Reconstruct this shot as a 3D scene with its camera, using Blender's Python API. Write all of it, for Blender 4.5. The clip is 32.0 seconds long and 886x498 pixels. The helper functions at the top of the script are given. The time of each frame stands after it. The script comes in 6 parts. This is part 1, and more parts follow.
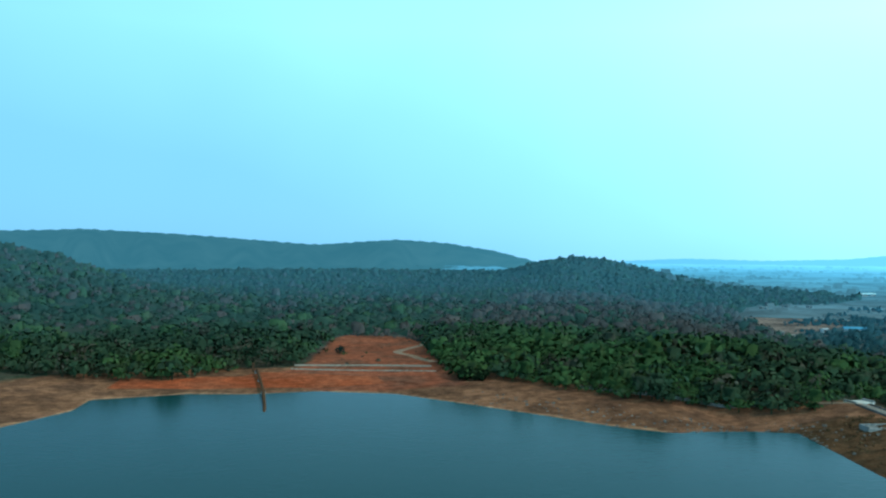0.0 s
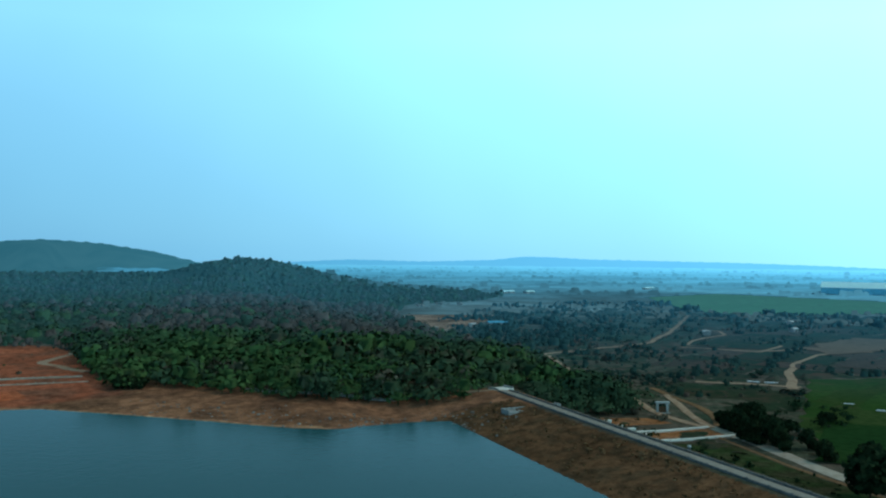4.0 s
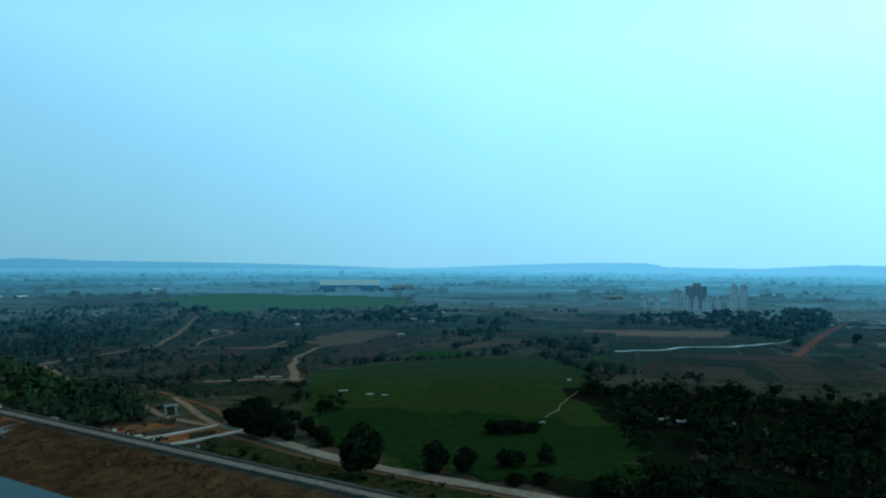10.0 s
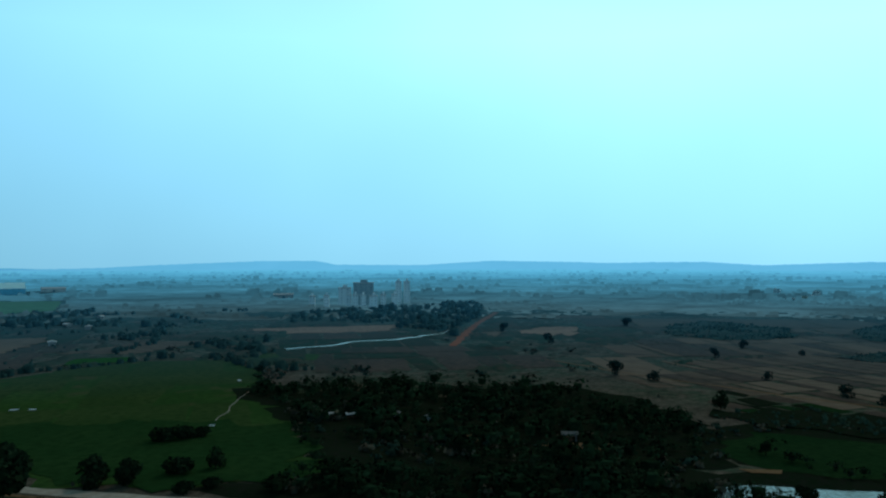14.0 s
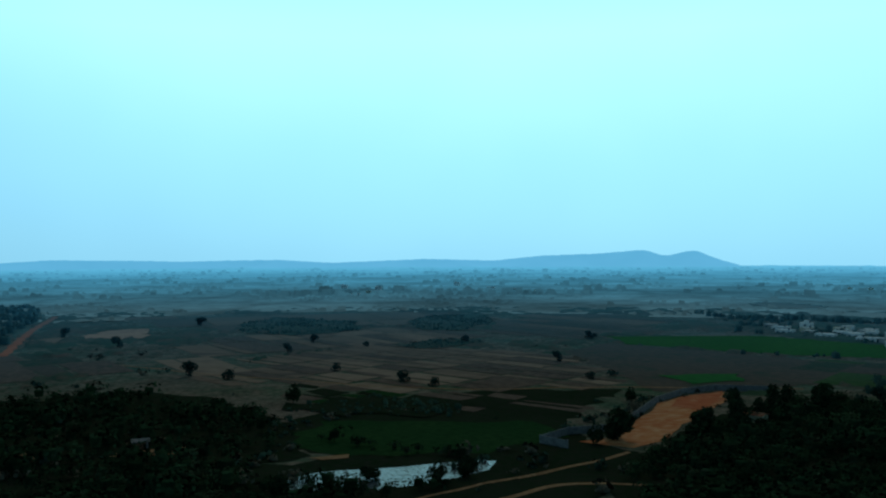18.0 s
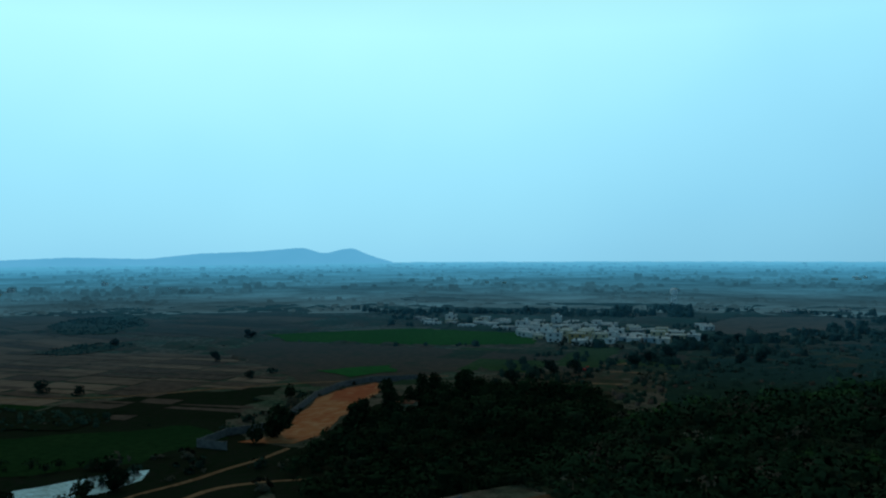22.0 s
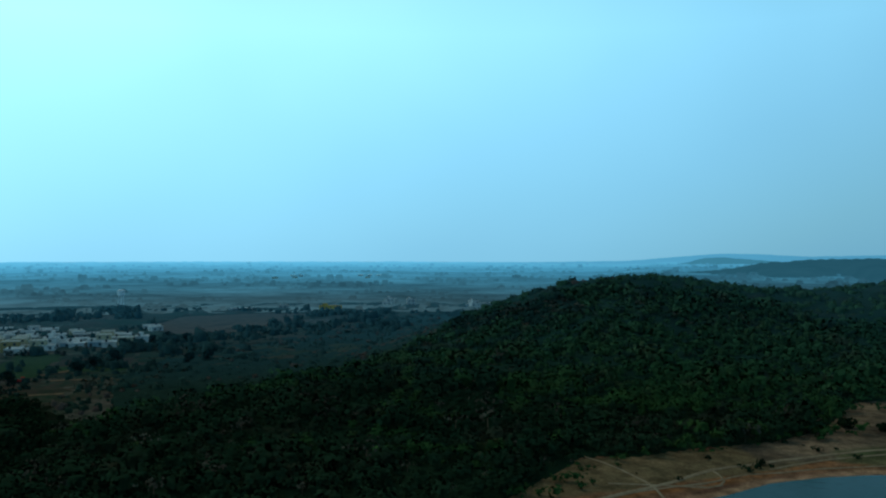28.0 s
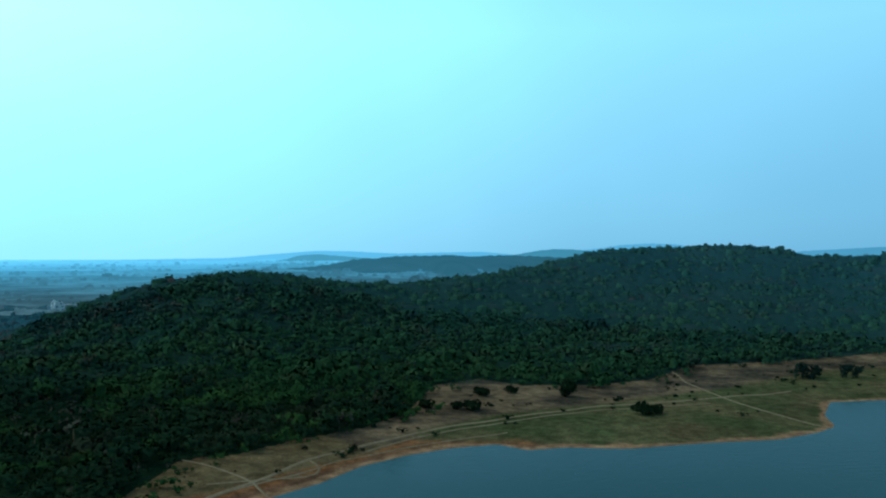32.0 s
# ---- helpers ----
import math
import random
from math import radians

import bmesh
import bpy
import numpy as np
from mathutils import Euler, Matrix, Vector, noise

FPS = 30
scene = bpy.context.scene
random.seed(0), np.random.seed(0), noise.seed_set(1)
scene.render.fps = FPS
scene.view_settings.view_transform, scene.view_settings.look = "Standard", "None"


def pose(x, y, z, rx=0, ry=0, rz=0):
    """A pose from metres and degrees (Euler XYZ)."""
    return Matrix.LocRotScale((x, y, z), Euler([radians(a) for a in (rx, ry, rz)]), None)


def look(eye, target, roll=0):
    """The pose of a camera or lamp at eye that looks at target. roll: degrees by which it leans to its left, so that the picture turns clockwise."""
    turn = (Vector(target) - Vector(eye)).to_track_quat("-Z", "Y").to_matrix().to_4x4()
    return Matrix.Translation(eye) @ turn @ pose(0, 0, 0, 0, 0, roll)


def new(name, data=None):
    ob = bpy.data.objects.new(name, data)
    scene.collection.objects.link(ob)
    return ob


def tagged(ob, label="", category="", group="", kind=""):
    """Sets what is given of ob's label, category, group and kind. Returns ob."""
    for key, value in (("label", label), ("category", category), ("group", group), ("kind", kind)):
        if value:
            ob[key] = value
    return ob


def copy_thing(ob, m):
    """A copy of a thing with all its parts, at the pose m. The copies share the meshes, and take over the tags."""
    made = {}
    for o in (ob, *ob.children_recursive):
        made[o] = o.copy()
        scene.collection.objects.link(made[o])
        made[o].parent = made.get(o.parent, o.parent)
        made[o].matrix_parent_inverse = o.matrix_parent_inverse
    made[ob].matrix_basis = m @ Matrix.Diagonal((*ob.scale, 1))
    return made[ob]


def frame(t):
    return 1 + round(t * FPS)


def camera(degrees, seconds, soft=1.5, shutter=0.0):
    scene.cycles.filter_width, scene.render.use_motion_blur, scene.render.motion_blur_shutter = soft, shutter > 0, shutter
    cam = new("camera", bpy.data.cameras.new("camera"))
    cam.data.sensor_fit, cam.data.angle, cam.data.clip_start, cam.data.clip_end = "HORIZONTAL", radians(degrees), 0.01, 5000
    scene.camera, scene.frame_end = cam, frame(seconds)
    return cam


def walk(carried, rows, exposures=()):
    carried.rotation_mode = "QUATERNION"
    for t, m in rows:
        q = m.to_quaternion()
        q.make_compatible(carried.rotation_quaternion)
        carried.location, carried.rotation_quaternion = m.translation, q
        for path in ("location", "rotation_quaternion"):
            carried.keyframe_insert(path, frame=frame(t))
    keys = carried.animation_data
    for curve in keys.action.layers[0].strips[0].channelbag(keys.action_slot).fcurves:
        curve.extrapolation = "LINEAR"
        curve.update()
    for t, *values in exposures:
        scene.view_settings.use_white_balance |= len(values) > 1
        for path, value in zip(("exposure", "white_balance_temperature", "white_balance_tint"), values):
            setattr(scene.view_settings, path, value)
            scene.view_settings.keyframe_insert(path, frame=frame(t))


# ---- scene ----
EYE = 55.0
cam = camera(54.42, 32.0, soft=2.2)
# seconds, heading (clockwise from +y), pitch, roll: a hovering camera that turns where it is
TURNS = [
    (0, -0.00, -0.13, 0.35), (0.5, 2.55, -0.10, 0.39), (1, 5.81, -0.06, 0.42), (1.5, 8.01, -0.02, 0.45),
    (2, 10.90, 0.02, 0.46), (2.5, 13.83, 0.04, 0.50), (3, 16.76, 0.06, 0.48), (3.5, 18.97, 0.07, 0.49),
    (4, 21.91, 0.10, 0.51), (4.5, 24.90, 0.13, 0.47), (6.5, 34.46, 0.22, 0.54), (7, 37.13, 0.27, 0.52),
    (7.5, 39.95, 0.29, 0.50), (8, 42.68, 0.28, 0.46), (8.5, 44.92, 0.30, 0.44), (9, 47.95, 0.33, 0.43),
    (9.5, 51.04, 0.34, 0.37), (10, 53.73, 0.39, 0.39), (10.5, 56.41, 0.39, 0.33), (11, 59.83, 0.39, 0.24),
    (11.5, 62.13, 0.38, 0.21), (12, 65.09, 0.37, 0.11), (12.5, 68.09, 0.35, 0.07), (13, 71.01, 0.33, -0.01),
    (13.5, 73.28, 0.33, -0.02), (15.5, 84.76, 0.27, -0.13), (16, 89.26, 0.25, -0.08), (16.5, 92.37, 0.24, -0.13),
    (17, 96.23, 0.22, -0.14), (17.5, 99.80, 0.19, -0.19), (18, 103.12, 0.16, -0.21), (18.5, 105.61, 0.14, -0.27),
    (19, 108.91, 0.10, -0.29), (19.5, 111.98, 0.08, -0.25), (20, 114.20, 0.06, -0.23), (20.5, 117.18, 0.03, -0.21),
    (21, 120.21, -0.01, -0.23), (21.5, 122.84, -0.06, -0.25), (22, 125.47, -0.08, -0.26), (22.5, 128.86, -0.09, -0.18),
    (23, 131.48, -0.12, -0.22), (23.5, 134.08, -0.13, -0.22), (24, 137.08, -0.12, -0.14), (24.5, 139.91, -0.11, -0.04),
    (26.5, 151.21, -0.08, 0.08), (27, 154.25, -0.09, 0.13), (27.5, 158.05, -0.08, 0.15), (28, 160.93, -0.10, 0.16),
    (28.5, 163.83, -0.11, 0.14), (29, 167.18, -0.12, 0.13), (29.5, 170.62, -0.12, 0.10), (30, 173.23, -0.13, 0.16),
    (30.5, 176.72, -0.14, 0.20), (31, 180.28, -0.16, 0.20), (31.5, 183.66, -0.19, 0.29), (32, 187.11, -0.18, 0.33),
]


def heading(t, az, pitch, roll):
    a, p = radians(az), radians(pitch)
    eye = Vector((0, 0, EYE))
    return t, look(eye, eye + 100 * Vector((math.sin(a) * math.cos(p), math.cos(a) * math.cos(p), math.sin(p))), roll)


walk(cam, [heading(*row) for row in TURNS],
     exposures=[(0, 0.2, 6500, 10), (4, -0.28, 6500, 10), (8, -0.8, 6500, 10), (13, -1.13, 6500, 10), (18, -1.28, 6500, 10), (23, -1.43, 6480, 10), (28, -1.18, 6400, 10), (30, -0.86, 6300, 10), (32, -0.52, 6200, 10)])

# ---- world and sun ----
SUN_AZ, SUN_EL = 108.0, 48.0
world = bpy.data.worlds.new("world")
scene.world = world
world.use_nodes = True
wn = world.node_tree
wn.nodes.clear()
sky = wn.nodes.new("ShaderNodeTexSky")
sky.sky_type = "NISHITA"
sky.sun_disc = False
sky.sun_elevation, sky.sun_rotation = radians(SUN_EL), radians(SUN_AZ)
sky.air_density, sky.dust_density, sky.ozone_density = 1.0, 0.6, 3.0
sa, se = radians(SUN_AZ), radians(SUN_EL)
SUN_DIR = Vector((math.sin(sa) * math.cos(se), math.cos(sa) * math.cos(se), math.sin(se)))
# a veil of thin cloud over the sky: blue away from the sun, pale and bright towards it and higher up
co = wn.nodes.new("ShaderNodeTexCoord")
dot = wn.nodes.new("ShaderNodeVectorMath")
dot.operation = "DOT_PRODUCT"
dot.inputs[1].default_value = SUN_DIR + Vector((0, 0, 0.8))
uneven = wn.nodes.new("ShaderNodeTexNoise")
uneven.inputs["Scale"].default_value, uneven.inputs["Detail"].default_value = 2.2, 3
thick = wn.nodes.new("ShaderNodeMath")
thick.operation = "MULTIPLY_ADD"
thick.inputs[1].default_value = 0.25
level = wn.nodes.new("ShaderNodeMapRange")
level.inputs["From Min"].default_value, level.inputs["From Max"].default_value = -0.346, 1.171
ramp = wn.nodes.new("ShaderNodeValToRGB")
VEIL = [(0.0, (0.172, 0.558, 0.949)), (0.143, (0.214, 0.639, 1.017)), (0.286, (0.309, 0.844, 1.24)), (0.429, (0.441, 1.129, 1.541)), (0.571, (0.563, 1.448, 2.05)),
        (0.714, (0.757, 1.889, 2.587)), (0.857, (1.035, 2.411, 2.988)), (1.0, (1.442, 2.969, 3.133))]
for k, (pos, colour) in enumerate(VEIL):
    e = ramp.color_ramp.elements[k] if k < 2 else ramp.color_ramp.elements.new(pos)
    e.position, e.color = pos, (*colour, 1)
# hazy skies are brightest near the horizon and deeper overhead
xyz = wn.nodes.new("ShaderNodeSeparateXYZ")
# overhead, out of view, cut to a tenth to darken the land
over = wn.nodes.new("ShaderNodeMapRange")
over.inputs["From Min"].default_value, over.inputs["From Max"].default_value = 0.24, 0.6
over.inputs["To Min"].default_value, over.inputs["To Max"].default_value = 1.0, 0.1
veil = wn.nodes.new("ShaderNodeMix")
veil.data_type = "RGBA"
veil.inputs[0].default_value = 0.88
gain = wn.nodes.new("ShaderNodeMix")
gain.data_type, gain.blend_type = "RGBA", "MULTIPLY"
gain.inputs[0].default_value = 1.0
gain.inputs[7].default_value = (0.08, 0.13, 0.14, 1)
back = wn.nodes.new("ShaderNodeBackground")
back.inputs[1].default_value = 1.0
wout = wn.nodes.new("ShaderNodeOutputWorld")
for a, b in ((co.outputs["Generated"], dot.inputs[0]), (co.outputs["Generated"], uneven.inputs["Vector"]), (uneven.outputs["Fac"], thick.inputs[0]), (dot.outputs["Value"], thick.inputs[2]),
             (thick.outputs[0], level.inputs["Value"]), (level.outputs[0], ramp.inputs[0]), (sky.outputs[0], gain.inputs[6]), (gain.outputs[2], veil.inputs[6]),
             (ramp.outputs[0], veil.inputs[7]), (veil.outputs[2], back.inputs[0]), (co.outputs["Generated"], xyz.inputs[0]), (xyz.outputs[2], over.inputs["Value"]), (over.outputs[0], back.inputs[1]), (back.outputs[0], wout.inputs[0])):
    wn.links.new(a, b)

sun = new("sun", bpy.data.lights.new("sun", "SUN"))
sun.data.energy, sun.data.angle, sun.data.color = 0.95, radians(10), (1.0, 0.96, 0.9)
sun.matrix_world = look((0, 0, 300), Vector((0, 0, 300)) - 100 * SUN_DIR)


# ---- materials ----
# blue of the distance haze that material() paints into base colours
HAZE_TINT = (0.055, 0.19, 0.26)


def material(name, colours, scales=(0.05, 0.9), rough=0.9, bump=0.0, bump_scale=2.0, island=0.0, spec=0.0,
             stretch=(1, 1, 1), obrand=0.0, metal=0.0, tone=0.0, haze_mix=0.85, dusty=(350, 960)):
    """A rough surface whose colours are mixed by noise at two scales in metres, with some change from piece to piece."""
    m = bpy.data.materials.new(name)
    m.use_nodes = True
    nt = m.node_tree
    b = nt.nodes["Principled BSDF"]
    b.inputs["Roughness"].default_value = rough
    b.inputs["Specular IOR Level"].default_value = spec
    b.inputs["Metallic"].default_value = metal
    geo = nt.nodes.new("ShaderNodeNewGeometry")
    mp = nt.nodes.new("ShaderNodeMapping")
    mp.inputs["Scale"].default_value = stretch
    nt.links.new(geo.outputs["Position"], mp.inputs["Vector"])

    def tex(scale, detail=4.0):
        n = nt.nodes.new("ShaderNodeTexNoise")
        n.inputs["Scale"].default_value, n.inputs["Detail"].default_value = scale, detail
        nt.links.new(mp.outputs[0], n.inputs["Vector"])
        return n.outputs["Fac"]

    def mix(fac, a, b_):
        x = nt.nodes.new("ShaderNodeMix")
        x.data_type = "RGBA"
        nt.links.new(fac, x.inputs[0])
        for s, v in ((6, a), (7, b_)):
            if isinstance(v, tuple):
                x.inputs[s].default_value = (*v, 1)
            else:
                nt.links.new(v, x.inputs[s])
        return x.outputs[2]

    def sharp(fac, lo, hi):
        r = nt.nodes.new("ShaderNodeMapRange")
        r.inputs["From Min"].default_value, r.inputs["From Max"].default_value = lo, hi
        nt.links.new(fac, r.inputs["Value"])
        return r.outputs[0]

    c = mix(sharp(tex(scales[0]), 0.38, 0.62), colours[0], colours[1])
    if len(colours) > 2:
        c = mix(sharp(tex(scales[1]), 0.42, 0.68), c, colours[2])
    if len(colours) > 3:
        c = mix(sharp(tex(scales[0] * 3.7), 0.55, 0.7), c, colours[3])
    if island or obrand:
        if obrand:
            rnd = nt.nodes.new("ShaderNodeObjectInfo").outputs["Random"]
            k = obrand
        else:
            rnd, k = geo.outputs["Random Per Island"], island
        hsv = nt.nodes.new("ShaderNodeHueSaturation")
        mr = nt.nodes.new("ShaderNodeMapRange")
        mr.inputs["To Min"].default_value, mr.inputs["To Max"].default_value = 1 - k, 1 + k
        nt.links.new(rnd, mr.inputs["Value"])
        nt.links.new(mr.outputs[0], hsv.inputs["Value"])
        nt.links.new(c, hsv.inputs["Color"])
        c = hsv.outputs[0]
    if tone:
        at = nt.nodes.new("ShaderNodeAttribute")
        at.attribute_name = "tone"
        hue = nt.nodes.new("ShaderNodeHueSaturation")
        tr = nt.nodes.new("ShaderNodeMapRange")
        tr.inputs["To Min"].default_value, tr.inputs["To Max"].default_value = 1 - tone, 1 + tone
        nt.links.new(at.outputs["Fac"], tr.inputs["Value"])
        nt.links.new(tr.outputs[0], hue.inputs["Value"])
        nt.links.new(c, hue.inputs["Color"])
        c = hue.outputs[0]
    if haze_mix:
        # distance haze painted into the base colour: blends to blue farther off
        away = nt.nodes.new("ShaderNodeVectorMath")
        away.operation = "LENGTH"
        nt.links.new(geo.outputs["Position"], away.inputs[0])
        haze_fac = nt.nodes.new("ShaderNodeMapRange")
        haze_fac.inputs["From Min"].default_value, haze_fac.inputs["From Max"].default_value = dusty
        haze_fac.inputs["To Max"].default_value = haze_mix
        nt.links.new(away.outputs["Value"], haze_fac.inputs["Value"])
        c = mix(haze_fac.outputs[0], c, HAZE_TINT)
    nt.links.new(c, b.inputs["Base Color"])
    if bump:
        bp = nt.nodes.new("ShaderNodeBump")
        bp.inputs["Strength"].default_value, bp.inputs["Distance"].default_value = bump, 0.3
        nt.links.new(tex(bump_scale, 6), bp.inputs["Height"])
        nt.links.new(bp.outputs[0], b.inputs["Normal"])
    return m


def water_material(name, colour, wave, rough, spec=0.5, ior=1.33, sheen=(1, 1, 1)):
    m = bpy.data.materials.new(name)
    m.use_nodes = True
    nt = m.node_tree
    b = nt.nodes["Principled BSDF"]
    b.inputs["Base Color"].default_value = (*colour, 1)
    b.inputs["Roughness"].default_value = rough
    b.inputs["IOR"].default_value = ior
    b.inputs["Specular Tint"].default_value = (*sheen, 1)
    b.inputs["Specular IOR Level"].default_value = spec
    geo = nt.nodes.new("ShaderNodeNewGeometry")
    heights = []
    for scale, st in ((0.35, (1, 2.2, 1)), (0.02, (1, 1.5, 1))):
        mp = nt.nodes.new("ShaderNodeMapping")
        mp.inputs["Scale"].default_value = st
        n = nt.nodes.new("ShaderNodeTexNoise")
        n.inputs["Scale"].default_value, n.inputs["Detail"].default_value = scale, 3
        nt.links.new(geo.outputs["Position"], mp.inputs["Vector"])
        nt.links.new(mp.outputs[0], n.inputs["Vector"])
        heights.append(n.outputs["Fac"])
    mul = nt.nodes.new("ShaderNodeMath")
    mul.operation = "MULTIPLY"
    nt.links.new(heights[0], mul.inputs[0])
    nt.links.new(heights[1], mul.inputs[1])
    bp = nt.nodes.new("ShaderNodeBump")
    bp.inputs["Strength"].default_value, bp.inputs["Distance"].default_value = wave, 0.5
    nt.links.new(mul.outputs[0], bp.inputs["Height"])
    nt.links.new(bp.outputs[0], b.inputs["Normal"])
    return m


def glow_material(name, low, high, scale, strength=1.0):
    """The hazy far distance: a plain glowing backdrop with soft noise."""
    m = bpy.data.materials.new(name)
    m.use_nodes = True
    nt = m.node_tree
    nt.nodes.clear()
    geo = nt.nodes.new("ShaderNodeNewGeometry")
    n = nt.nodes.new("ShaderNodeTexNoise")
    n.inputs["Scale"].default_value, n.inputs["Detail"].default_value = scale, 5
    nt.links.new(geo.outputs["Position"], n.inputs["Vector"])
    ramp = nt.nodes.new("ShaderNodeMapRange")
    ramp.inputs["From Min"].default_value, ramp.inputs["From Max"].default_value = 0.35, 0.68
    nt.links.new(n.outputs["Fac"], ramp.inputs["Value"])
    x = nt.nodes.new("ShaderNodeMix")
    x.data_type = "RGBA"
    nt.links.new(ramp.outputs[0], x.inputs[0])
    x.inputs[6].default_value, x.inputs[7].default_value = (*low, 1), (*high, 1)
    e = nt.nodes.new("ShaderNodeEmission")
    # glow set stronger towards the sun, imitating light scattered by haze
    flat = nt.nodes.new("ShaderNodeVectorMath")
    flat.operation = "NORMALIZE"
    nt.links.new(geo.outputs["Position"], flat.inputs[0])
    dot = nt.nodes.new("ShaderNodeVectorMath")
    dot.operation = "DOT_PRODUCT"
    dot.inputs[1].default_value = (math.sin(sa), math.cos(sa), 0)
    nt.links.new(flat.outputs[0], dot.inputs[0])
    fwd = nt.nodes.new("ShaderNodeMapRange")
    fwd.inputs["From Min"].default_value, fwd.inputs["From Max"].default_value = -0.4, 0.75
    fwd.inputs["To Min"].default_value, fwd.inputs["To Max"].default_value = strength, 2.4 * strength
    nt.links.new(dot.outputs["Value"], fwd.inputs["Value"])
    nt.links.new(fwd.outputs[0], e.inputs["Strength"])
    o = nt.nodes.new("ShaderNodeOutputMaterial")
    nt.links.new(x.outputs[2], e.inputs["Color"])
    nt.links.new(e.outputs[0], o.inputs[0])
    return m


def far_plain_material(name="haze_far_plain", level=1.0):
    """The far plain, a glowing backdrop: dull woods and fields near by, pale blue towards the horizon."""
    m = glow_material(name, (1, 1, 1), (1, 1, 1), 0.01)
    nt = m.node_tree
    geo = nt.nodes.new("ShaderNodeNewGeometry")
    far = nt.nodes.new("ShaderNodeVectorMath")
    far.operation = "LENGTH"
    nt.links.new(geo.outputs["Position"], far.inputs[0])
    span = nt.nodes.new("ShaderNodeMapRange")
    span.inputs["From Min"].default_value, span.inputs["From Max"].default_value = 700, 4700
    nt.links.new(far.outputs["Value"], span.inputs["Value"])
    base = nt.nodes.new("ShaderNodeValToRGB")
    # distance haze painted into these glow colours, nearest to farthest
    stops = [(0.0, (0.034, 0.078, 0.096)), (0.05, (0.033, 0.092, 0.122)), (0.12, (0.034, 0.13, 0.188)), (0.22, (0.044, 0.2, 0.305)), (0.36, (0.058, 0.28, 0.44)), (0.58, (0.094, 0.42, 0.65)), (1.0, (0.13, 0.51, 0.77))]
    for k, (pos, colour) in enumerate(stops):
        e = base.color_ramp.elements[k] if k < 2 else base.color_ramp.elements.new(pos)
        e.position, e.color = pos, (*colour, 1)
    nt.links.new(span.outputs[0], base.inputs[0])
    cur = base.outputs[0]
    for scale, stretch, amount in ((0.004, (1, 1, 1), 0.3), (0.018, (1, 1, 1), 0.15)):
        n = nt.nodes.new("ShaderNodeTexNoise")
        n.inputs["Scale"].default_value, n.inputs["Detail"].default_value = scale, 2
        nt.links.new(geo.outputs["Position"], n.inputs["Vector"])
        near = nt.nodes.new("ShaderNodeMapRange")
        near.inputs["From Min"].default_value, near.inputs["From Max"].default_value = 0.0, 0.5
        near.inputs["To Min"].default_value, near.inputs["To Max"].default_value = amount, 0.05
        nt.links.new(span.outputs[0], near.inputs["Value"])
        off = nt.nodes.new("ShaderNodeMapRange")
        off.inputs["From Min"].default_value, off.inputs["From Max"].default_value = 0.36, 0.64
        off.inputs["To Min"].default_value, off.inputs["To Max"].default_value = -1, 1
        nt.links.new(n.outputs["Fac"], off.inputs["Value"])
        mul = nt.nodes.new("ShaderNodeMath")
        mul.operation = "MULTIPLY_ADD"
        mul.inputs[2].default_value = 1.0
        nt.links.new(off.outputs[0], mul.inputs[0])
        nt.links.new(near.outputs[0], mul.inputs[1])
        hsv = nt.nodes.new("ShaderNodeHueSaturation")
        nt.links.new(mul.outputs[0], hsv.inputs["Value"])
        nt.links.new(cur, hsv.inputs["Color"])
        cur = hsv.outputs[0]
    # a patchwork of fields with dark hedges and the dots of single trees
    for scale, feature, lo, hi, v0, v1 in ((0.011, "F1", 0.0, 1.0, -0.14, 0.2), (0.011, "DISTANCE_TO_EDGE", 0.03, 0.14, -0.2, 0.0), (0.075, "F1", 0.18, 0.42, -0.22, 0.04)):
        vo = nt.nodes.new("ShaderNodeTexVoronoi")
        vo.feature = feature
        vo.inputs["Scale"].default_value = scale
        nt.links.new(geo.outputs["Position"], vo.inputs["Vector"])
        off = nt.nodes.new("ShaderNodeMapRange")
        off.inputs["From Min"].default_value, off.inputs["From Max"].default_value = lo, hi
        off.inputs["To Min"].default_value, off.inputs["To Max"].default_value = v0, v1
        nt.links.new(vo.outputs["Color"] if scale == 0.011 and feature == "F1" else vo.outputs["Distance"], off.inputs["Value"])
        near = nt.nodes.new("ShaderNodeMapRange")
        near.inputs["From Min"].default_value, near.inputs["From Max"].default_value = 0.0, 0.45
        near.inputs["To Min"].default_value, near.inputs["To Max"].default_value = 1.0, 0.08
        nt.links.new(span.outputs[0], near.inputs["Value"])
        mul = nt.nodes.new("ShaderNodeMath")
        mul.operation = "MULTIPLY_ADD"
        mul.inputs[2].default_value = 1.0
        nt.links.new(off.outputs[0], mul.inputs[0])
        nt.links.new(near.outputs[0], mul.inputs[1])
        hsv = nt.nodes.new("ShaderNodeHueSaturation")
        nt.links.new(mul.outputs[0], hsv.inputs["Value"])
        nt.links.new(cur, hsv.inputs["Color"])
        cur = hsv.outputs[0]
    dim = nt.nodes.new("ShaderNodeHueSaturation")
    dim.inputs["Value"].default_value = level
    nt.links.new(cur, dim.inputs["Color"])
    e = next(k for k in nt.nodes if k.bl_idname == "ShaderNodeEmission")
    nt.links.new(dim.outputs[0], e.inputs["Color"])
    return m


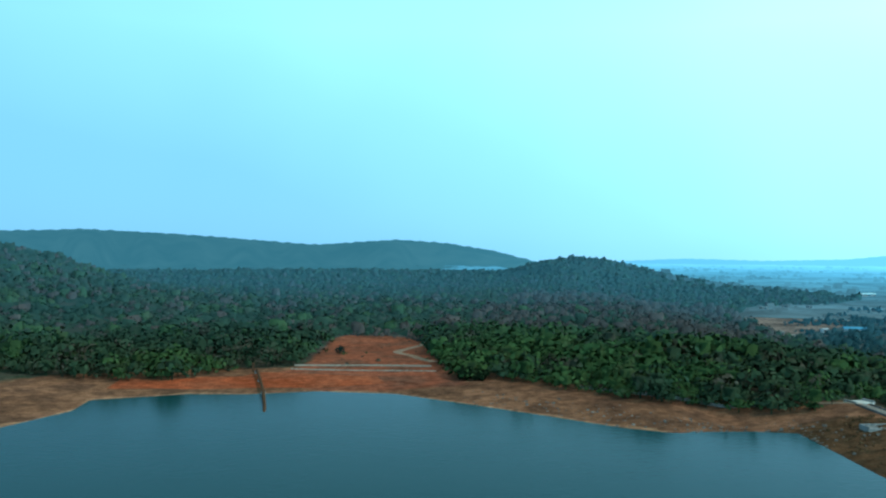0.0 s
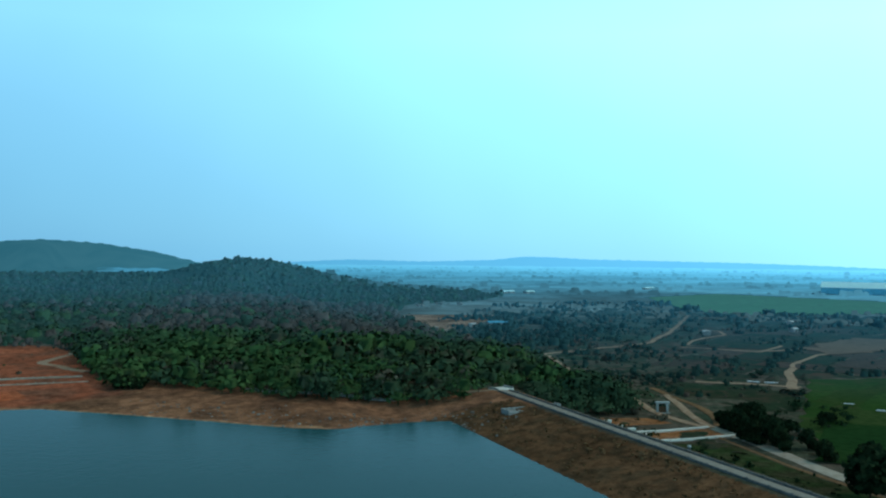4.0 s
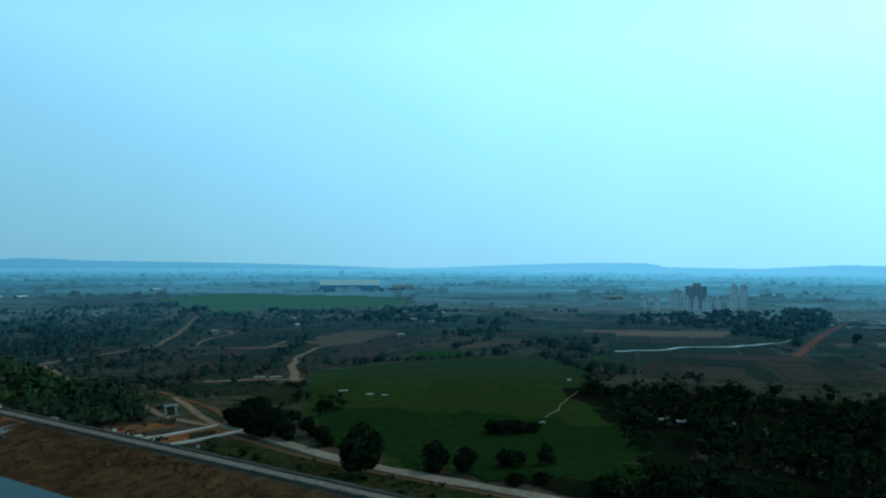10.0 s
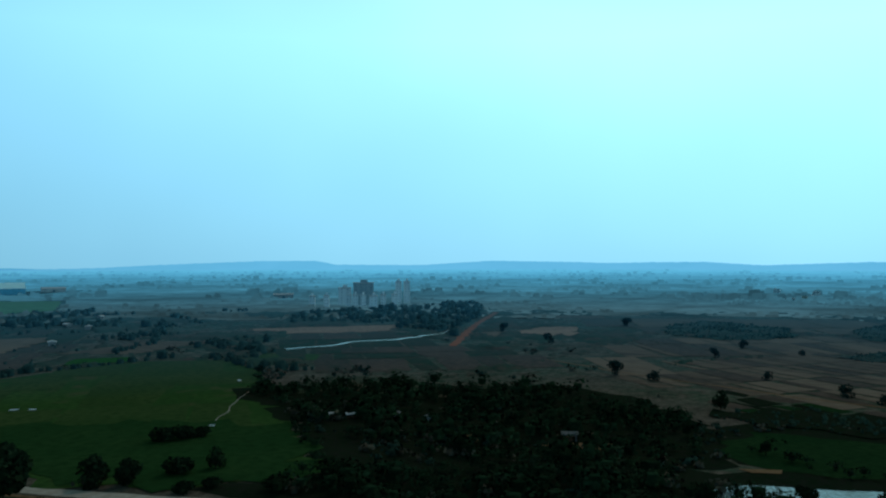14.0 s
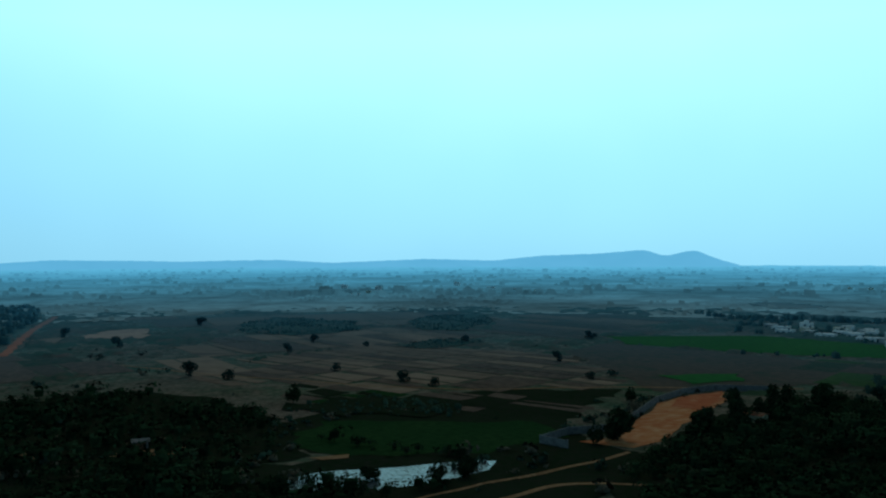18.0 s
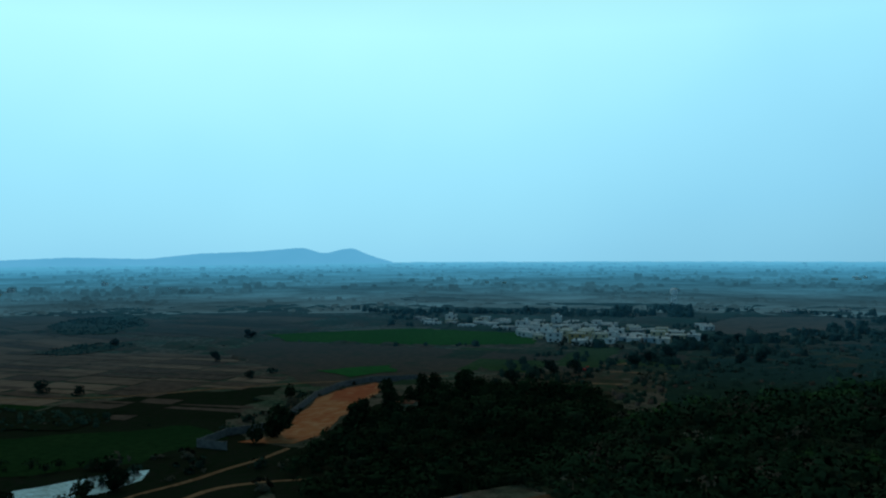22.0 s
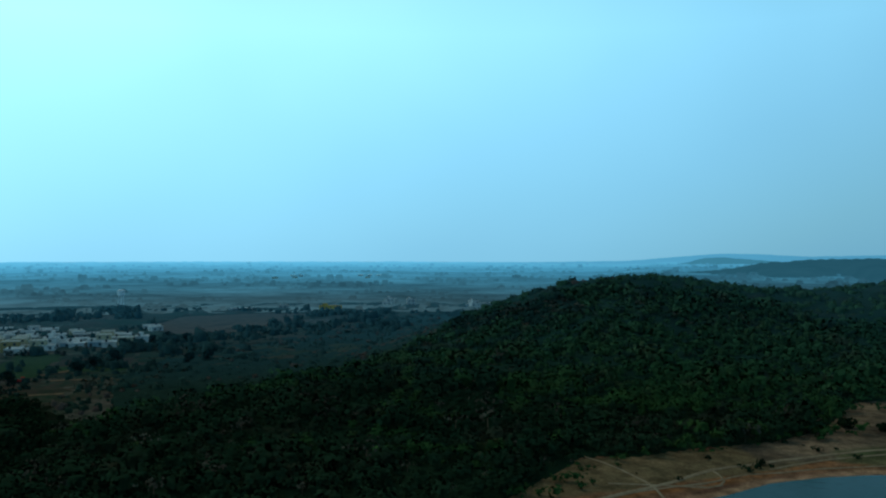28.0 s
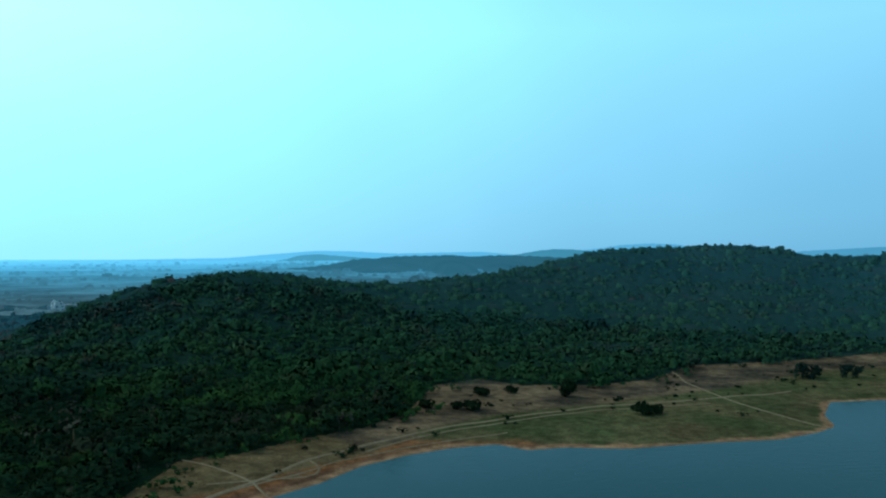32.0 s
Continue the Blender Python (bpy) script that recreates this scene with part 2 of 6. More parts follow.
def ground_material():
    """Dry scrub soil, with sand, red earth and meadow where the sheet's zone values say so."""
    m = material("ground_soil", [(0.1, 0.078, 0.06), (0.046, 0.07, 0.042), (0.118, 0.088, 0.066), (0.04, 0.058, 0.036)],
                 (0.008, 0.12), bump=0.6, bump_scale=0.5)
    nt = m.node_tree
    b = nt.nodes["Principled BSDF"]
    cur = b.inputs["Base Color"].links[0].from_socket
    geo = nt.nodes.new("ShaderNodeNewGeometry")
    for zone, a, c, scale in (("sand", (0.29, 0.128, 0.07), (0.17, 0.08, 0.048), 0.11), ("clear", (0.34, 0.098, 0.052), (0.2, 0.08, 0.05), 0.08), ("red", (0.47, 0.1, 0.04), (0.36, 0.1, 0.048), 0.07), ("farm", (0.3, 0.22, 0.18), (0.15, 0.12, 0.11), 0.05), ("toe", (0.032, 0.05, 0.018), (0.05, 0.045, 0.024), 0.1), ("burnt", (0.33, 0.125, 0.05), (0.24, 0.12, 0.065), 0.15),
                              ("slope", (0.14, 0.068, 0.035), (0.082, 0.048, 0.027), 0.22), ("dry", (0.24, 0.15, 0.075), (0.15, 0.1, 0.05), 0.12), ("belt", (0.25, 0.155, 0.092), (0.082, 0.06, 0.043), 0.07), ("meadow", (0.092, 0.095, 0.04), (0.16, 0.115, 0.056), 0.05), ("pale", (0.46, 0.24, 0.13), (0.34, 0.17, 0.095), 0.2)):
        at = nt.nodes.new("ShaderNodeAttribute")
        at.attribute_name = zone
        n = nt.nodes.new("ShaderNodeTexNoise")
        n.inputs["Scale"].default_value, n.inputs["Detail"].default_value = scale, 7
        nt.links.new(geo.outputs["Position"], n.inputs["Vector"])
        r = nt.nodes.new("ShaderNodeMapRange")
        r.inputs["From Min"].default_value, r.inputs["From Max"].default_value = 0.4, 0.62
        nt.links.new(n.outputs["Fac"], r.inputs["Value"])
        x = nt.nodes.new("ShaderNodeMix")
        x.data_type = "RGBA"
        nt.links.new(r.outputs[0], x.inputs[0])
        x.inputs[6].default_value, x.inputs[7].default_value = (*a, 1), (*c, 1)
        # ragged edges: the noise pushes the zone's border about
        s = nt.nodes.new("ShaderNodeMath")
        s.operation = "MULTIPLY_ADD"
        s.inputs[1].default_value = 0.7
        nt.links.new(n.outputs["Fac"], s.inputs[0])
        nt.links.new(at.outputs["Fac"], s.inputs[2])
        k = nt.nodes.new("ShaderNodeMapRange")
        k.inputs["From Min"].default_value, k.inputs["From Max"].default_value = 0.75, 0.95
        nt.links.new(s.outputs[0], k.inputs["Value"])
        y = nt.nodes.new("ShaderNodeMix")
        y.data_type = "RGBA"
        nt.links.new(k.outputs[0], y.inputs[0])
        nt.links.new(cur, y.inputs[6])
        nt.links.new(x.outputs[2], y.inputs[7])
        cur = y.outputs[2]
    # clods, tufts and stains at three sizes
    for scale, amount in ((0.03, 0.16), (0.35, 0.3), (1.6, 0.22)):
        n = nt.nodes.new("ShaderNodeTexNoise")
        n.inputs["Scale"].default_value, n.inputs["Detail"].default_value = scale, 5
        nt.links.new(geo.outputs["Position"], n.inputs["Vector"])
        r = nt.nodes.new("ShaderNodeMapRange")
        r.inputs["From Min"].default_value, r.inputs["From Max"].default_value = 0.35, 0.65
        r.inputs["To Min"].default_value, r.inputs["To Max"].default_value = 1 - amount, 1 + amount
        nt.links.new(n.outputs["Fac"], r.inputs["Value"])
        hsv = nt.nodes.new("ShaderNodeHueSaturation")
        nt.links.new(r.outputs[0], hsv.inputs["Value"])
        nt.links.new(cur, hsv.inputs["Color"])
        cur = hsv.outputs[0]
    nt.links.new(cur, b.inputs["Base Color"])
    return m


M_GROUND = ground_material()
M_WATER = water_material("lake_water", (0.006, 0.06, 0.063), 0.3, 0.17, 0.16, 1.15, (0.09, 0.43, 0.36))
M_POND = water_material("pond_water", (0.03, 0.045, 0.05), 0.9, 0.22, 0.4)
M_PADDY = material("green_field_grass", [(0.031, 0.072, 0.018), (0.045, 0.088, 0.023), (0.026, 0.056, 0.0155), (0.066, 0.072, 0.03)], (0.02, 0.35), bump=0.5, bump_scale=1.5)
M_PADDYDARK = material("dark_field_grass", [(0.0175, 0.05, 0.015), (0.025, 0.0587, 0.0175), (0.0137, 0.0375, 0.0112)], (0.03, 0.35), bump=0.5, bump_scale=1.5)
M_DARKGRASS = material("dark_pond_grass", [(0.012, 0.036, 0.012), (0.017, 0.042, 0.014), (0.01, 0.028, 0.01)], (0.04, 0.4), bump=0.5, bump_scale=1.5)
M_PADDYBROWN = material("weedy_field_grass", [(0.036, 0.066, 0.019), (0.05, 0.076, 0.024), (0.027, 0.051, 0.015)], (0.03, 0.35), bump=0.5, bump_scale=1.5)
M_CROP = material("bright_crop", [(0.0189, 0.0945, 0.0252), (0.0277, 0.1109, 0.0302), (0.0202, 0.0731, 0.0252)], (0.02, 0.3), bump=0.3, haze_mix=0.25)
# crop colour with the distance haze already painted in
M_CROPFAR = material("hazy_crop", [(0.085, 0.26, 0.22), (0.1, 0.28, 0.24), (0.085, 0.22, 0.21)], (0.012, 0.1), bump=0.3, haze_mix=0.0)
M_DRY = material("dry_stubble", [(0.15, 0.097, 0.069), (0.118, 0.077, 0.056), (0.18, 0.122, 0.086), (0.086, 0.06, 0.046)], (0.015, 0.2), bump=0.3, stretch=(1, 0.5, 1))
M_DRYLIGHT = material("pale_stubble", [(0.185, 0.122, 0.086), (0.145, 0.095, 0.068), (0.225, 0.152, 0.108)], (0.03, 0.25), bump=0.3, stretch=(1, 0.5, 1))
M_FALLOWPALE = material("pale_bare_earth", [(0.4, 0.37, 0.34), (0.32, 0.3, 0.28), (0.44, 0.41, 0.38)], (0.02, 0.15), bump=0.2)
M_FALLOWGREEN = material("weedy_fallow", [(0.07, 0.052, 0.04), (0.054, 0.046, 0.035), (0.088, 0.062, 0.046), (0.044, 0.05, 0.034)], (0.02, 0.25), bump=0.4)
M_LANE = material("brown_lane", [(0.2125, 0.1148, 0.0595), (0.1615, 0.085, 0.0442), (0.255, 0.1445, 0.0808)], (0.08, 0.6), bump=0.2)
M_PLOUGH = material("ploughed_soil", [(0.09, 0.06, 0.046), (0.07, 0.05, 0.04), (0.118, 0.08, 0.06)], (0.02, 0.25), bump=0.4)
M_SANDPIT = material("bare_sand", [(0.36, 0.215, 0.155), (0.28, 0.16, 0.115), (0.42, 0.275, 0.205)], (0.03, 0.3), bump=0.2)
M_REDSOIL = material("red_earth", [(0.36, 0.1, 0.045), (0.38, 0.13, 0.065), (0.30, 0.075, 0.034), (0.4, 0.18, 0.1)], (0.04, 0.25), bump=0.3)
M_YARD = material("tan_earth", [(0.4, 0.16, 0.07), (0.36, 0.115, 0.047), (0.44, 0.22, 0.115), (0.34, 0.095, 0.038)], (0.06, 0.4), bump=0.3, stretch=(1, 0.6, 1))
M_TRACK = material("dirt_track", [(0.38, 0.245, 0.165), (0.3, 0.18, 0.115), (0.44, 0.3, 0.21)], (0.08, 0.6), bump=0.2)
M_PATH = material("trodden_path", [(0.34, 0.23, 0.14), (0.26, 0.165, 0.095), (0.38, 0.27, 0.17)], (0.1, 0.8), bump=0.2)
M_ROAD = material("worn_concrete_road", [(0.42, 0.34, 0.27), (0.33, 0.26, 0.205), (0.48, 0.4, 0.33)], (0.06, 0.5), bump=0.15)
M_CREST = material("crest_road", [(0.29, 0.25, 0.21), (0.23, 0.19, 0.16), (0.34, 0.3, 0.26)], (0.06, 0.5), bump=0.15)
M_CONC = material("weathered_concrete", [(0.29, 0.29, 0.275), (0.22, 0.22, 0.21), (0.36, 0.35, 0.335)], (0.1, 1.2), bump=0.1)
M_WALLGREY = material("grey_block_wall", [(0.15, 0.14, 0.135), (0.19, 0.175, 0.165), (0.11, 0.105, 0.10)], (0.15, 1.0), bump=0.1)
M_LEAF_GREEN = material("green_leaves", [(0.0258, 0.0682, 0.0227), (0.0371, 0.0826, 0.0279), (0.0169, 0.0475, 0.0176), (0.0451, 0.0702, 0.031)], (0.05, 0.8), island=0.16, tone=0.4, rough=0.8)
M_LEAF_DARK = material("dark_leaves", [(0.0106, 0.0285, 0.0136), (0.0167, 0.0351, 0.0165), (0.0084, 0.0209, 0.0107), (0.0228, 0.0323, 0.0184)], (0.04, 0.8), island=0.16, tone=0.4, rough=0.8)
M_WOOD_FRESH = material("fresh_wood_leaves", [(0.043, 0.098, 0.036), (0.06, 0.116, 0.04), (0.038, 0.083, 0.033), (0.068, 0.094, 0.043)], (0.02, 0.4), island=0.05, tone=0.17, rough=0.8, haze_mix=0.6)
M_WOOD_DARK = material("dark_wood_leaves", [(0.031, 0.066, 0.038), (0.05, 0.085, 0.044), (0.029, 0.06, 0.035), (0.068, 0.072, 0.048)], (0.02, 0.4), island=0.05, tone=0.15, rough=0.8, haze_mix=0.6)
# hillside leaves take the painted haze from nearer in
M_HILL_FRESH = material("hill_wood_leaves", [(0.027, 0.074, 0.023), (0.044, 0.094, 0.027), (0.025, 0.064, 0.022), (0.052, 0.068, 0.029)], (0.018, 0.4), island=0.04, tone=0.12, rough=0.8, haze_mix=0.45, dusty=(240, 780))
M_HILL_DARK = material("dark_hill_leaves", [(0.014, 0.039, 0.02), (0.025, 0.051, 0.025), (0.015, 0.036, 0.019), (0.037, 0.045, 0.027)], (0.018, 0.4), island=0.04, tone=0.12, rough=0.8, haze_mix=0.45, dusty=(240, 780))
# haze-tinted copy of the dark leaves, for plants farther out
M_LEAF_BELT = material("dull_dark_leaves", [(0.022, 0.048, 0.035), (0.029, 0.055, 0.038), (0.017, 0.038, 0.029)], (0.04, 0.8), island=0.1, tone=0.25, rough=0.8, haze_mix=0.95)
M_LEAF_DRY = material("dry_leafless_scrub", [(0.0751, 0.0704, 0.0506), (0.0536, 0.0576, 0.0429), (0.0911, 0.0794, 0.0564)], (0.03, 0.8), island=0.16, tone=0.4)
M_WOOD_DRY = material("bare_dry_woods", [(0.115, 0.08, 0.064), (0.088, 0.068, 0.055), (0.064, 0.058, 0.048), (0.138, 0.094, 0.074)], (0.03, 0.6), island=0.08, tone=0.2, haze_mix=0.7)
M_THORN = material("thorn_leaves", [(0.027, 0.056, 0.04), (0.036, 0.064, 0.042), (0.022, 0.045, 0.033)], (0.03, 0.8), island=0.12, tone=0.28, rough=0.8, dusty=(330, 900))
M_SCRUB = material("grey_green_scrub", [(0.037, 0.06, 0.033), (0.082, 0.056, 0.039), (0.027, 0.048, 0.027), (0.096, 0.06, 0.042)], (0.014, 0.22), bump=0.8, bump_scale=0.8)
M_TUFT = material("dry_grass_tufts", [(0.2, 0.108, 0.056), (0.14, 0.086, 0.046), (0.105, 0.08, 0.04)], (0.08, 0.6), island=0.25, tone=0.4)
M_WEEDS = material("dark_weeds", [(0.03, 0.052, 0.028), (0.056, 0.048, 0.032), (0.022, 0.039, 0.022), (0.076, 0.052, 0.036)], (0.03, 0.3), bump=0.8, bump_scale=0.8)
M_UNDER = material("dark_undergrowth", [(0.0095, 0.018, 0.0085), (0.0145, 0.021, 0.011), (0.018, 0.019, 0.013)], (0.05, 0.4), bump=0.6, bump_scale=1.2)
M_BARK = material("bark", [(0.09, 0.065, 0.045), (0.06, 0.045, 0.03)], (0.5, 3.0), bump=0.4)
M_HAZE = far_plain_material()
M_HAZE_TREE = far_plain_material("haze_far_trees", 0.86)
# hill ranges glow in painted haze colours and take no light
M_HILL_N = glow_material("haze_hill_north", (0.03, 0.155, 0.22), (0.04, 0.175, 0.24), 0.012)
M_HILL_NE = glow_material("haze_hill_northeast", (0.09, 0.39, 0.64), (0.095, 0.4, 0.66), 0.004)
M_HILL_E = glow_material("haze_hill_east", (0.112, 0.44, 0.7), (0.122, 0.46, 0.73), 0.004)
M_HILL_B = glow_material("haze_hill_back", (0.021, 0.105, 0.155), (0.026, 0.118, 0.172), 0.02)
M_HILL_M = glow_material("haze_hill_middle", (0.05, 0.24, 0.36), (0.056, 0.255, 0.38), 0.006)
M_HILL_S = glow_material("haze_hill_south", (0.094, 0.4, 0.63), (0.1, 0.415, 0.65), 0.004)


# ---- plan ----
LAKE = [(-118, 230), (-109, 254), (-111, 272), (-84, 284), (-66, 284), (-42, 291), (-16, 287), (8, 269), (29, 252), (49, 235), (67, 226),
        (81, 227), (92, 225), (93, 211), (95, 195), (96, 165), (96, 60), (95, -60), (88, -110), (62, -138), (35, -152), (12, -170), (3, -179),
        (-6, -192), (-17, -201), (-28, -207), (-40, -210), (-46, -203), (-56, -205), (-71, -202), (-91, -206), (-113, -208), (-128, -215),
        (-137, -222), (-143, -237), (-157, -257), (-177, -259), (-230, -250), (-330, -200), (-380, -60), (-350, 80), (-260, 170), (-165, 205)]
WATER_Z, CREST_Z, CREST_X = 6.0, 10.0, 122.0


def inside(poly, x, y):
    x, y = np.asarray(x, float), np.asarray(y, float)
    res = np.zeros(x.shape, bool)
    for (x0, y0), (x1, y1) in zip(poly, poly[1:] + poly[:1]):
        if y0 != y1:
            res ^= ((y0 > y) != (y1 > y)) & (x < (x1 - x0) * (y - y0) / (y1 - y0) + x0)
    return res


def border(poly, x, y, closed=True):
    """Distance to a polygon's outline or to a line."""
    best = np.full(np.shape(x), 1e9)
    for (x0, y0), (x1, y1) in zip(poly, poly[1:] + (poly[:1] if closed else [])):
        dx, dy = x1 - x0, y1 - y0
        u = np.clip(((x - x0) * dx + (y - y0) * dy) / (dx * dx + dy * dy), 0, 1)
        best = np.minimum(best, np.hypot(x - x0 - u * dx, y - y0 - u * dy))
    return best


def step(v, a, b):
    u = np.clip((v - a) / (b - a), 0, 1)
    return u * u * (3 - 2 * u)


def wave(x, y, size, seed=0):
    """Cheap smooth noise from -1 to 1 with features about size metres wide."""
    rng = np.random.RandomState(seed)
    out = np.zeros(np.shape(x))
    for k in range(7):
        a, p = rng.rand(2) * 6.283
        f = 6.283 / size * (0.6 + 0.9 * rng.rand())
        out = out + np.sin(f * (x * math.cos(a) + y * math.sin(a)) + p + 1.3 * np.sin(f * 0.53 * (y * math.cos(a) - x * math.sin(a)) + 2 * p))
    return out / 3.2


# low hills: centre, half widths, turn in degrees, height
HILLS_S = [(63, -455, 53, 80, -171.5, 27), (17, -500, 60, 80, -178, 1.5), (-45, -518, 60, 80, -185, 10.7), (-125, -587, 60, 90, -192, 17.8),
           (-210, -647, 45, 110, -198, 22.5), (-276, -665, 45, 110, -202.5, 21), (-327, -642, 35, 90, -207, 22), (-391, -580, 70, 110, -214, 14.5),
           (-472, -489, 110, 120, -224, 40), (150, -190, 45, 60, 0, 4), (-160, -1490, 190, 150, 0, 2)]
HILLS_N = [(-368, 665, 80, 110, 29, 46.1), (-447, 615, 100, 120, 36, 0), (-278, 1116, 120, 160, 14, 2.6), (-136, 1192, 110, 160, 6.5, 9.7),
           (11, 1250, 90, 170, -0.5, 0), (113, 1295, 70, 170, -5, 2.8), (181, 1287, 50, 170, -8, 22.3), (248, 1276, 60, 170, -11, 20.2),
           (302, 1213, 70, 170, -14, 8)]
HILLS = HILLS_S + HILLS_N


def height(x, y):
    x, y = np.asarray(x, float), np.asarray(y, float)
    sd = border(LAKE, x, y) * np.where(inside(LAKE, x, y), -1, 1)
    land = WATER_Z + np.where(sd > 0, 3.2 * (1 - np.exp(-np.maximum(sd, 0) / 28)), np.maximum(sd * 0.16, -6))
    hills = np.zeros(x.shape)
    for cx, cy, sx, sy, turn, h in HILLS:
        c, s = math.cos(radians(turn)), math.sin(radians(turn))
        u, v = (x - cx) * c + (y - cy) * s, -(x - cx) * s + (y - cy) * c
        hills += h * np.exp(-0.5 * ((u / sx) ** 2 + (v / sy) ** 2))
    rough = 0.5 * wave(x, y, 35, 1) + 1.2 * wave(x, y, 130, 2)
    fade = step(sd, 15, 120)
    east_n = step(x, 120, 205)
    east_s = step(x, 92 + 0.06 * np.maximum(-y - 120, 0), 185 + 0.06 * np.maximum(-y - 120, 0))
    north = land * (1 - east_n) + (hills + rough * fade * (1 - east_n)) * fade
    south = land * (1 - east_s) + (hills + rough * fade * np.clip(hills / 10, 0, 1)) * fade
    dam = np.interp(x, [80, 95, 117.5, 126.5, 148, 160], [3.5, 6, CREST_Z, CREST_Z, 0.4, 0])
    dam = np.where(x < 95, np.minimum(land, dam), dam)
    wn_, ws_ = step(y, 245, 285), step(-y, 95, 150)
    z = dam * (1 - wn_) * (1 - ws_) + north * wn_ + south * ws_
    west = step(-x, -90, -60)
    z = z * (1 - west) + np.where(y > 0, north, south) * west
    r = np.hypot(x, y)
    return z - 24 * (r / 4900) ** 2 * step(r, 150, 900) - 3 * step(r, 3000, 4900)


def mesh_object(name, verts, quads, mat, smooth=True, tris=False):
    """One mesh from arrays."""
    me = bpy.data.meshes.new(name)
    verts, quads = np.asarray(verts, np.float32), np.asarray(quads, np.int32)
    n = quads.shape[1]
    me.vertices.add(len(verts))
    me.vertices.foreach_set("co", verts.ravel())
    me.loops.add(quads.size)
    me.loops.foreach_set("vertex_index", quads.ravel())
    me.polygons.add(len(quads))
    me.polygons.foreach_set("loop_start", np.arange(0, quads.size, n, dtype=np.int32))
    me.polygons.foreach_set("use_smooth", np.full(len(quads), smooth))
    me.update(calc_edges=True)
    me.materials.append(mat)
    return new(name, me)


def polar_sheet(az0, az1, naz, radii, bearings=None):
    az = np.radians(np.linspace(az0, az1, naz) if bearings is None else bearings)
    naz = len(az)
    a, r = np.meshgrid(az, np.asarray(radii))
    i = np.arange(len(radii) - 1)[:, None] * naz + np.arange(naz - 1)[None, :]
    quads = np.stack([i, i + naz, i + naz + 1, i + 1], -1).reshape(-1, 4)
    return (r * np.sin(a)).ravel(), (r * np.cos(a)).ravel(), quads


# ---- the ground ----
CLEARING = [(-70, 300), (-54, 335), (-54, 415), (-46, 434), (-28, 436), (-10, 418), (0, 337), (8, 296), (-30, 288)]
MEADOW = [(-46, -212), (-58, -201), (-91, -202), (-128, -210), (-138, -220), (-146, -236), (-160, -252), (-240, -248), (-240, -312), (-180, -305), (-125, -272), (-85, -250), (-45, -238), (-20, -222), (-22, -214)]
REDSHORE_S = [(30, -160), (8, -180), (-12, -202), (-30, -212), (-50, -206), (-46, -216), (-25, -218), (-5, -204), (10, -190), (30, -172)]
REDSHORE_N = [(-112, 286), (-96, 289), (-75, 291), (-53, 294), (-35, 297), (-20, 301), (-24, 312), (-44, 317), (-67, 319), (-72, 310), (-86, 309), (-99, 302), (-112, 302)]

# finer on the shores and over the bearings that the camera turns through
radii = np.concatenate([np.geomspace(25, 140, 26)[:-1], np.geomspace(140, 480, 150)[:-1], np.geomspace(480, 4900, 82)])
gx, gy, gq = polar_sheet(0, 360, 0, radii, np.concatenate([np.arange(-30, 218, 0.5), np.linspace(218, 330, 60)]))
gz = height(gx, gy)
gsd = border(LAKE, gx, gy) * np.where(inside(LAKE, gx, gy), -1, 1)
ground = tagged(mesh_object("ground", np.stack([gx, gy, gz], 1), gq, M_GROUND),
                "dry brown scrub land with sandy shores and red earth", "ground", kind="structure")


def zone(name, values):
    a = ground.data.attributes.new(name, "FLOAT", "POINT")
    a.data.foreach_set("value", np.asarray(values, np.float32))


def soft(poly, width):
    d = border(poly, gx, gy) * np.where(inside(poly, gx, gy), 1, -1)
    return np.clip(0.5 + d / (2 * width), 0, 1)


shore = (1 - step(gsd, 26, 60)) * (1 - step(gx, 80, 96) * (1 - step(gy, 212, 232)))
shore = np.where((gy < 0) & (gx < -52), 1 - step(gsd, 1.5, 5.5), shore)
zone("sand", np.clip(shore, 0, 1))
zone("clear", soft(CLEARING, 6))
zone("red", soft(REDSHORE_N, 2.5))
zone("toe", soft([(128, -70), (166, -70), (167, 100), (165, 160), (170, 200), (150, 206), (128, 206)], 5))
zone("farm", soft([(230, 659), (294, 789), (359, 812), (330, 700), (290, 620), (245, 575), (214, 545)], 10))
zone("burnt", np.clip(soft([(145, 247), (145, 233), (173, 229), (171, 240)], 3) + soft([(138, 208), (182, 208), (178, 221), (138, 221)], 3) + soft(REDSHORE_S, 3), 0, 1))
zone("dry", soft([(60, -140), (22, -174), (2, -192), (-18, -213), (-60, -216), (-60, -235), (-20, -236), (5, -214), (34, -190), (56, -152)], 4))
zone("belt", soft([(-5, -205), (-40, -228), (-85, -244), (-125, -262), (-180, -296), (-240, -302), (-240, -340), (-137, -322), (-85, -282), (-33, -282), (0, -218)], 6))
zone("meadow", soft(MEADOW, 8))
zone("slope", step(gx, 80, 94) * (1 - step(gx, 117, 119)) * (1 - step(gy, 222, 250)) * step(gy, -140, -110))
zone("pale", np.clip(1 - gsd / (3.5 + 2.5 * wave(gx, gy, 30, 41) + 2 * (gy < 0)), 0, 1) * (gsd > -6) * (gx < 60) * 0.85)


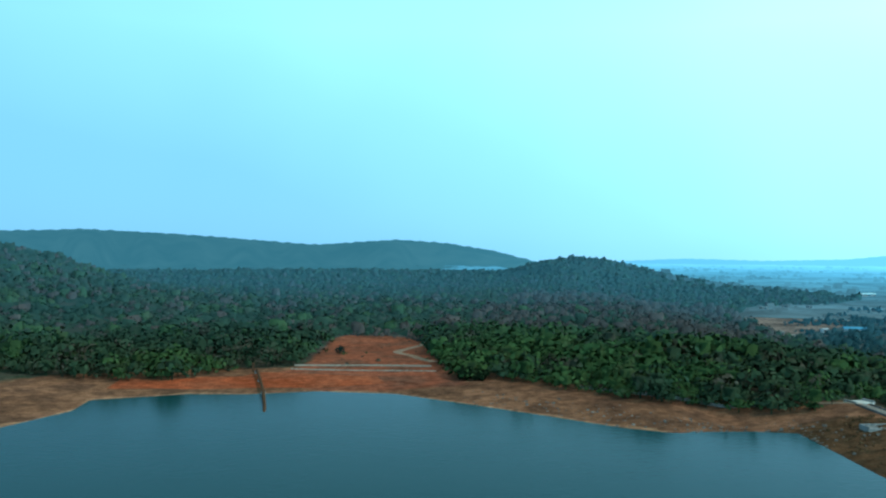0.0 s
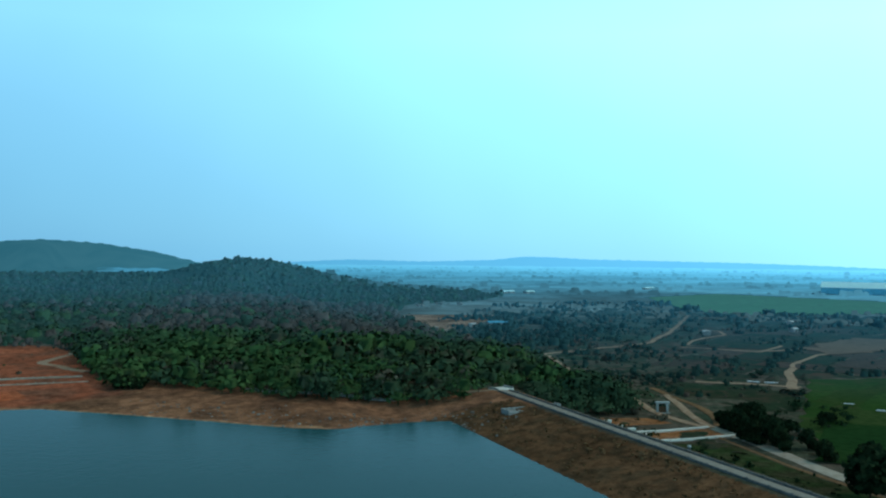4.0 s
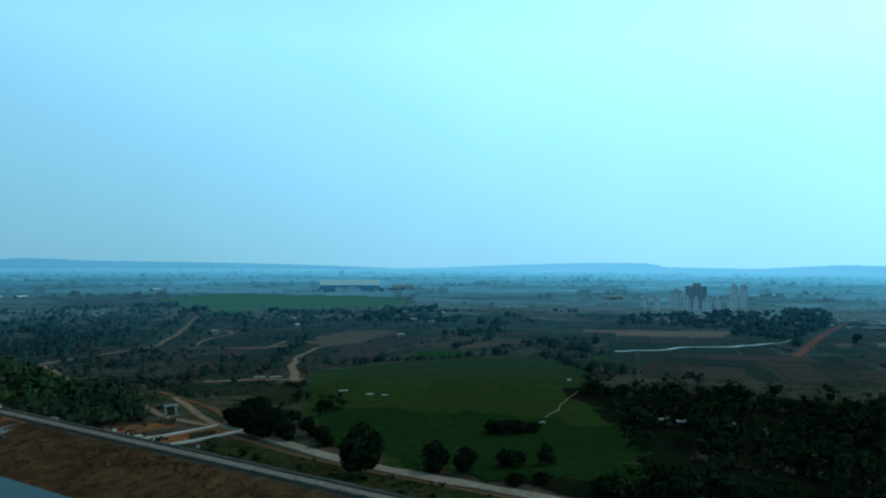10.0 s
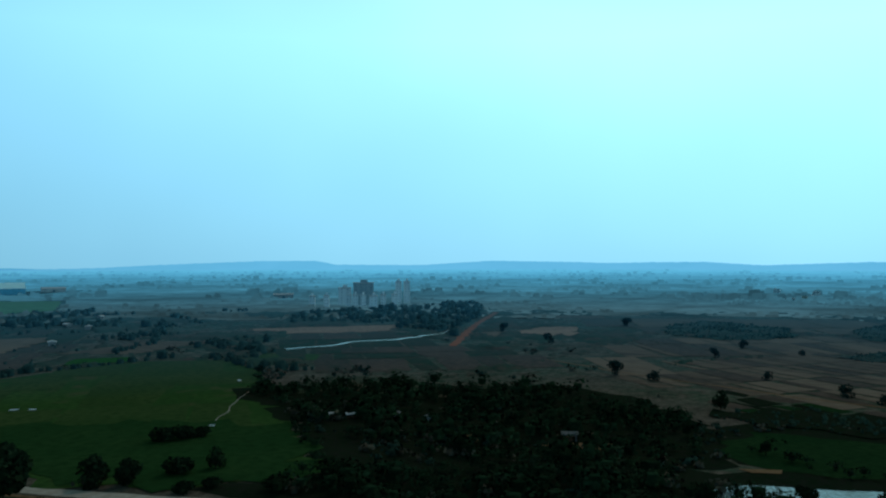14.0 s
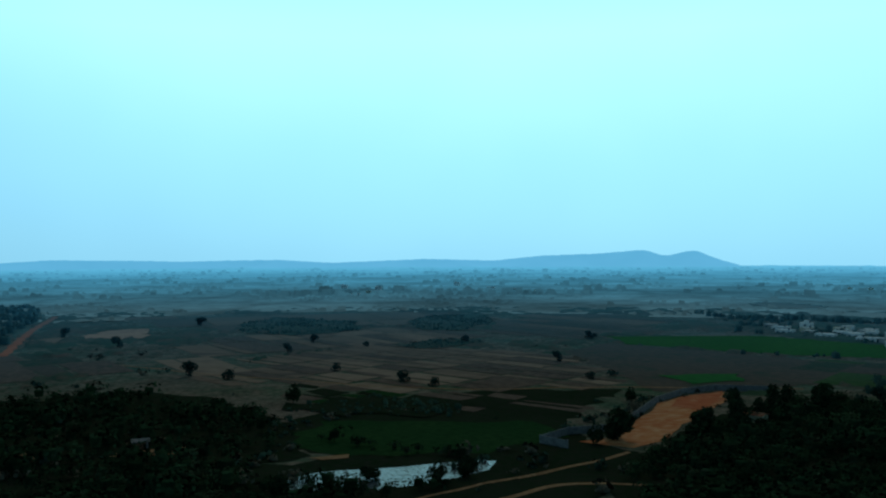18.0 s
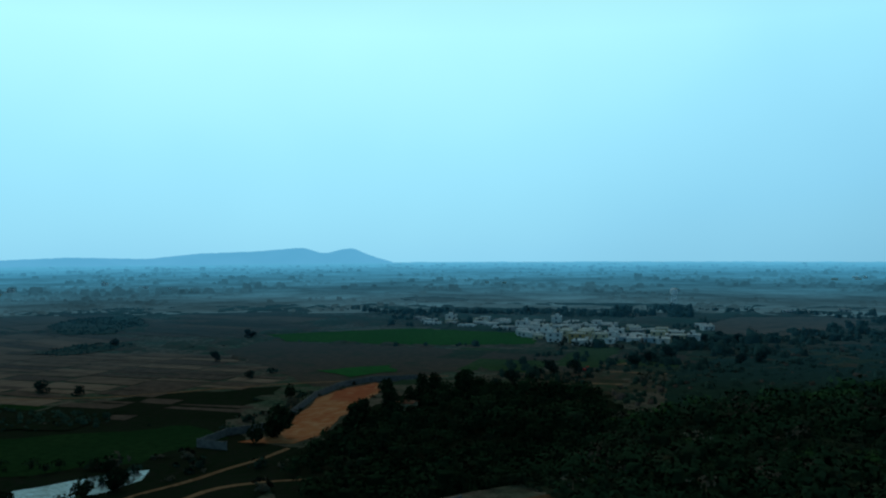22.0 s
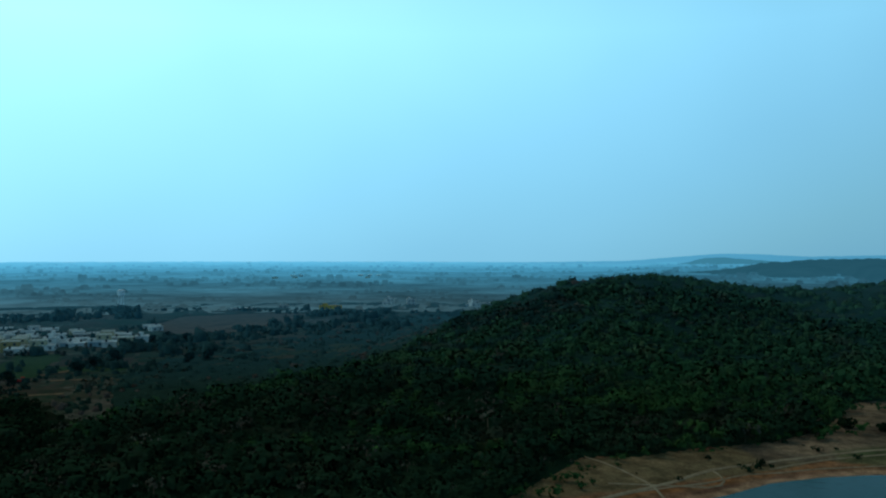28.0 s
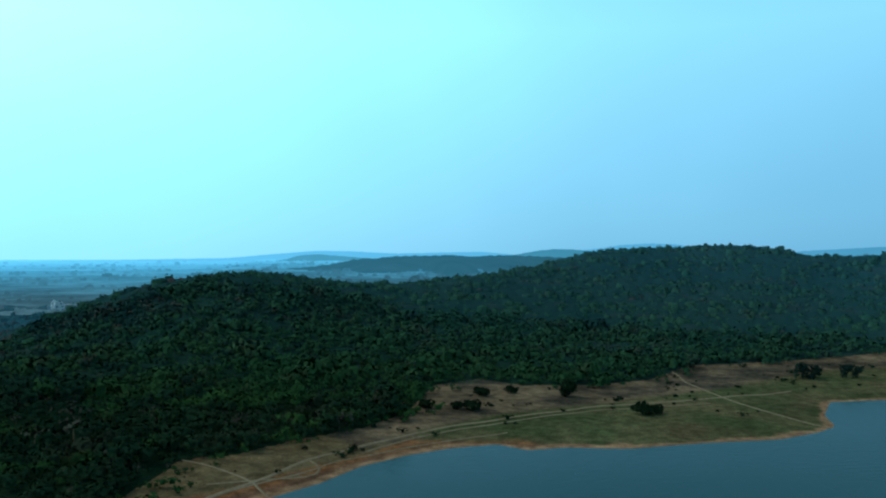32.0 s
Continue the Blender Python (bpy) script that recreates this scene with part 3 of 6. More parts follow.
def sheet(name, poly, z, mat, label, category, ragged=0.0, grid=None, lift=0.12):
    """A flat piece of land or water: a polygon with its border cut small and made uneven. z None: laid on the ground."""
    pts = []
    for k, ((x0, y0), (x1, y1)) in enumerate(zip(poly, poly[1:] + poly[:1])):
        n = max(1, int(math.hypot(x1 - x0, y1 - y0) / 6))
        for i in range(n):
            x, y = x0 + (x1 - x0) * i / n, y0 + (y1 - y0) * i / n
            pts.append((x + ragged * wave(x, y, 23, 5), y + ragged * wave(x, y, 19, 6)))
    bm = bmesh.new()
    arr = np.array(pts)
    zz = np.full(len(pts), z) if z is not None else height(arr[:, 0], arr[:, 1]) + lift
    bm.faces.new([bm.verts.new((p[0], p[1], h)) for p, h in zip(pts, zz)])
    bmesh.ops.triangulate(bm, faces=bm.faces[:])
    bmesh.ops.recalc_face_normals(bm, faces=bm.faces[:])
    if sum(f.normal.z for f in bm.faces) < 0:
        bmesh.ops.reverse_faces(bm, faces=bm.faces[:])
    me = bpy.data.meshes.new(name)
    bm.to_mesh(me)
    bm.free()
    me.materials.append(mat)
    return tagged(new(name, me), label, category, kind="structure")


def grown(poly, d):
    c = np.mean(np.array(poly), 0)
    return [(x + d * (x - c[0]) / math.hypot(x - c[0], y - c[1]), y + d * (y - c[1]) / math.hypot(x - c[0], y - c[1])) for x, y in poly]


sheet("water", grown(LAKE, 5), WATER_Z, M_WATER, "calm blue-green reservoir water", "lake")
sheet("water_pond", [(211, -9), (216, -18), (217, -32), (217, -46), (219, -58), (217, -64), (209, -61), (203, -52), (199, -40), (196, -28), (194, -18), (197, -9)],
      0.12, M_POND, "pale pond that mirrors the sky", "pond", 0.8)

# fields on the plain
FIELDS, LINES = [], []


def field(poly, mat, label, ragged=2.0, lift=0.12):
    FIELDS.append(poly)
    return sheet("field", poly, None, mat, label, "field", ragged, lift=lift)


PADDY = [(288, 289), (348, 276), (389, 262), (404, 220), (368, 183), (318, 160), (295, 142), (262, 120), (236, 106), (203, 83), (178, 112), (178, 148), (184, 178), (218, 221)]
field(PADDY, M_PADDY, "large green paddy field with low grass")
field([(363, 290), (390, 301), (407, 276), (389, 268)], M_CROP, "small bright green field")
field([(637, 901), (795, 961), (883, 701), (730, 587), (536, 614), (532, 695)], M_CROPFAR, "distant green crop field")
field([(517, -228), (494, -326), (412, -369), (369, -326), (403, -274), (471, -221)], M_CROP, "bright green crop field by the village")
field([(347, -179), (343, -214), (322, -204), (324, -181)], M_CROP, "small bright green crop field", lift=0.35)
field([(254, -10), (282, -27), (263, -93), (240, -94), (227, -64), (231, -26)], M_DARKGRASS, "dark green grass field")
field([(444, -172), (481, -214), (395, -266), (343, -297), (307, -236), (308, -157)], M_FALLOWGREEN, "dark weedy fallow field", 3)
field([(596, 107), (650, 92), (659, 68), (582, 60)], M_SANDPIT, "pale sandy clearing", 4)
field([(385, 388), (430, 412), (465, 424), (482, 395), (430, 364), (368, 355)], M_DRYLIGHT, "bare sandy ground", 5, 0.4)
field([(405, 326), (473, 318), (498, 279), (422, 284)], M_DRY, "dry brown field", 4)
field([(577, 308), (610, 257), (639, 203), (585, 195), (556, 252)], M_SANDPIT, "bare tan ground before the woods", 5)
field([(814, -516), (815, -562), (731, -555), (722, -498)], M_FALLOWPALE, "pale bare clearing", 4)
field([(392, -507), (415, -578), (385, -621), (333, -642), (307, -495), (332, -447)], M_DRY, "dry fallow field", 4)
field([(411, 209), (440, 218), (441, 185), (416, 176)], M_PADDY, "narrow dark green field", 2)
field([(589, 132), (608, 109), (563, 111)], M_DRYLIGHT, "bare pale earth beside the road", 3)
field([(314, -302), (308, -328), (328, -354), (338, -331)], M_PADDYBROWN, "rough green field below the village", 3)


FIELDS.append([(935, 930), (1000, 850), (1150, 880), (1090, 960), (1020, 1000)])


def plots(name, poly, turn, size, mats, label, seed, avoid=()):
    """A patchwork of small plots with low earth bunds between them."""
    FIELDS.append(poly)
    rr = np.random.RandomState(seed)
    c, sn = math.cos(radians(turn)), math.sin(radians(turn))
    p = np.array(poly, float)
    uv = np.stack([p[:, 0] * c + p[:, 1] * sn, -p[:, 0] * sn + p[:, 1] * c], 1)
    lo, hi = uv.min(0), uv.max(0)
    sets = [([], []) for _ in mats]
    u = lo[0]
    while u < hi[0]:
        w = size[0] * (0.6 + 0.9 * rr.rand())
        v = lo[1] - size[1] * rr.rand()
        while v < hi[1]:
            d = size[1] * (0.5 + rr.rand())
            cu, cv = u + w / 2, v + d / 2
            x, y = cu * c - cv * sn, cu * sn + cv * c
            here = inside(poly, [x], [y])[0] and not any(inside(a, [x], [y])[0] for a in avoid)
            if here:
                k = rr.randint(len(mats))
                vs, qs = sets[k]
                g = 0.8
                ring = []
                for uu, vv in ((u + g, v + g), (u + w - g, v + g), (u + w - g, v + d - g), (u + g, v + d - g)):
                    uu, vv = uu + rr.randn() * 1.0, vv + rr.randn() * 1.0
                    ring.append((uu * c - vv * sn, uu * sn + vv * c))
                b = len(vs)
                ra = np.array(ring)
                for (xx, yy), zz in zip(ring, height(ra[:, 0], ra[:, 1]) + 0.1 + 0.12 * rr.rand()):
                    vs.append((xx, yy, zz))
                qs.append((b, b + 1, b + 2, b + 3))
            v += d
        u += w
    for (vs, qs), mat in zip(sets, mats):
        if qs:
            tagged(mesh_object(name, np.array(vs), np.array(qs), mat, smooth=False), label, "field", kind="stuff")


TAN = [(372, 20), (454, -10), (510, -81), (433, -163), (372, -165), (325, -144), (329, -93), (343, -55)]
plots("field_plots", [(560, -165), (640, -190), (720, -250), (700, -330), (600, -330), (530, -235), (500, -200)], 28, (46, 24), [M_PLOUGH, M_FALLOWGREEN, M_DRY], "dull brown fallow plots", 16)
plots("field_plots", TAN, 35, (30, 10), [M_DRY, M_DRYLIGHT, M_DRY, M_PLOUGH], "dry stubble plots between low earth bunds", 5)
plots("field_plots", [(451, 50), (560, 20), (640, -60), (600, -160), (520, -140), (512, -80), (456, -8), (400, 12)], 20, (48, 15), [M_DRY, M_PLOUGH, M_DRYLIGHT], "fallow brown plots", 6)
plots("field_plots", [(640, 60), (780, 100), (800, -100), (720, -250), (610, -170), (650, -60)], 10, (60, 40), [M_PLOUGH, M_DRY], "distant fallow plots", 7)
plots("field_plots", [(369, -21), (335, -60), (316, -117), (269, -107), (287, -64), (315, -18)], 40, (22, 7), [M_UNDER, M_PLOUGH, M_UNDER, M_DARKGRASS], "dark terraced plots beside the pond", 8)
plots("field_plots", [(270, 300), (350, 300), (450, 330), (560, 420), (520, 560), (380, 480), (300, 390), (240, 330)], 30, (34, 20), [M_WEEDS, M_FALLOWGREEN, M_PLOUGH, M_WEEDS], "weedy fallow plots beyond the green field", 9)
plots("field_plots", [(420, 190), (470, 240), (560, 250), (560, 170), (450, 60), (400, 90), (380, 160)], 25, (40, 22), [M_WEEDS, M_FALLOWGREEN, M_WEEDS, M_PLOUGH], "dark weedy plots", 10)
plots("field_plots", [(300, -240), (390, -270), (350, -300), (330, -340), (290, -380), (240, -330)], 35, (30, 18), [M_WEEDS, M_FALLOWGREEN, M_PADDYBROWN], "weedy plots below the village", 12)
plots("field_plots", grown(PADDY, -8), 28, (44, 26), [M_PADDYBROWN, M_PADDY, M_PADDYBROWN, M_PADDY], "grass plots of the green field between low bunds", 15)
# near half painted darker, in place of haze thinning towards the camera
sheet("field", [(203, 83), (178, 112), (178, 148), (184, 178), (216, 217), (238, 198), (250, 160), (258, 120), (236, 106)], None, M_PADDYDARK, "darkened grass along the road, a painted haze gradient", "field", 7, lift=0.3)
YARD = [(233, -94), (234, -108), (252, -120), (284, -146), (298, -166), (302, -182), (280, -170), (251, -140), (227, -117), (222, -105)]
field(YARD, M_YARD, "levelled tan and orange earth yard", 1)
sheet("yard", [(276, -146), (290, -156), (299, -170), (300, -180), (284, -171), (268, -154)], None, M_REDSOIL, "fresh red earth at the end of the yard", "earth", 1.5, lift=0.2)


def ribbon(name, line, width, mat, label, category="track", lift=0.22, wobble=0.0, thick=0.0):
    """A road or track that follows the ground."""
    LINES.append((line, width))
    pts = []
    for (x0, y0), (x1, y1) in zip(line, line[1:]):
        n = max(1, int(math.hypot(x1 - x0, y1 - y0) / 4))
        pts += [(x0 + (x1 - x0) * i / n, y0 + (y1 - y0) * i / n) for i in range(n)]
    pts.append(line[-1])
    p = np.array(pts, float)
    for _ in range(6):
        p[1:-1] = (p[:-2] + 2 * p[1:-1] + p[2:]) / 4
    if wobble:
        p[:, 0] += wobble * wave(p[:, 0], p[:, 1], 30, 8)
        p[:, 1] += wobble * wave(p[:, 0], p[:, 1], 26, 9)
    d = np.gradient(p, axis=0)
    nrm = np.stack([d[:, 1], -d[:, 0]], 1) / np.maximum(np.hypot(d[:, 0], d[:, 1])[:, None], 1e-6)
    w = width / 2 * (1 + 0.12 * wave(p[:, 0], p[:, 1], 17, 3))[:, None]
    cols = [p + nrm * w * k for k in (1, 0.5, 0, -0.5, -1)]
    verts = np.concatenate([np.column_stack([c, height(c[:, 0], c[:, 1]) + lift - (0.12 if k in (0, 4) else 0)]) for k, c in enumerate(cols)])
    n = len(p)
    i = np.arange(n - 1)
    quads = np.concatenate([np.stack([k * n + i, (k + 1) * n + i, (k + 1) * n + i + 1, k * n + i + 1], 1)[:, ::-1] for k in range(4)])
    return tagged(mesh_object(name, verts, quads, mat), label, category, kind="structure")


CREST_LINE = [(122, -92), (122, 252)]
ribbon("road_crest", CREST_LINE, 3.7, M_CREST, "narrow worn road along the dam crest", "road", 0.2)
LOW_ROAD = [(172, 40), (172, 98), (170, 130), (170, 159), (174, 180), (178, 199), (180, 212), (180, 222)]
ribbon("road_toe", LOW_ROAD, 5.0, M_ROAD, "pale worn road below the dam", "road", 0.22)
ribbon("verge", [(167.5, 40), (167.5, 98), (165.5, 130), (165.5, 159), (168.5, 184), (173, 209)], 1.6, M_LANE, "strip of bare red earth beside the low road", "verge", 0.1, wobble=0.4)
ribbon("track_dam_end", [(122, 250), (121, 254), (117, 257), (112, 257)], 3.0, M_TRACK, "dirt track at the end of the dam", lift=0.25)
for line, w, lab in (([(223, 408), (269, 424), (309, 436), (372, 498), (487, 627)], 3, "pale dirt road"), ([(328, 423), (360, 452), (394, 466), (410, 495), (385, 520)], 3, "winding dirt track"),
                     ([(263, 271), (295, 307), (324, 334), (370, 361), (406, 361)], 4.2, "sandy field track"), ([(325, 403), (349, 380), (378, 385)], 3, "sandy track"), ([(237, 301), (252, 291), (270, 274)], 3.4, "sandy track along the green field"), ([(317, 414), (332, 397), (340, 376), (379, 401)], 2.6, "sandy track to the bare ground"),
                     ([(500, 124), (576, 135), (663, 146), (810, 158)], 5, "red earth road beside the trees"), ([(446, 60), (421, 33), (399, 12), (376, -20), (350, -50), (330, -90), (322, -150), (300, -215)], 1.6, "narrow brown dirt path between fields"),
                     ([(183, -25), (189, -40), (198, -59), (205, -80), (217, -103)], 1.7, "brown dirt track by the pond"), ([(180, -50), (187, -61), (193, -77), (190, -85), (182, -100)], 1.9, "brown dirt track")):
    ribbon("track", line, w, M_LANE if "brown dirt" in lab else M_REDSOIL if "red" in lab else M_TRACK, lab, wobble=0.8)
for line, w in (([(34, -195), (25, -187), (17, -178), (11, -168)], 0.9), ([(30, -162), (17, -176), (9, -191), (-1, -203), (-25, -223), (-48, -234), (-77, -244), (-110, -252), (-150, -270)], 1.5),
                ([(36, -156), (22, -170), (7, -185), (-5, -197), (-20, -209), (-44, -219)], 0.8), ([(-6, -201), (-20, -216), (-45, -229), (-80, -240), (-112, -247)], 0.9), ([(-123, -305), (-120, -275), (-119, -257), (-127, -227), (-134, -219)], 1.1), ([(5, -194), (-2, -188), (9, -180), (26, -176)], 0.8)):
    ribbon("track", line, w * 0.75, M_PATH, "pale footpath worn along the shore", "path", 0.12, wobble=0.9)
for line, w, lab in (([(209, 292), (206, 280), (202, 263), (200, 249), (193, 232), (183, 220)], 2.8, "orange dirt loop by the channel"), ([(180, 219), (182, 229), (186, 238), (193, 249), (197, 260), (205, 276)], 3.0, "tan dirt loop by the sluice"),
                     ([(179, 218), (177, 228), (177, 237), (178, 247), (181, 258), (186, 279), (193, 301), (205, 350), (223, 408)], 3.0, "tan dirt track through the trees"), ([(282, -290), (280, -307)], 3, "brown dirt track below the village"),
                     ([(266, -280), (242, -297)], 3, "brown dirt track below the village"), ([(248, -247), (237, -256)], 3, "brown dirt track below the village"), ([(273, -406), (254, -411), (242, -421)], 2, "tan dirt track in the scrub"), ([(301, -448), (291, -471)], 2, "tan dirt track in the scrub")):
    ribbon("track", line, w, M_TRACK if "tan" in lab else M_LANE, lab, wobble=0.5, lift=0.27)
ribbon("track", [(-3, 345), (-10, 362), (-23, 375), (-10, 400), (-6, 420)], 4, M_TRACK, "pale track through the red clearing", wobble=0.8)
ribbon("water_canal", [(460, 214), (487, 193), (510, 193), (527, 170), (574, 153), (600, 150)], 3.6, M_POND, "pale narrow canal", "canal", 0.3, wobble=1)
ribbon("water_stream", [(246, 141), (275, 150), (298, 158), (317, 162)], 0.4, M_ROAD, "thin pale stream through the field", "stream", 0.2, wobble=1)


# ---- far distance ----
def ridge(name, profile, r, depth, mat, label, rough=3.0, seed=1):
    """A long far range: bearings and skyline angles of its top, about r metres away."""
    az = np.arange(profile[0][0], profile[-1][0] + 0.01, 0.15)
    el = np.interp(az, [p[0] for p in profile], [p[1] for p in profile])
    for _ in range(4):
        el[1:-1] = (el[:-2] + 2 * el[1:-1] + el[2:]) / 4
    rows, steps = [], [(-depth, 0.0), (-depth * 0.6, 0.35), (-depth * 0.25, 0.8), (0, 1.0), (depth * 0.5, 0.6), (depth, 0.0)]
    a = np.radians(az)
    for dr, k in steps:
        rr = r + dr + 0.25 * depth * wave(az * 20, az * 0, 90, seed) * (k < 1)
        top = EYE + r * np.tan(np.radians(el)) + rough * 0.35 * wave(az * 20, az * 0 + dr, 14, seed + 1)
        rows.append(np.stack([rr * np.sin(a), rr * np.cos(a), -28 + (top + 28) * k], 1))
    n = len(az)
    i = np.arange(n - 1)
    quads = np.concatenate([np.stack([k * n + i, (k + 1) * n + i, (k + 1) * n + i + 1, k * n + i + 1], 1) for k in range(len(steps) - 1)])
    return tagged(mesh_object(name, np.concatenate(rows), quads, mat), label, "hill", kind="structure")


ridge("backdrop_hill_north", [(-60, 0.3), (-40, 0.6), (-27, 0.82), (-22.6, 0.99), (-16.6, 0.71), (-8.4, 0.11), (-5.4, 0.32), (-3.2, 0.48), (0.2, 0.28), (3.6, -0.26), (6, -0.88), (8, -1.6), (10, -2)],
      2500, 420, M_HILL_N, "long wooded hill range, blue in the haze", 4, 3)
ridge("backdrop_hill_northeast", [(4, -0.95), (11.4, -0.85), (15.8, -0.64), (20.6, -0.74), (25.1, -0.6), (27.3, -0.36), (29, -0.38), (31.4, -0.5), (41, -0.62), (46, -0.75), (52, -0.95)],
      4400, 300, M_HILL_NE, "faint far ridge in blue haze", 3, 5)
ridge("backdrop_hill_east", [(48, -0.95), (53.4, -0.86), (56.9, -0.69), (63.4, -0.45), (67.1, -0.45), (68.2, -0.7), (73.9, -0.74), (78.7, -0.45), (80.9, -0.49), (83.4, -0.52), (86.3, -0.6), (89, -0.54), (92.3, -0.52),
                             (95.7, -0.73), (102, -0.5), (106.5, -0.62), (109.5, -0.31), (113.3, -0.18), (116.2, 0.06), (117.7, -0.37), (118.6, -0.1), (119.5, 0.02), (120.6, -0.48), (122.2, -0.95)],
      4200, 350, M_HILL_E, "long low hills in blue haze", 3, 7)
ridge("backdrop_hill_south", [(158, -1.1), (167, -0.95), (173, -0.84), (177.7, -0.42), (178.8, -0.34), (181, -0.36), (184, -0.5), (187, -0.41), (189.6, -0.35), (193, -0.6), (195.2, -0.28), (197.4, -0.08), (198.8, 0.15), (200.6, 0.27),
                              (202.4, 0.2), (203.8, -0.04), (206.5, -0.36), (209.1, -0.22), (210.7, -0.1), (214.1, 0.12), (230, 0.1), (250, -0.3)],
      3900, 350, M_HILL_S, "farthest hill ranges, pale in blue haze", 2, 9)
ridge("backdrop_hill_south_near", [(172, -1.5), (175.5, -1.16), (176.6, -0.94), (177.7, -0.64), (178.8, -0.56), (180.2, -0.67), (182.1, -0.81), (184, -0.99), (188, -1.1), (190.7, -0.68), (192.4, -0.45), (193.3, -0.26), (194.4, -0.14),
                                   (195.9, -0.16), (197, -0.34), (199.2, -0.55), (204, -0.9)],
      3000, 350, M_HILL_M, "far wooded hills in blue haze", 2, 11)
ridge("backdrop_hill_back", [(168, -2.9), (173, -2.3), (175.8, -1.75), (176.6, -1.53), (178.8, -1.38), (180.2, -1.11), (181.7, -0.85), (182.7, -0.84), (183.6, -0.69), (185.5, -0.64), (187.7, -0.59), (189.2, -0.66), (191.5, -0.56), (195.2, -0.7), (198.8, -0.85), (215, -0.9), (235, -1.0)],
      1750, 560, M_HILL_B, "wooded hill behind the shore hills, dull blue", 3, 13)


def far_plain(name, az0, az1, r0, r1, label, seed, mat=M_HAZE):
    rr = np.geomspace(r0, r1, 90)
    x, y, q = polar_sheet(az0, az1, int((az1 - az0) * 3), rr)
    g = height(x, y)
    tall = 0.8 + 3.0 * step(np.hypot(x, y), 1000, 3000)
    z = g + 0.25 + tall * np.clip(0.15 + 0.5 * wave(x, y, 260, seed) + 0.4 * wave(x, y, 60, seed + 1) + 0.35 * wave(x, y, 17, seed + 2), 0, 1)
    for f in FIELDS:
        z -= 12 * inside(f, x, y)
    for line, w in LINES:
        z -= 12 * (border(line, x, y, False) < w / 2 + 2)
    return tagged(mesh_object(name, np.stack([x, y, z], 1), q, mat), label, "plain", kind="stuff")


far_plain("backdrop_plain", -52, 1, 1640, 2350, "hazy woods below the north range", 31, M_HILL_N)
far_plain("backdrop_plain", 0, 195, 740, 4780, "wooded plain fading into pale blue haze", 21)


# ---- woods ----
def clump_tree(rng, n, radius, tall, size, trunk=True, core=True, flat=0.7, loose=0.45):
    """Vertices and quads of a crown of n uneven leaf clumps round a tapered trunk."""
    vs, qs = [], []

    def quad(c, nrm, s):
        nrm = nrm / np.linalg.norm(nrm)
        t = np.cross(nrm, rng.randn(3))
        t /= np.linalg.norm(t)
        b = np.cross(nrm, t)
        k = len(vs)
        for u, v in ((-1, -0.7), (0.8, -1), (1, 0.8), (-0.7, 1)):
            vs.append(c + s * (t * u * (0.6 + 0.6 * rng.rand()) + b * v * (0.6 + 0.6 * rng.rand())) + nrm * s * 0.25 * rng.randn())
        qs.append((k, k + 1, k + 2, k + 3))

    mid = tall - radius * flat
    lobes = [np.array([rng.randn() * radius * 0.42, rng.randn() * radius * 0.42, rng.rand() * 0.7 * radius * flat - 0.2 * radius]) for _ in range(4)]
    for i in range(n):
        d = rng.randn(3)
        d[2] = abs(d[2]) * 0.9 - 0.35 * rng.rand()
        d /= np.linalg.norm(d)
        lobe = lobes[i % 4]
        c = lobe + d * radius * (0.62 + 0.16 * rng.rand()) * np.array([1, 1, flat])
        c[2] += mid
        quad(c, d + loose * rng.randn(3) + np.array([0, 0, 0.35]), size * (0.7 + 0.6 * rng.rand()))
    if core:
        k = len(vs)
        for ring, (zz, rr) in enumerate(((mid - radius * 0.4 * flat, 0.4), (mid + radius * 0.42 * flat, 0.42))):
            for j in range(4):
                a = j * 1.571 + ring * 0.4
                vs.append(np.array([math.cos(a) * radius * rr, math.sin(a) * radius * rr, zz]))
        qs += [(k + j, k + (j + 1) % 4, k + 4 + (j + 1) % 4, k + 4 + j) for j in range(4)] + [(k + 4, k + 5, k + 6, k + 7)]
    if trunk:
        k = len(vs)
        for zz, rr in ((-0.6, 0.05 * radius + 0.08), (mid, 0.03 * radius + 0.03)):
            for j in range(3):
                vs.append(np.array([math.cos(j * 2.094) * rr, math.sin(j * 2.094) * rr, zz]))
        qs += [(k + j, k + (j + 1) % 3, k + 3 + (j + 1) % 3, k + 3 + j) for j in range(3)]
    return np.array(vs), np.array(qs)


def low_dome(rng, radius, tall):
    """A plainer rounded crown for the farthest trees."""
    vs = []
    for zz, rr in ((0.08, 0.95), (0.78, 0.72)):
        for j in range(6):
            a = j * 1.0472 + rng.randn() * 0.2
            f = radius * rr * (0.75 + 0.5 * rng.rand())
            vs.append((math.cos(a) * f, math.sin(a) * f, tall * (zz + 0.16 * rng.randn() * (zz > 0.3))))
    qs = [(j, (j + 1) % 6, 6 + (j + 1) % 6, 6 + j) for j in range(6)] + [(6, 7, 8, 9), (6, 9, 10, 11)]
    return np.array(vs), np.array(qs)


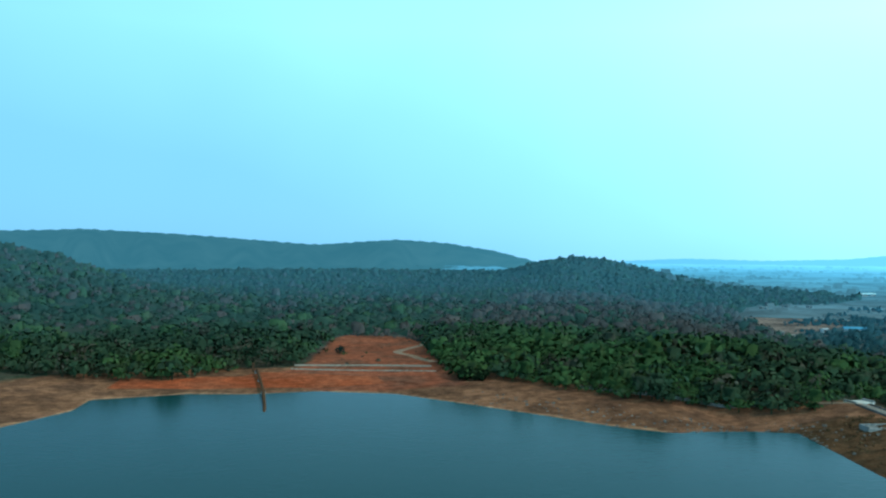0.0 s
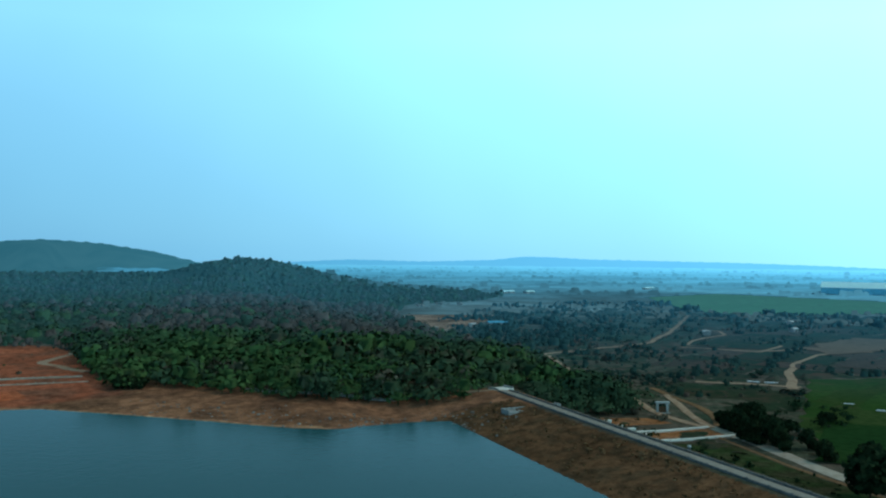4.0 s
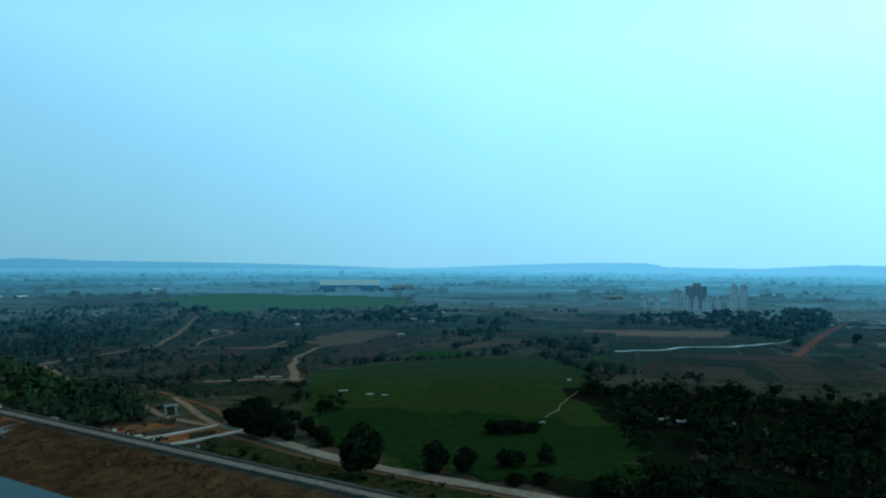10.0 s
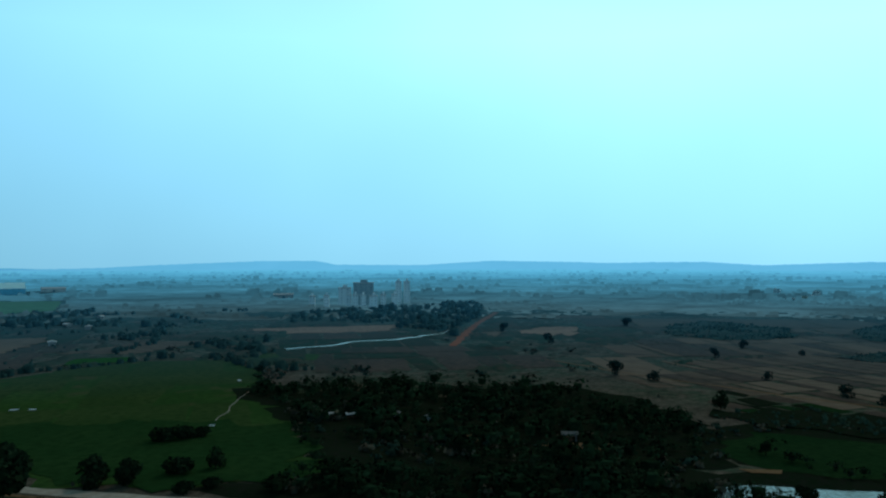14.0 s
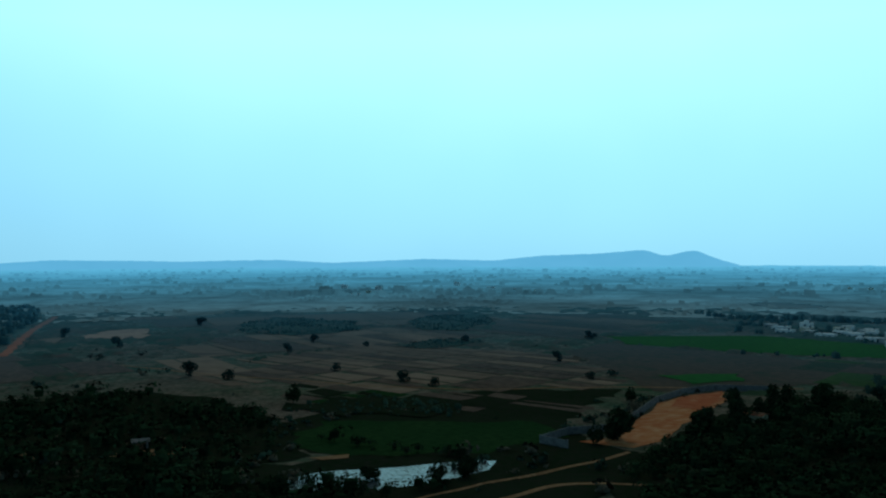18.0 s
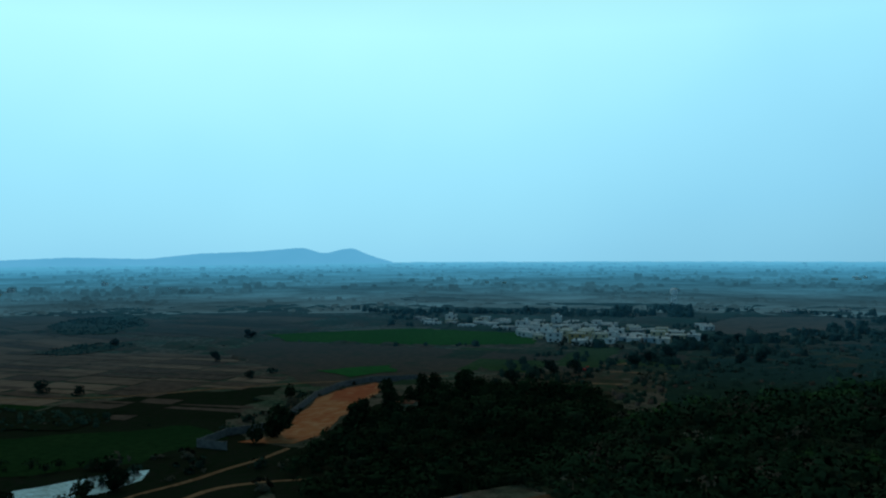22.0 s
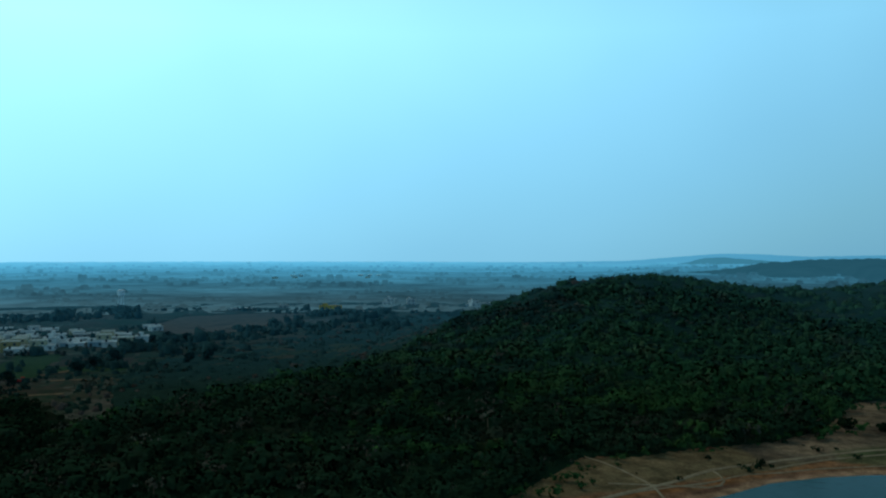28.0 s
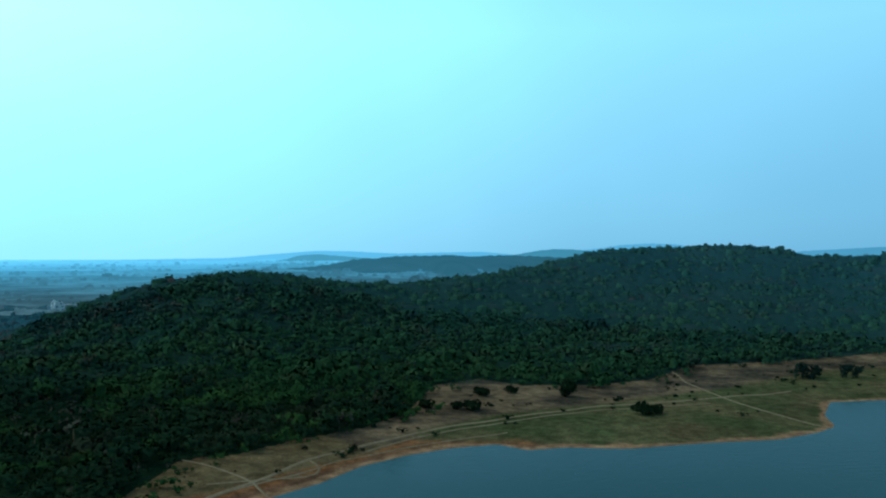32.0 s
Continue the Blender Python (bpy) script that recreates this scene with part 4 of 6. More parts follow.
def leafy_dome(rng, radius, tall, n, size):
    """A rounded crown with leaf clumps that stand off its top and break its outline."""
    vs, qs = low_dome(rng, radius * 0.85, tall * 0.9)
    vs, qs = [np.array(v) for v in vs], [tuple(q) for q in qs]
    for _ in range(n):
        a, u = rng.rand() * 6.283, rng.rand()
        c = np.array([math.cos(a) * radius * (1.0 - 0.65 * u), math.sin(a) * radius * (1.0 - 0.65 * u), tall * (0.4 + 0.6 * u) + 0.1 * rng.randn()])
        nrm = np.array([math.cos(a) * (1.2 - u), math.sin(a) * (1.2 - u), 0.3 + u]) + 0.25 * rng.randn(3)
        nrm /= np.linalg.norm(nrm)
        t = np.cross(nrm, rng.randn(3))
        t /= np.linalg.norm(t)
        b = np.cross(nrm, t)
        k = len(vs)
        for p_, q_ in ((-1, -0.7), (0.8, -1), (1, 0.8), (-0.7, 1)):
            vs.append(c + size * (0.6 + 0.6 * rng.rand()) * (t * p_ + b * q_))
        qs.append((k, k + 1, k + 2, k + 3))
    return np.array(vs), np.array(qs)


def planted(name, spots, protos, mat, label, rng, scale=(0.6, 1.65)):
    """All the plants of one stretch of woods, joined."""
    vs, qs, tones, nrms, base = [], [], [], [], 0
    if not len(spots):
        return None
    z = height(spots[:, 0], spots[:, 1])
    pick = rng.randint(len(protos), size=len(spots))
    for k, (pv, pq) in enumerate(protos):
        s = np.where(pick == k)[0]
        if not len(s):
            continue
        a = rng.rand(len(s)) * 6.283
        f = scale[0] + (scale[1] - scale[0]) * rng.rand(len(s)) ** 1.4
        # taller and lower stands
        f *= 1 + 0.3 * np.clip(wave(spots[s, 0], spots[s, 1], 38, 15), -1, 1)
        ca, sa_ = np.cos(a) * f, np.sin(a) * f
        x = pv[None, :, 0] * ca[:, None] - pv[None, :, 1] * sa_[:, None] + spots[s, 0][:, None]
        y = pv[None, :, 0] * sa_[:, None] + pv[None, :, 1] * ca[:, None] + spots[s, 1][:, None]
        h = pv[None, :, 2] * (f * (0.85 + 0.3 * rng.rand(len(s))))[:, None] + z[s][:, None] - 0.05
        vs.append(np.stack([x, y, h], -1).reshape(-1, 3))
        qs.append((pq[None] + (base + np.arange(len(s)) * len(pv))[:, None, None]).reshape(-1, 4))
        tones.append(np.repeat(rng.rand(len(s)), len(pv)))
        out = pv - np.array([0, 0, 0.35 * pv[:, 2].max()])
        out[:, 2] += 0.6 * pv[:, 2].max()
        out /= np.linalg.norm(out, axis=1)[:, None]
        nrms.append(np.stack([out[None, :, 0] * np.cos(a)[:, None] - out[None, :, 1] * np.sin(a)[:, None], out[None, :, 0] * np.sin(a)[:, None] + out[None, :, 1] * np.cos(a)[:, None],
                              np.repeat(out[None, :, 2], len(s), 0)], -1).reshape(-1, 3))
        base += len(s) * len(pv)
    ob = mesh_object(name, np.concatenate(vs), np.concatenate(qs), mat)
    # crowns are lit as soft rounded masses
    ob.data.attributes.new("custom_normal", "FLOAT_VECTOR", "POINT").data.foreach_set("vector", np.concatenate(nrms).astype(np.float32).ravel())
    ob.data.attributes.new("tone", "FLOAT", "POINT").data.foreach_set("value", np.concatenate(tones).astype(np.float32))
    return tagged(ob, label, "woods", kind="stuff")


def spread(rng, poly, gap, keep=None):
    """Spots inside a polygon on a shaken grid."""
    p = np.array(poly)
    lo, hi = p.min(0), p.max(0)
    x, y = np.meshgrid(np.arange(lo[0], hi[0], gap), np.arange(lo[1], hi[1], gap))
    x = (x + (rng.rand(*x.shape) - 0.5) * gap * 1.1).ravel()
    y = (y + (rng.rand(*y.shape) - 0.5) * gap * 1.1).ravel()
    ok = inside(poly, x, y)
    if keep is not None:
        ok &= keep(x, y)
    return np.stack([x[ok], y[ok]], 1)


def forest_floor(name, poly, az0, az1, r0, r1, mat, label, tall, seed):
    """The closed roof of leaves below the single crowns."""
    rr = np.geomspace(r0, r1, int(math.log(r1 / r0) / 0.009))
    x, y, q = polar_sheet(az0, az1, int((az1 - az0) * 4), rr)
    d = border(poly, x, y) * np.where(inside(poly, x, y), 1, -1)
    z = height(x, y) + tall * (0.75 + 0.22 * wave(x, y, 14, seed) + 0.22 * wave(x, y, 6.5, seed + 1)) * step(d, -2, 8) * step(np.hypot(x, y), r0, r0 * 1.06) - 0.6 * (d < 0)
    keep = (d > -6)[q].all(1)
    return tagged(mesh_object(name, np.stack([x, y, z], 1), q[keep], mat), label, "woods", kind="stuff")


rng = np.random.RandomState(7)
CLOSE = [clump_tree(rng, 80, 2.2 + 0.34 * i, 3.0 + 0.55 * i, 0.34, loose=0.2) for i in range(6)]
NEAR = [clump_tree(rng, 25, 2.2 + 0.34 * i, 3.0 + 0.55 * i, 0.55, loose=0.18) for i in range(6)]
MIDCLUMP = [leafy_dome(rng, 1.8 + 0.25 * i, 2.7 + 0.4 * i, 9, 0.5) for i in range(6)]
MID = [low_dome(rng, 1.6 + 0.25 * (i % 5), 2.7 + 0.4 * (i % 6)) for i in range(10)]
FAR = [low_dome(rng, 2.2 + 0.4 * (i % 5), 3.2 + 0.5 * (i % 5)) for i in range(8)]
BUSH = [clump_tree(rng, 16, 0.9 + 0.25 * i, 1.1 + 0.25 * i, 0.42, trunk=False) for i in range(5)]
BARE = [clump_tree(rng, 36, 1.9 + 0.3 * i, 3.8 + 0.5 * i, 0.34, core=False) for i in range(5)]

FOREST_N = [(-158, 308), (-125, 300), (-98, 299), (-74, 320), (-57, 335), (-54, 404), (-52, 428), (-40, 445), (-26, 446), (-10, 422), (-4, 362), (-1, 336), (7, 300), (14, 309), (38, 284), (54, 271), (68, 262), (86, 261), (96, 252), (104, 247), (113, 248), (119, 257),
            (135, 268), (166, 268), (172, 300), (190, 330), (215, 420), (208, 520), (215, 560), (230, 680), (285, 810), (380, 860), (470, 960), (480, 1080), (420, 1250), (360, 1400), (330, 1690), (-900, 1700), (-900, 500), (-300, 300)]
FOREST_S = [(52, -150), (42, -158), (37, -176), (33, -192), (22, -197), (10, -210), (-8, -224), (-20, -240), (-33, -281), (-49, -291), (-62, -279), (-85, -278), (-108, -288), (-137, -320), (-181, -327), (-228, -337), (-400, -330),
            (-800, -500), (-800, -1000), (0, -1000), (70, -760), (105, -620), (125, -500), (136, -410), (136, -340), (147, -295), (168, -232), (174, -185), (150, -150), (128, -108), (104, -106), (76, -136)]
DRYLAND = [(-8, 480), (12, 520), (30, 620), (80, 820), (200, 860), (260, 760), (222, 640), (205, 540), (190, 470), (150, 440), (90, 440), (40, 455)]


forest_floor("woods_floor", FOREST_N, -30, 32, 420, 1680, M_WOOD_DARK, "closed leaf cover of the north forest", 2.7, 91)
forest_floor("woods_floor", FOREST_S, 150, 218, 400, 980, M_HILL_DARK, "closed leaf cover of the hill forest", 2.6, 93)
forest_floor("woods_floor", FOREST_S, 126, 218, 150, 300, M_HILL_DARK, "dark undergrowth of the near hill forest", 0.7, 94)
forest_floor("woods_floor", FOREST_S, 126, 218, 280, 400, M_HILL_DARK, "dark undergrowth of the hill forest", 1.7, 94)


def reach(r0, r1):
    """Spots between two distances, kept to the bearings in the camera's view, north-north-west round by east to
    south-south-west.
    """
    return lambda x, y: (np.hypot(x, y) >= r0) & (np.hypot(x, y) < r1) & ((np.degrees(np.arctan2(x, y)) + 30) % 360 < 247)


def split(spots, mask):
    return spots[mask], spots[~mask]


SMALL_CLOSE = [clump_tree(rng, 46, 2.0 + 0.34 * i, 2.9 + 0.5 * i, 0.44, loose=0.2) for i in range(6)]
SMALL_NEAR = [clump_tree(rng, 17, 2.0 + 0.34 * i, 2.9 + 0.5 * i, 0.66, trunk=False, loose=0.18) for i in range(6)]
NORTH_BANDS = (("close", 3.9, CLOSE, 0, 285), ("near", 3.9, NEAR, 285, 430), ("middle", 4.8, MIDCLUMP, 430, 680), ("distant", 5.0, MID, 680, 1050), ("far", 8.5, FAR, 1050, 1700))
SOUTH_BANDS = (("close", 2.9, SMALL_CLOSE, 0, 285), ("near", 3.0, SMALL_NEAR, 285, 430), ("middle", 4.2, MIDCLUMP, 430, 680), ("distant", 6.0, MID, 680, 1050))
for nm, poly, word, bands in (("north", FOREST_N, "north shore", NORTH_BANDS), ("south", FOREST_S, "hillside", SOUTH_BANDS)):
    for band, gap, protos, r0, r1 in bands:
        size = (0.65, 1.35) if nm == "north" and band in ("distant", "far") else (0.6, 1.65) if nm == "north" else (0.36, 1.05) if band in ("close", "near") else (0.4, 1.15)
        s = spread(rng, poly, gap, reach(r0, r1))
        # foreground shade painted by giving near and eastern hill trees darker leaves
        n1 = 0.8 * wave(s[:, 0], s[:, 1], 60, 11) + 0.6 * wave(s[:, 0], s[:, 1], 21, 12) + 0.25 * rng.randn(len(s)) + 1.3 * step(np.hypot(s[:, 0], s[:, 1]), 230, 310) - 0.8 + 1.0 * (1 - step(s[:, 0], 10, 110))
        if nm == "north":
            dry, s = split(s, inside(DRYLAND, s[:, 0], s[:, 1]) & (rng.rand(len(s)) < 0.7))
            n1 = 0.8 * wave(s[:, 0], s[:, 1], 60, 11) + 0.6 * wave(s[:, 0], s[:, 1], 21, 12) + 0.25 * rng.randn(len(s)) + np.where((s[:, 0] > 0) & (np.hypot(s[:, 0], s[:, 1]) < 480), 0.9 - 0.9 * step(s[:, 0], 60, 130), -0.25)
            planted("dry_woods", dry, BARE if band in ("close", "near") else MIDCLUMP if band == "middle" else MID, M_LEAF_DRY if band in ("close", "near") else M_WOOD_DRY, "leafless brown-grey dry trees and scrub", rng)
        gr, dk = split(s, n1 > 0.35)
        dk, bare = split(dk, rng.rand(len(dk)) > (0.06 if band in ("close", "near") else 0.16 if nm == "north" else 0.1) + 0.3 * (wave(dk[:, 0], dk[:, 1], 75, 13) > 0.5) * (np.hypot(dk[:, 0], dk[:, 1]) > 330))
        if nm == "north" and band == "middle":
            fresh, gr = split(gr, inside([(-33, 500), (-10, 640), (35, 615), (40, 486), (-1, 460)], gr[:, 0], gr[:, 1]))
            planted("woods_" + band, fresh, protos, M_WOOD_FRESH, "bright green young trees among the forest", rng)
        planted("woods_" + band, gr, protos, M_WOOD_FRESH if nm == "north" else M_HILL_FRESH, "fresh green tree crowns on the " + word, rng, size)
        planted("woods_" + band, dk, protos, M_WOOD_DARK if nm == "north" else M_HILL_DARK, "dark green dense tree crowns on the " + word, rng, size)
        planted("dry_woods", bare, BARE if band in ("close", "near") else MIDCLUMP if band == "middle" else MID, M_LEAF_DRY if band in ("close", "near") else M_WOOD_DRY, "bare grey-brown trees among the green", rng, size)

THORNS = [(168, -232), (147, -295), (136, -340), (136, -410), (125, -500), (105, -620), (80, -760), (210, -760), (260, -640), (255, -480), (275, -400), (258, -320), (240, -262), (210, -215)]
forest_floor("scrub_floor", THORNS, 140, 172, 215, 820, M_THORN, "closed low thorn scrub at the foot of the hill", 1.5, 95)
s = spread(rng, THORNS, 5.0)
a_, b_ = split(s, rng.rand(len(s)) < 0.85)
planted("thorn_scrub", a_, MIDCLUMP, M_THORN, "grey-green thorn scrub on the foot of the hill", rng, (0.3, 0.75))
planted("thorn_scrub", b_, MIDCLUMP, M_WOOD_DRY, "dry brown-grey thorn scrub on the foot of the hill", rng, (0.3, 0.7))

# trees and scrub on the plain
ORCHARD = [(314, 165), (340, 140), (345, 89), (354, 45), (289, -7), (240, -10), (222, 20), (225, 60), (240, 88), (262, 112)]
GROVE = [(172, -80), (203, -98), (218, -120), (246, -150), (262, -185), (262, -215), (226, -226), (190, -205), (150, -150), (160, -100)]
HILLFOOT = [(122, -95), (140, -92), (172, -80), (172, -108), (150, -152), (126, -114)]
GATEWOOD = [(129, 246), (138, 236), (146, 248), (168, 244), (178, 262), (186, 300), (172, 300), (160, 270), (140, 270)]
POND_WOOD = [(192, -6), (192, -22), (196, -38), (201, -54), (198, -60), (190, -44), (184, -22), (184, -4)]
DARKPOND = [(178, 0), (200, -4), (226, 8), (232, -26), (224, -60), (228, -92), (216, -106), (196, -98), (178, -80), (174, -40)]
DARKLANE = [(178, 110), (203, 82), (236, 105), (262, 113), (222, 58), (183, 68), (176, 85)]
HEDGES_NEAR = [[(259, -15), (250, -24), (242, -33), (234, -42), (227, -50), (220, -58)], [(262, 118), (236, 104), (204, 80), (190, 92)], [(214, 229), (234, 238), (242, 228), (221, 207), (208, 210)]]
HEDGES_FAR = [[(301, 295), (325, 291), (341, 289), (351, 279), (376, 268), (408, 255)], [(404, 222), (370, 184), (320, 160), (296, 143)], [(420, 300), (480, 312), (540, 350), (600, 380)], [(270, 300), (330, 350), (420, 420)]]
HEDGES = HEDGES_NEAR + HEDGES_FAR
DARKLAND = [(183, 70), (222, 60), (262, 112), (314, 165), (350, 130), (360, 45), (335, 10), (300, -8), (262, -2), (226, 8), (222, -4), (214, -4), (198, -2), (184, -20)]
DARKBANK = [(222, -60), (228, -30), (254, -4), (290, -20), (320, -40), (328, -90), (318, -150), (268, -104), (238, -98), (220, -90)]
ROADSIDE = [(180, 88), (200, 78), (222, 40), (225, 5), (205, -4), (196, -22), (180, -30), (178, 20)]
# foreground shade painted as near-black sheets laid over the soil
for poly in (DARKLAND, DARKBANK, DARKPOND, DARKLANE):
    sheet("undergrowth", poly, None, M_UNDER, "weedy ground round the pond and orchard, darkened as painted shade", "undergrowth", 4, lift=0.07)
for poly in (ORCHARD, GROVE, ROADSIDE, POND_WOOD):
    sheet("undergrowth", grown(poly, 6), None, M_UNDER, "weedy undergrowth below the trees, darkened as painted shade", "undergrowth", 4, lift=0.16)
for poly, gap, dense in ((ORCHARD, 5.0, 0.6), (GROVE, 4.2, 0.95), (ROADSIDE, 4.6, 0.8), (GATEWOOD, 3.8, 0.95), (POND_WOOD, 4.6, 0.7), (HILLFOOT, 4.0, 0.9)):
    s = spread(rng, poly, gap)
    s = s[rng.rand(len(s)) < dense]
    s = s[border(LOW_ROAD, s[:, 0], s[:, 1], False) > 5]
    s = s[(border(CREST_LINE, s[:, 0], s[:, 1], False) > 5) & (np.hypot(s[:, 0] - 181, s[:, 1] - 243) > 9)]
    for line, w in LINES:
        s = s[border(line, s[:, 0], s[:, 1], False) > w / 2 + 1.5]
    planted("woods_grove", s, CLOSE if dense > 0.62 else NEAR, M_WOOD_DARK if poly is GATEWOOD else M_LEAF_DARK, "dense trees beside the sluice and the dam" if poly is GATEWOOD else "dark dense trees on the plain", rng, (0.8, 1.5) if poly is GATEWOOD else (0.7, 1.25))

for poly, lab in (([(233, -17), (232, -28), (228, -27), (228, -20)], "patch of orange earth beside the pond"), ([(196, -112), (193, -122), (177, -114), (173, -101), (184, -100)], "bare brown earth beside the lane"), ([(251, 60), (262, 56), (250, 52), (242, 55)], "orange earth clearing in the orchard"),
                  ([(244, 34), (252, 33), (252, 14), (246, 13)], "trodden orange earth by the hut"), ([(228, -642), (215, -662), (206, -652), (219, -632)], "bare tan yard at the foot of the hill")):
    sheet("bare_earth", poly, None, M_LANE, lab, "earth", 1.2, lift=0.24)
hedge_spots = []
for line in HEDGES:
    for (x0, y0), (x1, y1) in zip(line, line[1:]):
        n = max(2, int(math.hypot(x1 - x0, y1 - y0) / 2.6))
        for i in range(n):
            if rng.rand() < 0.85:
                hedge_spots.append((x0 + (x1 - x0) * i / n + rng.randn() * 1.6, y0 + (y1 - y0) * i / n + rng.randn() * 1.6))
hedge_spots = np.array(hedge_spots)
# hedges beyond 420 m take the haze-tinted leaves
a_, b_ = split(hedge_spots, np.hypot(hedge_spots[:, 0], hedge_spots[:, 1]) < 420)
planted("hedge_trees", a_, NEAR, M_LEAF_DARK, "dark hedges and small trees along field edges", rng, (0.3, 0.8))
planted("hedge_trees", b_, MIDCLUMP, M_LEAF_BELT, "dull green hedges along field edges", rng, (0.5, 1.0))

PLAIN = [(165, 255), (176, 90), (180, -80), (225, -300), (225, -430), (200, -700), (300, -1400), (1000, -1300), (1450, -300), (1450, 300), (1200, 900), (400, 1450), (300, 1000), (210, 600), (200, 400)]


def free(x, y, margin=2.0):
    ok = np.ones(len(x), bool)
    for f in FIELDS:
        ok &= ~inside(f, x, y)
    for line, w in LINES:
        ok &= border(line, x, y, False) > w / 2 + 2.5
    return ok


s = spread(rng, PLAIN, 5.0, reach(0, 560))
k = wave(s[:, 0], s[:, 1], 70, 51) + 0.6 * wave(s[:, 0], s[:, 1], 25, 52)
s = s[(k + 0.4 * rng.randn(len(s)) > 0.5 + 0.7 * (np.abs(s[:, 1] + 60) < 190) * (s[:, 0] > 300)) & free(s[:, 0], s[:, 1])]
a_, b_ = split(s, rng.rand(len(s)) < 0.55)
c_, a_ = split(a_, np.hypot(a_[:, 0], a_[:, 1]) > 420)
c_ = c_[rng.rand(len(c_)) < 0.35]
b_ = b_[(np.hypot(b_[:, 0], b_[:, 1]) < 380) | (rng.rand(len(b_)) < 0.4)]
planted("scrub", c_, BUSH, M_LEAF_BELT, "dull green bushes scattered over the plain", rng)
planted("scrub", a_, BUSH, M_LEAF_BELT, "dark low bushes scattered over the plain", rng)
planted("scrub", b_, BUSH, M_LEAF_DRY, "dry brown bushes scattered over the plain", rng)
# thorn trees in uneven clumps between the tracks
NE_SCRUB = [(198, 262), (224, 262), (262, 304), (300, 335), (350, 440), (420, 470), (560, 500), (720, 560), (640, 720), (480, 840), (360, 780), (250, 620), (205, 500), (224, 415), (204, 340)]
s = spread(rng, NE_SCRUB, 5.0)
s = s[0.8 * wave(s[:, 0], s[:, 1], 80, 57) + 0.7 * wave(s[:, 0], s[:, 1], 28, 58) + 0.5 * rng.randn(len(s)) > 0.1]
s = s[~inside(FIELDS[2], s[:, 0], s[:, 1])]
for line, w in LINES:
    s = s[border(line, s[:, 0], s[:, 1], False) > w / 2 + 2.5]
a_, b_ = split(s, rng.rand(len(s)) < 0.75)
planted("scrub", a_, MIDCLUMP, M_LEAF_BELT, "dull green thorn trees in clumps between the tracks", rng, (0.25, 0.95))
planted("scrub", b_, MIDCLUMP, M_WOOD_DRY, "dry grey-brown thorn bushes between the tracks", rng, (0.2, 0.7))
s = spread(rng, [(290, 292), (345, 300), (450, 330), (560, 420), (520, 490), (400, 450), (310, 380), (262, 310)], 6.5, lambda x, y: (0.9 * wave(x, y, 60, 59) + 0.4 * rng.randn(*np.shape(x)) > 0.45) & ~inside(FIELDS[8], x, y))
for line, w in LINES:
    s = s[border(line, s[:, 0], s[:, 1], False) > w / 2 + 2.5]
planted("scrub", s, MIDCLUMP, M_LEAF_BELT, "dull green thorn bushes on the fallow plots", rng, (0.2, 0.7))
VILLAGE_SCRUB = [(225, -240), (290, -232), (330, -290), (312, -380), (300, -440), (330, -500), (280, -520), (262, -420), (250, -330), (236, -270)]
s = spread(rng, VILLAGE_SCRUB, 4.6)
s = s[wave(s[:, 0], s[:, 1], 55, 65) + 0.6 * wave(s[:, 0], s[:, 1], 20, 66) + 0.4 * rng.randn(len(s)) > 0.2]
planted("scrub", s, MIDCLUMP, M_LEAF_BELT, "dark green trees and bushes below the village", rng, (0.3, 1.0))
s = spread(rng, PLAIN, 6.5, reach(440, 790))
k = wave(s[:, 0], s[:, 1], 150, 53) + 0.6 * wave(s[:, 0], s[:, 1], 55, 54)
s = s[(k + 0.2 * rng.randn(len(s)) > 1.0 - 0.6 * (s[:, 1] < -330) + 0.9 * (np.abs(s[:, 1] + 60) < 230)) & free(s[:, 0], s[:, 1])]
planted("woods_plain", s, MIDCLUMP, M_LEAF_BELT, "blue-green tree belts on the plain", rng, (0.5, 1.2))


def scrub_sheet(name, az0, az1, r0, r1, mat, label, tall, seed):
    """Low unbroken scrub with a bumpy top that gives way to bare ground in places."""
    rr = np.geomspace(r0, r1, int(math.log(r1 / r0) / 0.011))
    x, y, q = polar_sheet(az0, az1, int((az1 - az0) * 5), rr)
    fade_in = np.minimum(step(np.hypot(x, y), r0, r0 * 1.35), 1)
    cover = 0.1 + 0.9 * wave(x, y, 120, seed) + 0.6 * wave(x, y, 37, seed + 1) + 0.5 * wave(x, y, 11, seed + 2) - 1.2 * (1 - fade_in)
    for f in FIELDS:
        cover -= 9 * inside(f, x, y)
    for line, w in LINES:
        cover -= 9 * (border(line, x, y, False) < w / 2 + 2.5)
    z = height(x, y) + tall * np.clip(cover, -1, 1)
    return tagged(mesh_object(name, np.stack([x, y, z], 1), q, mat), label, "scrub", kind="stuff")


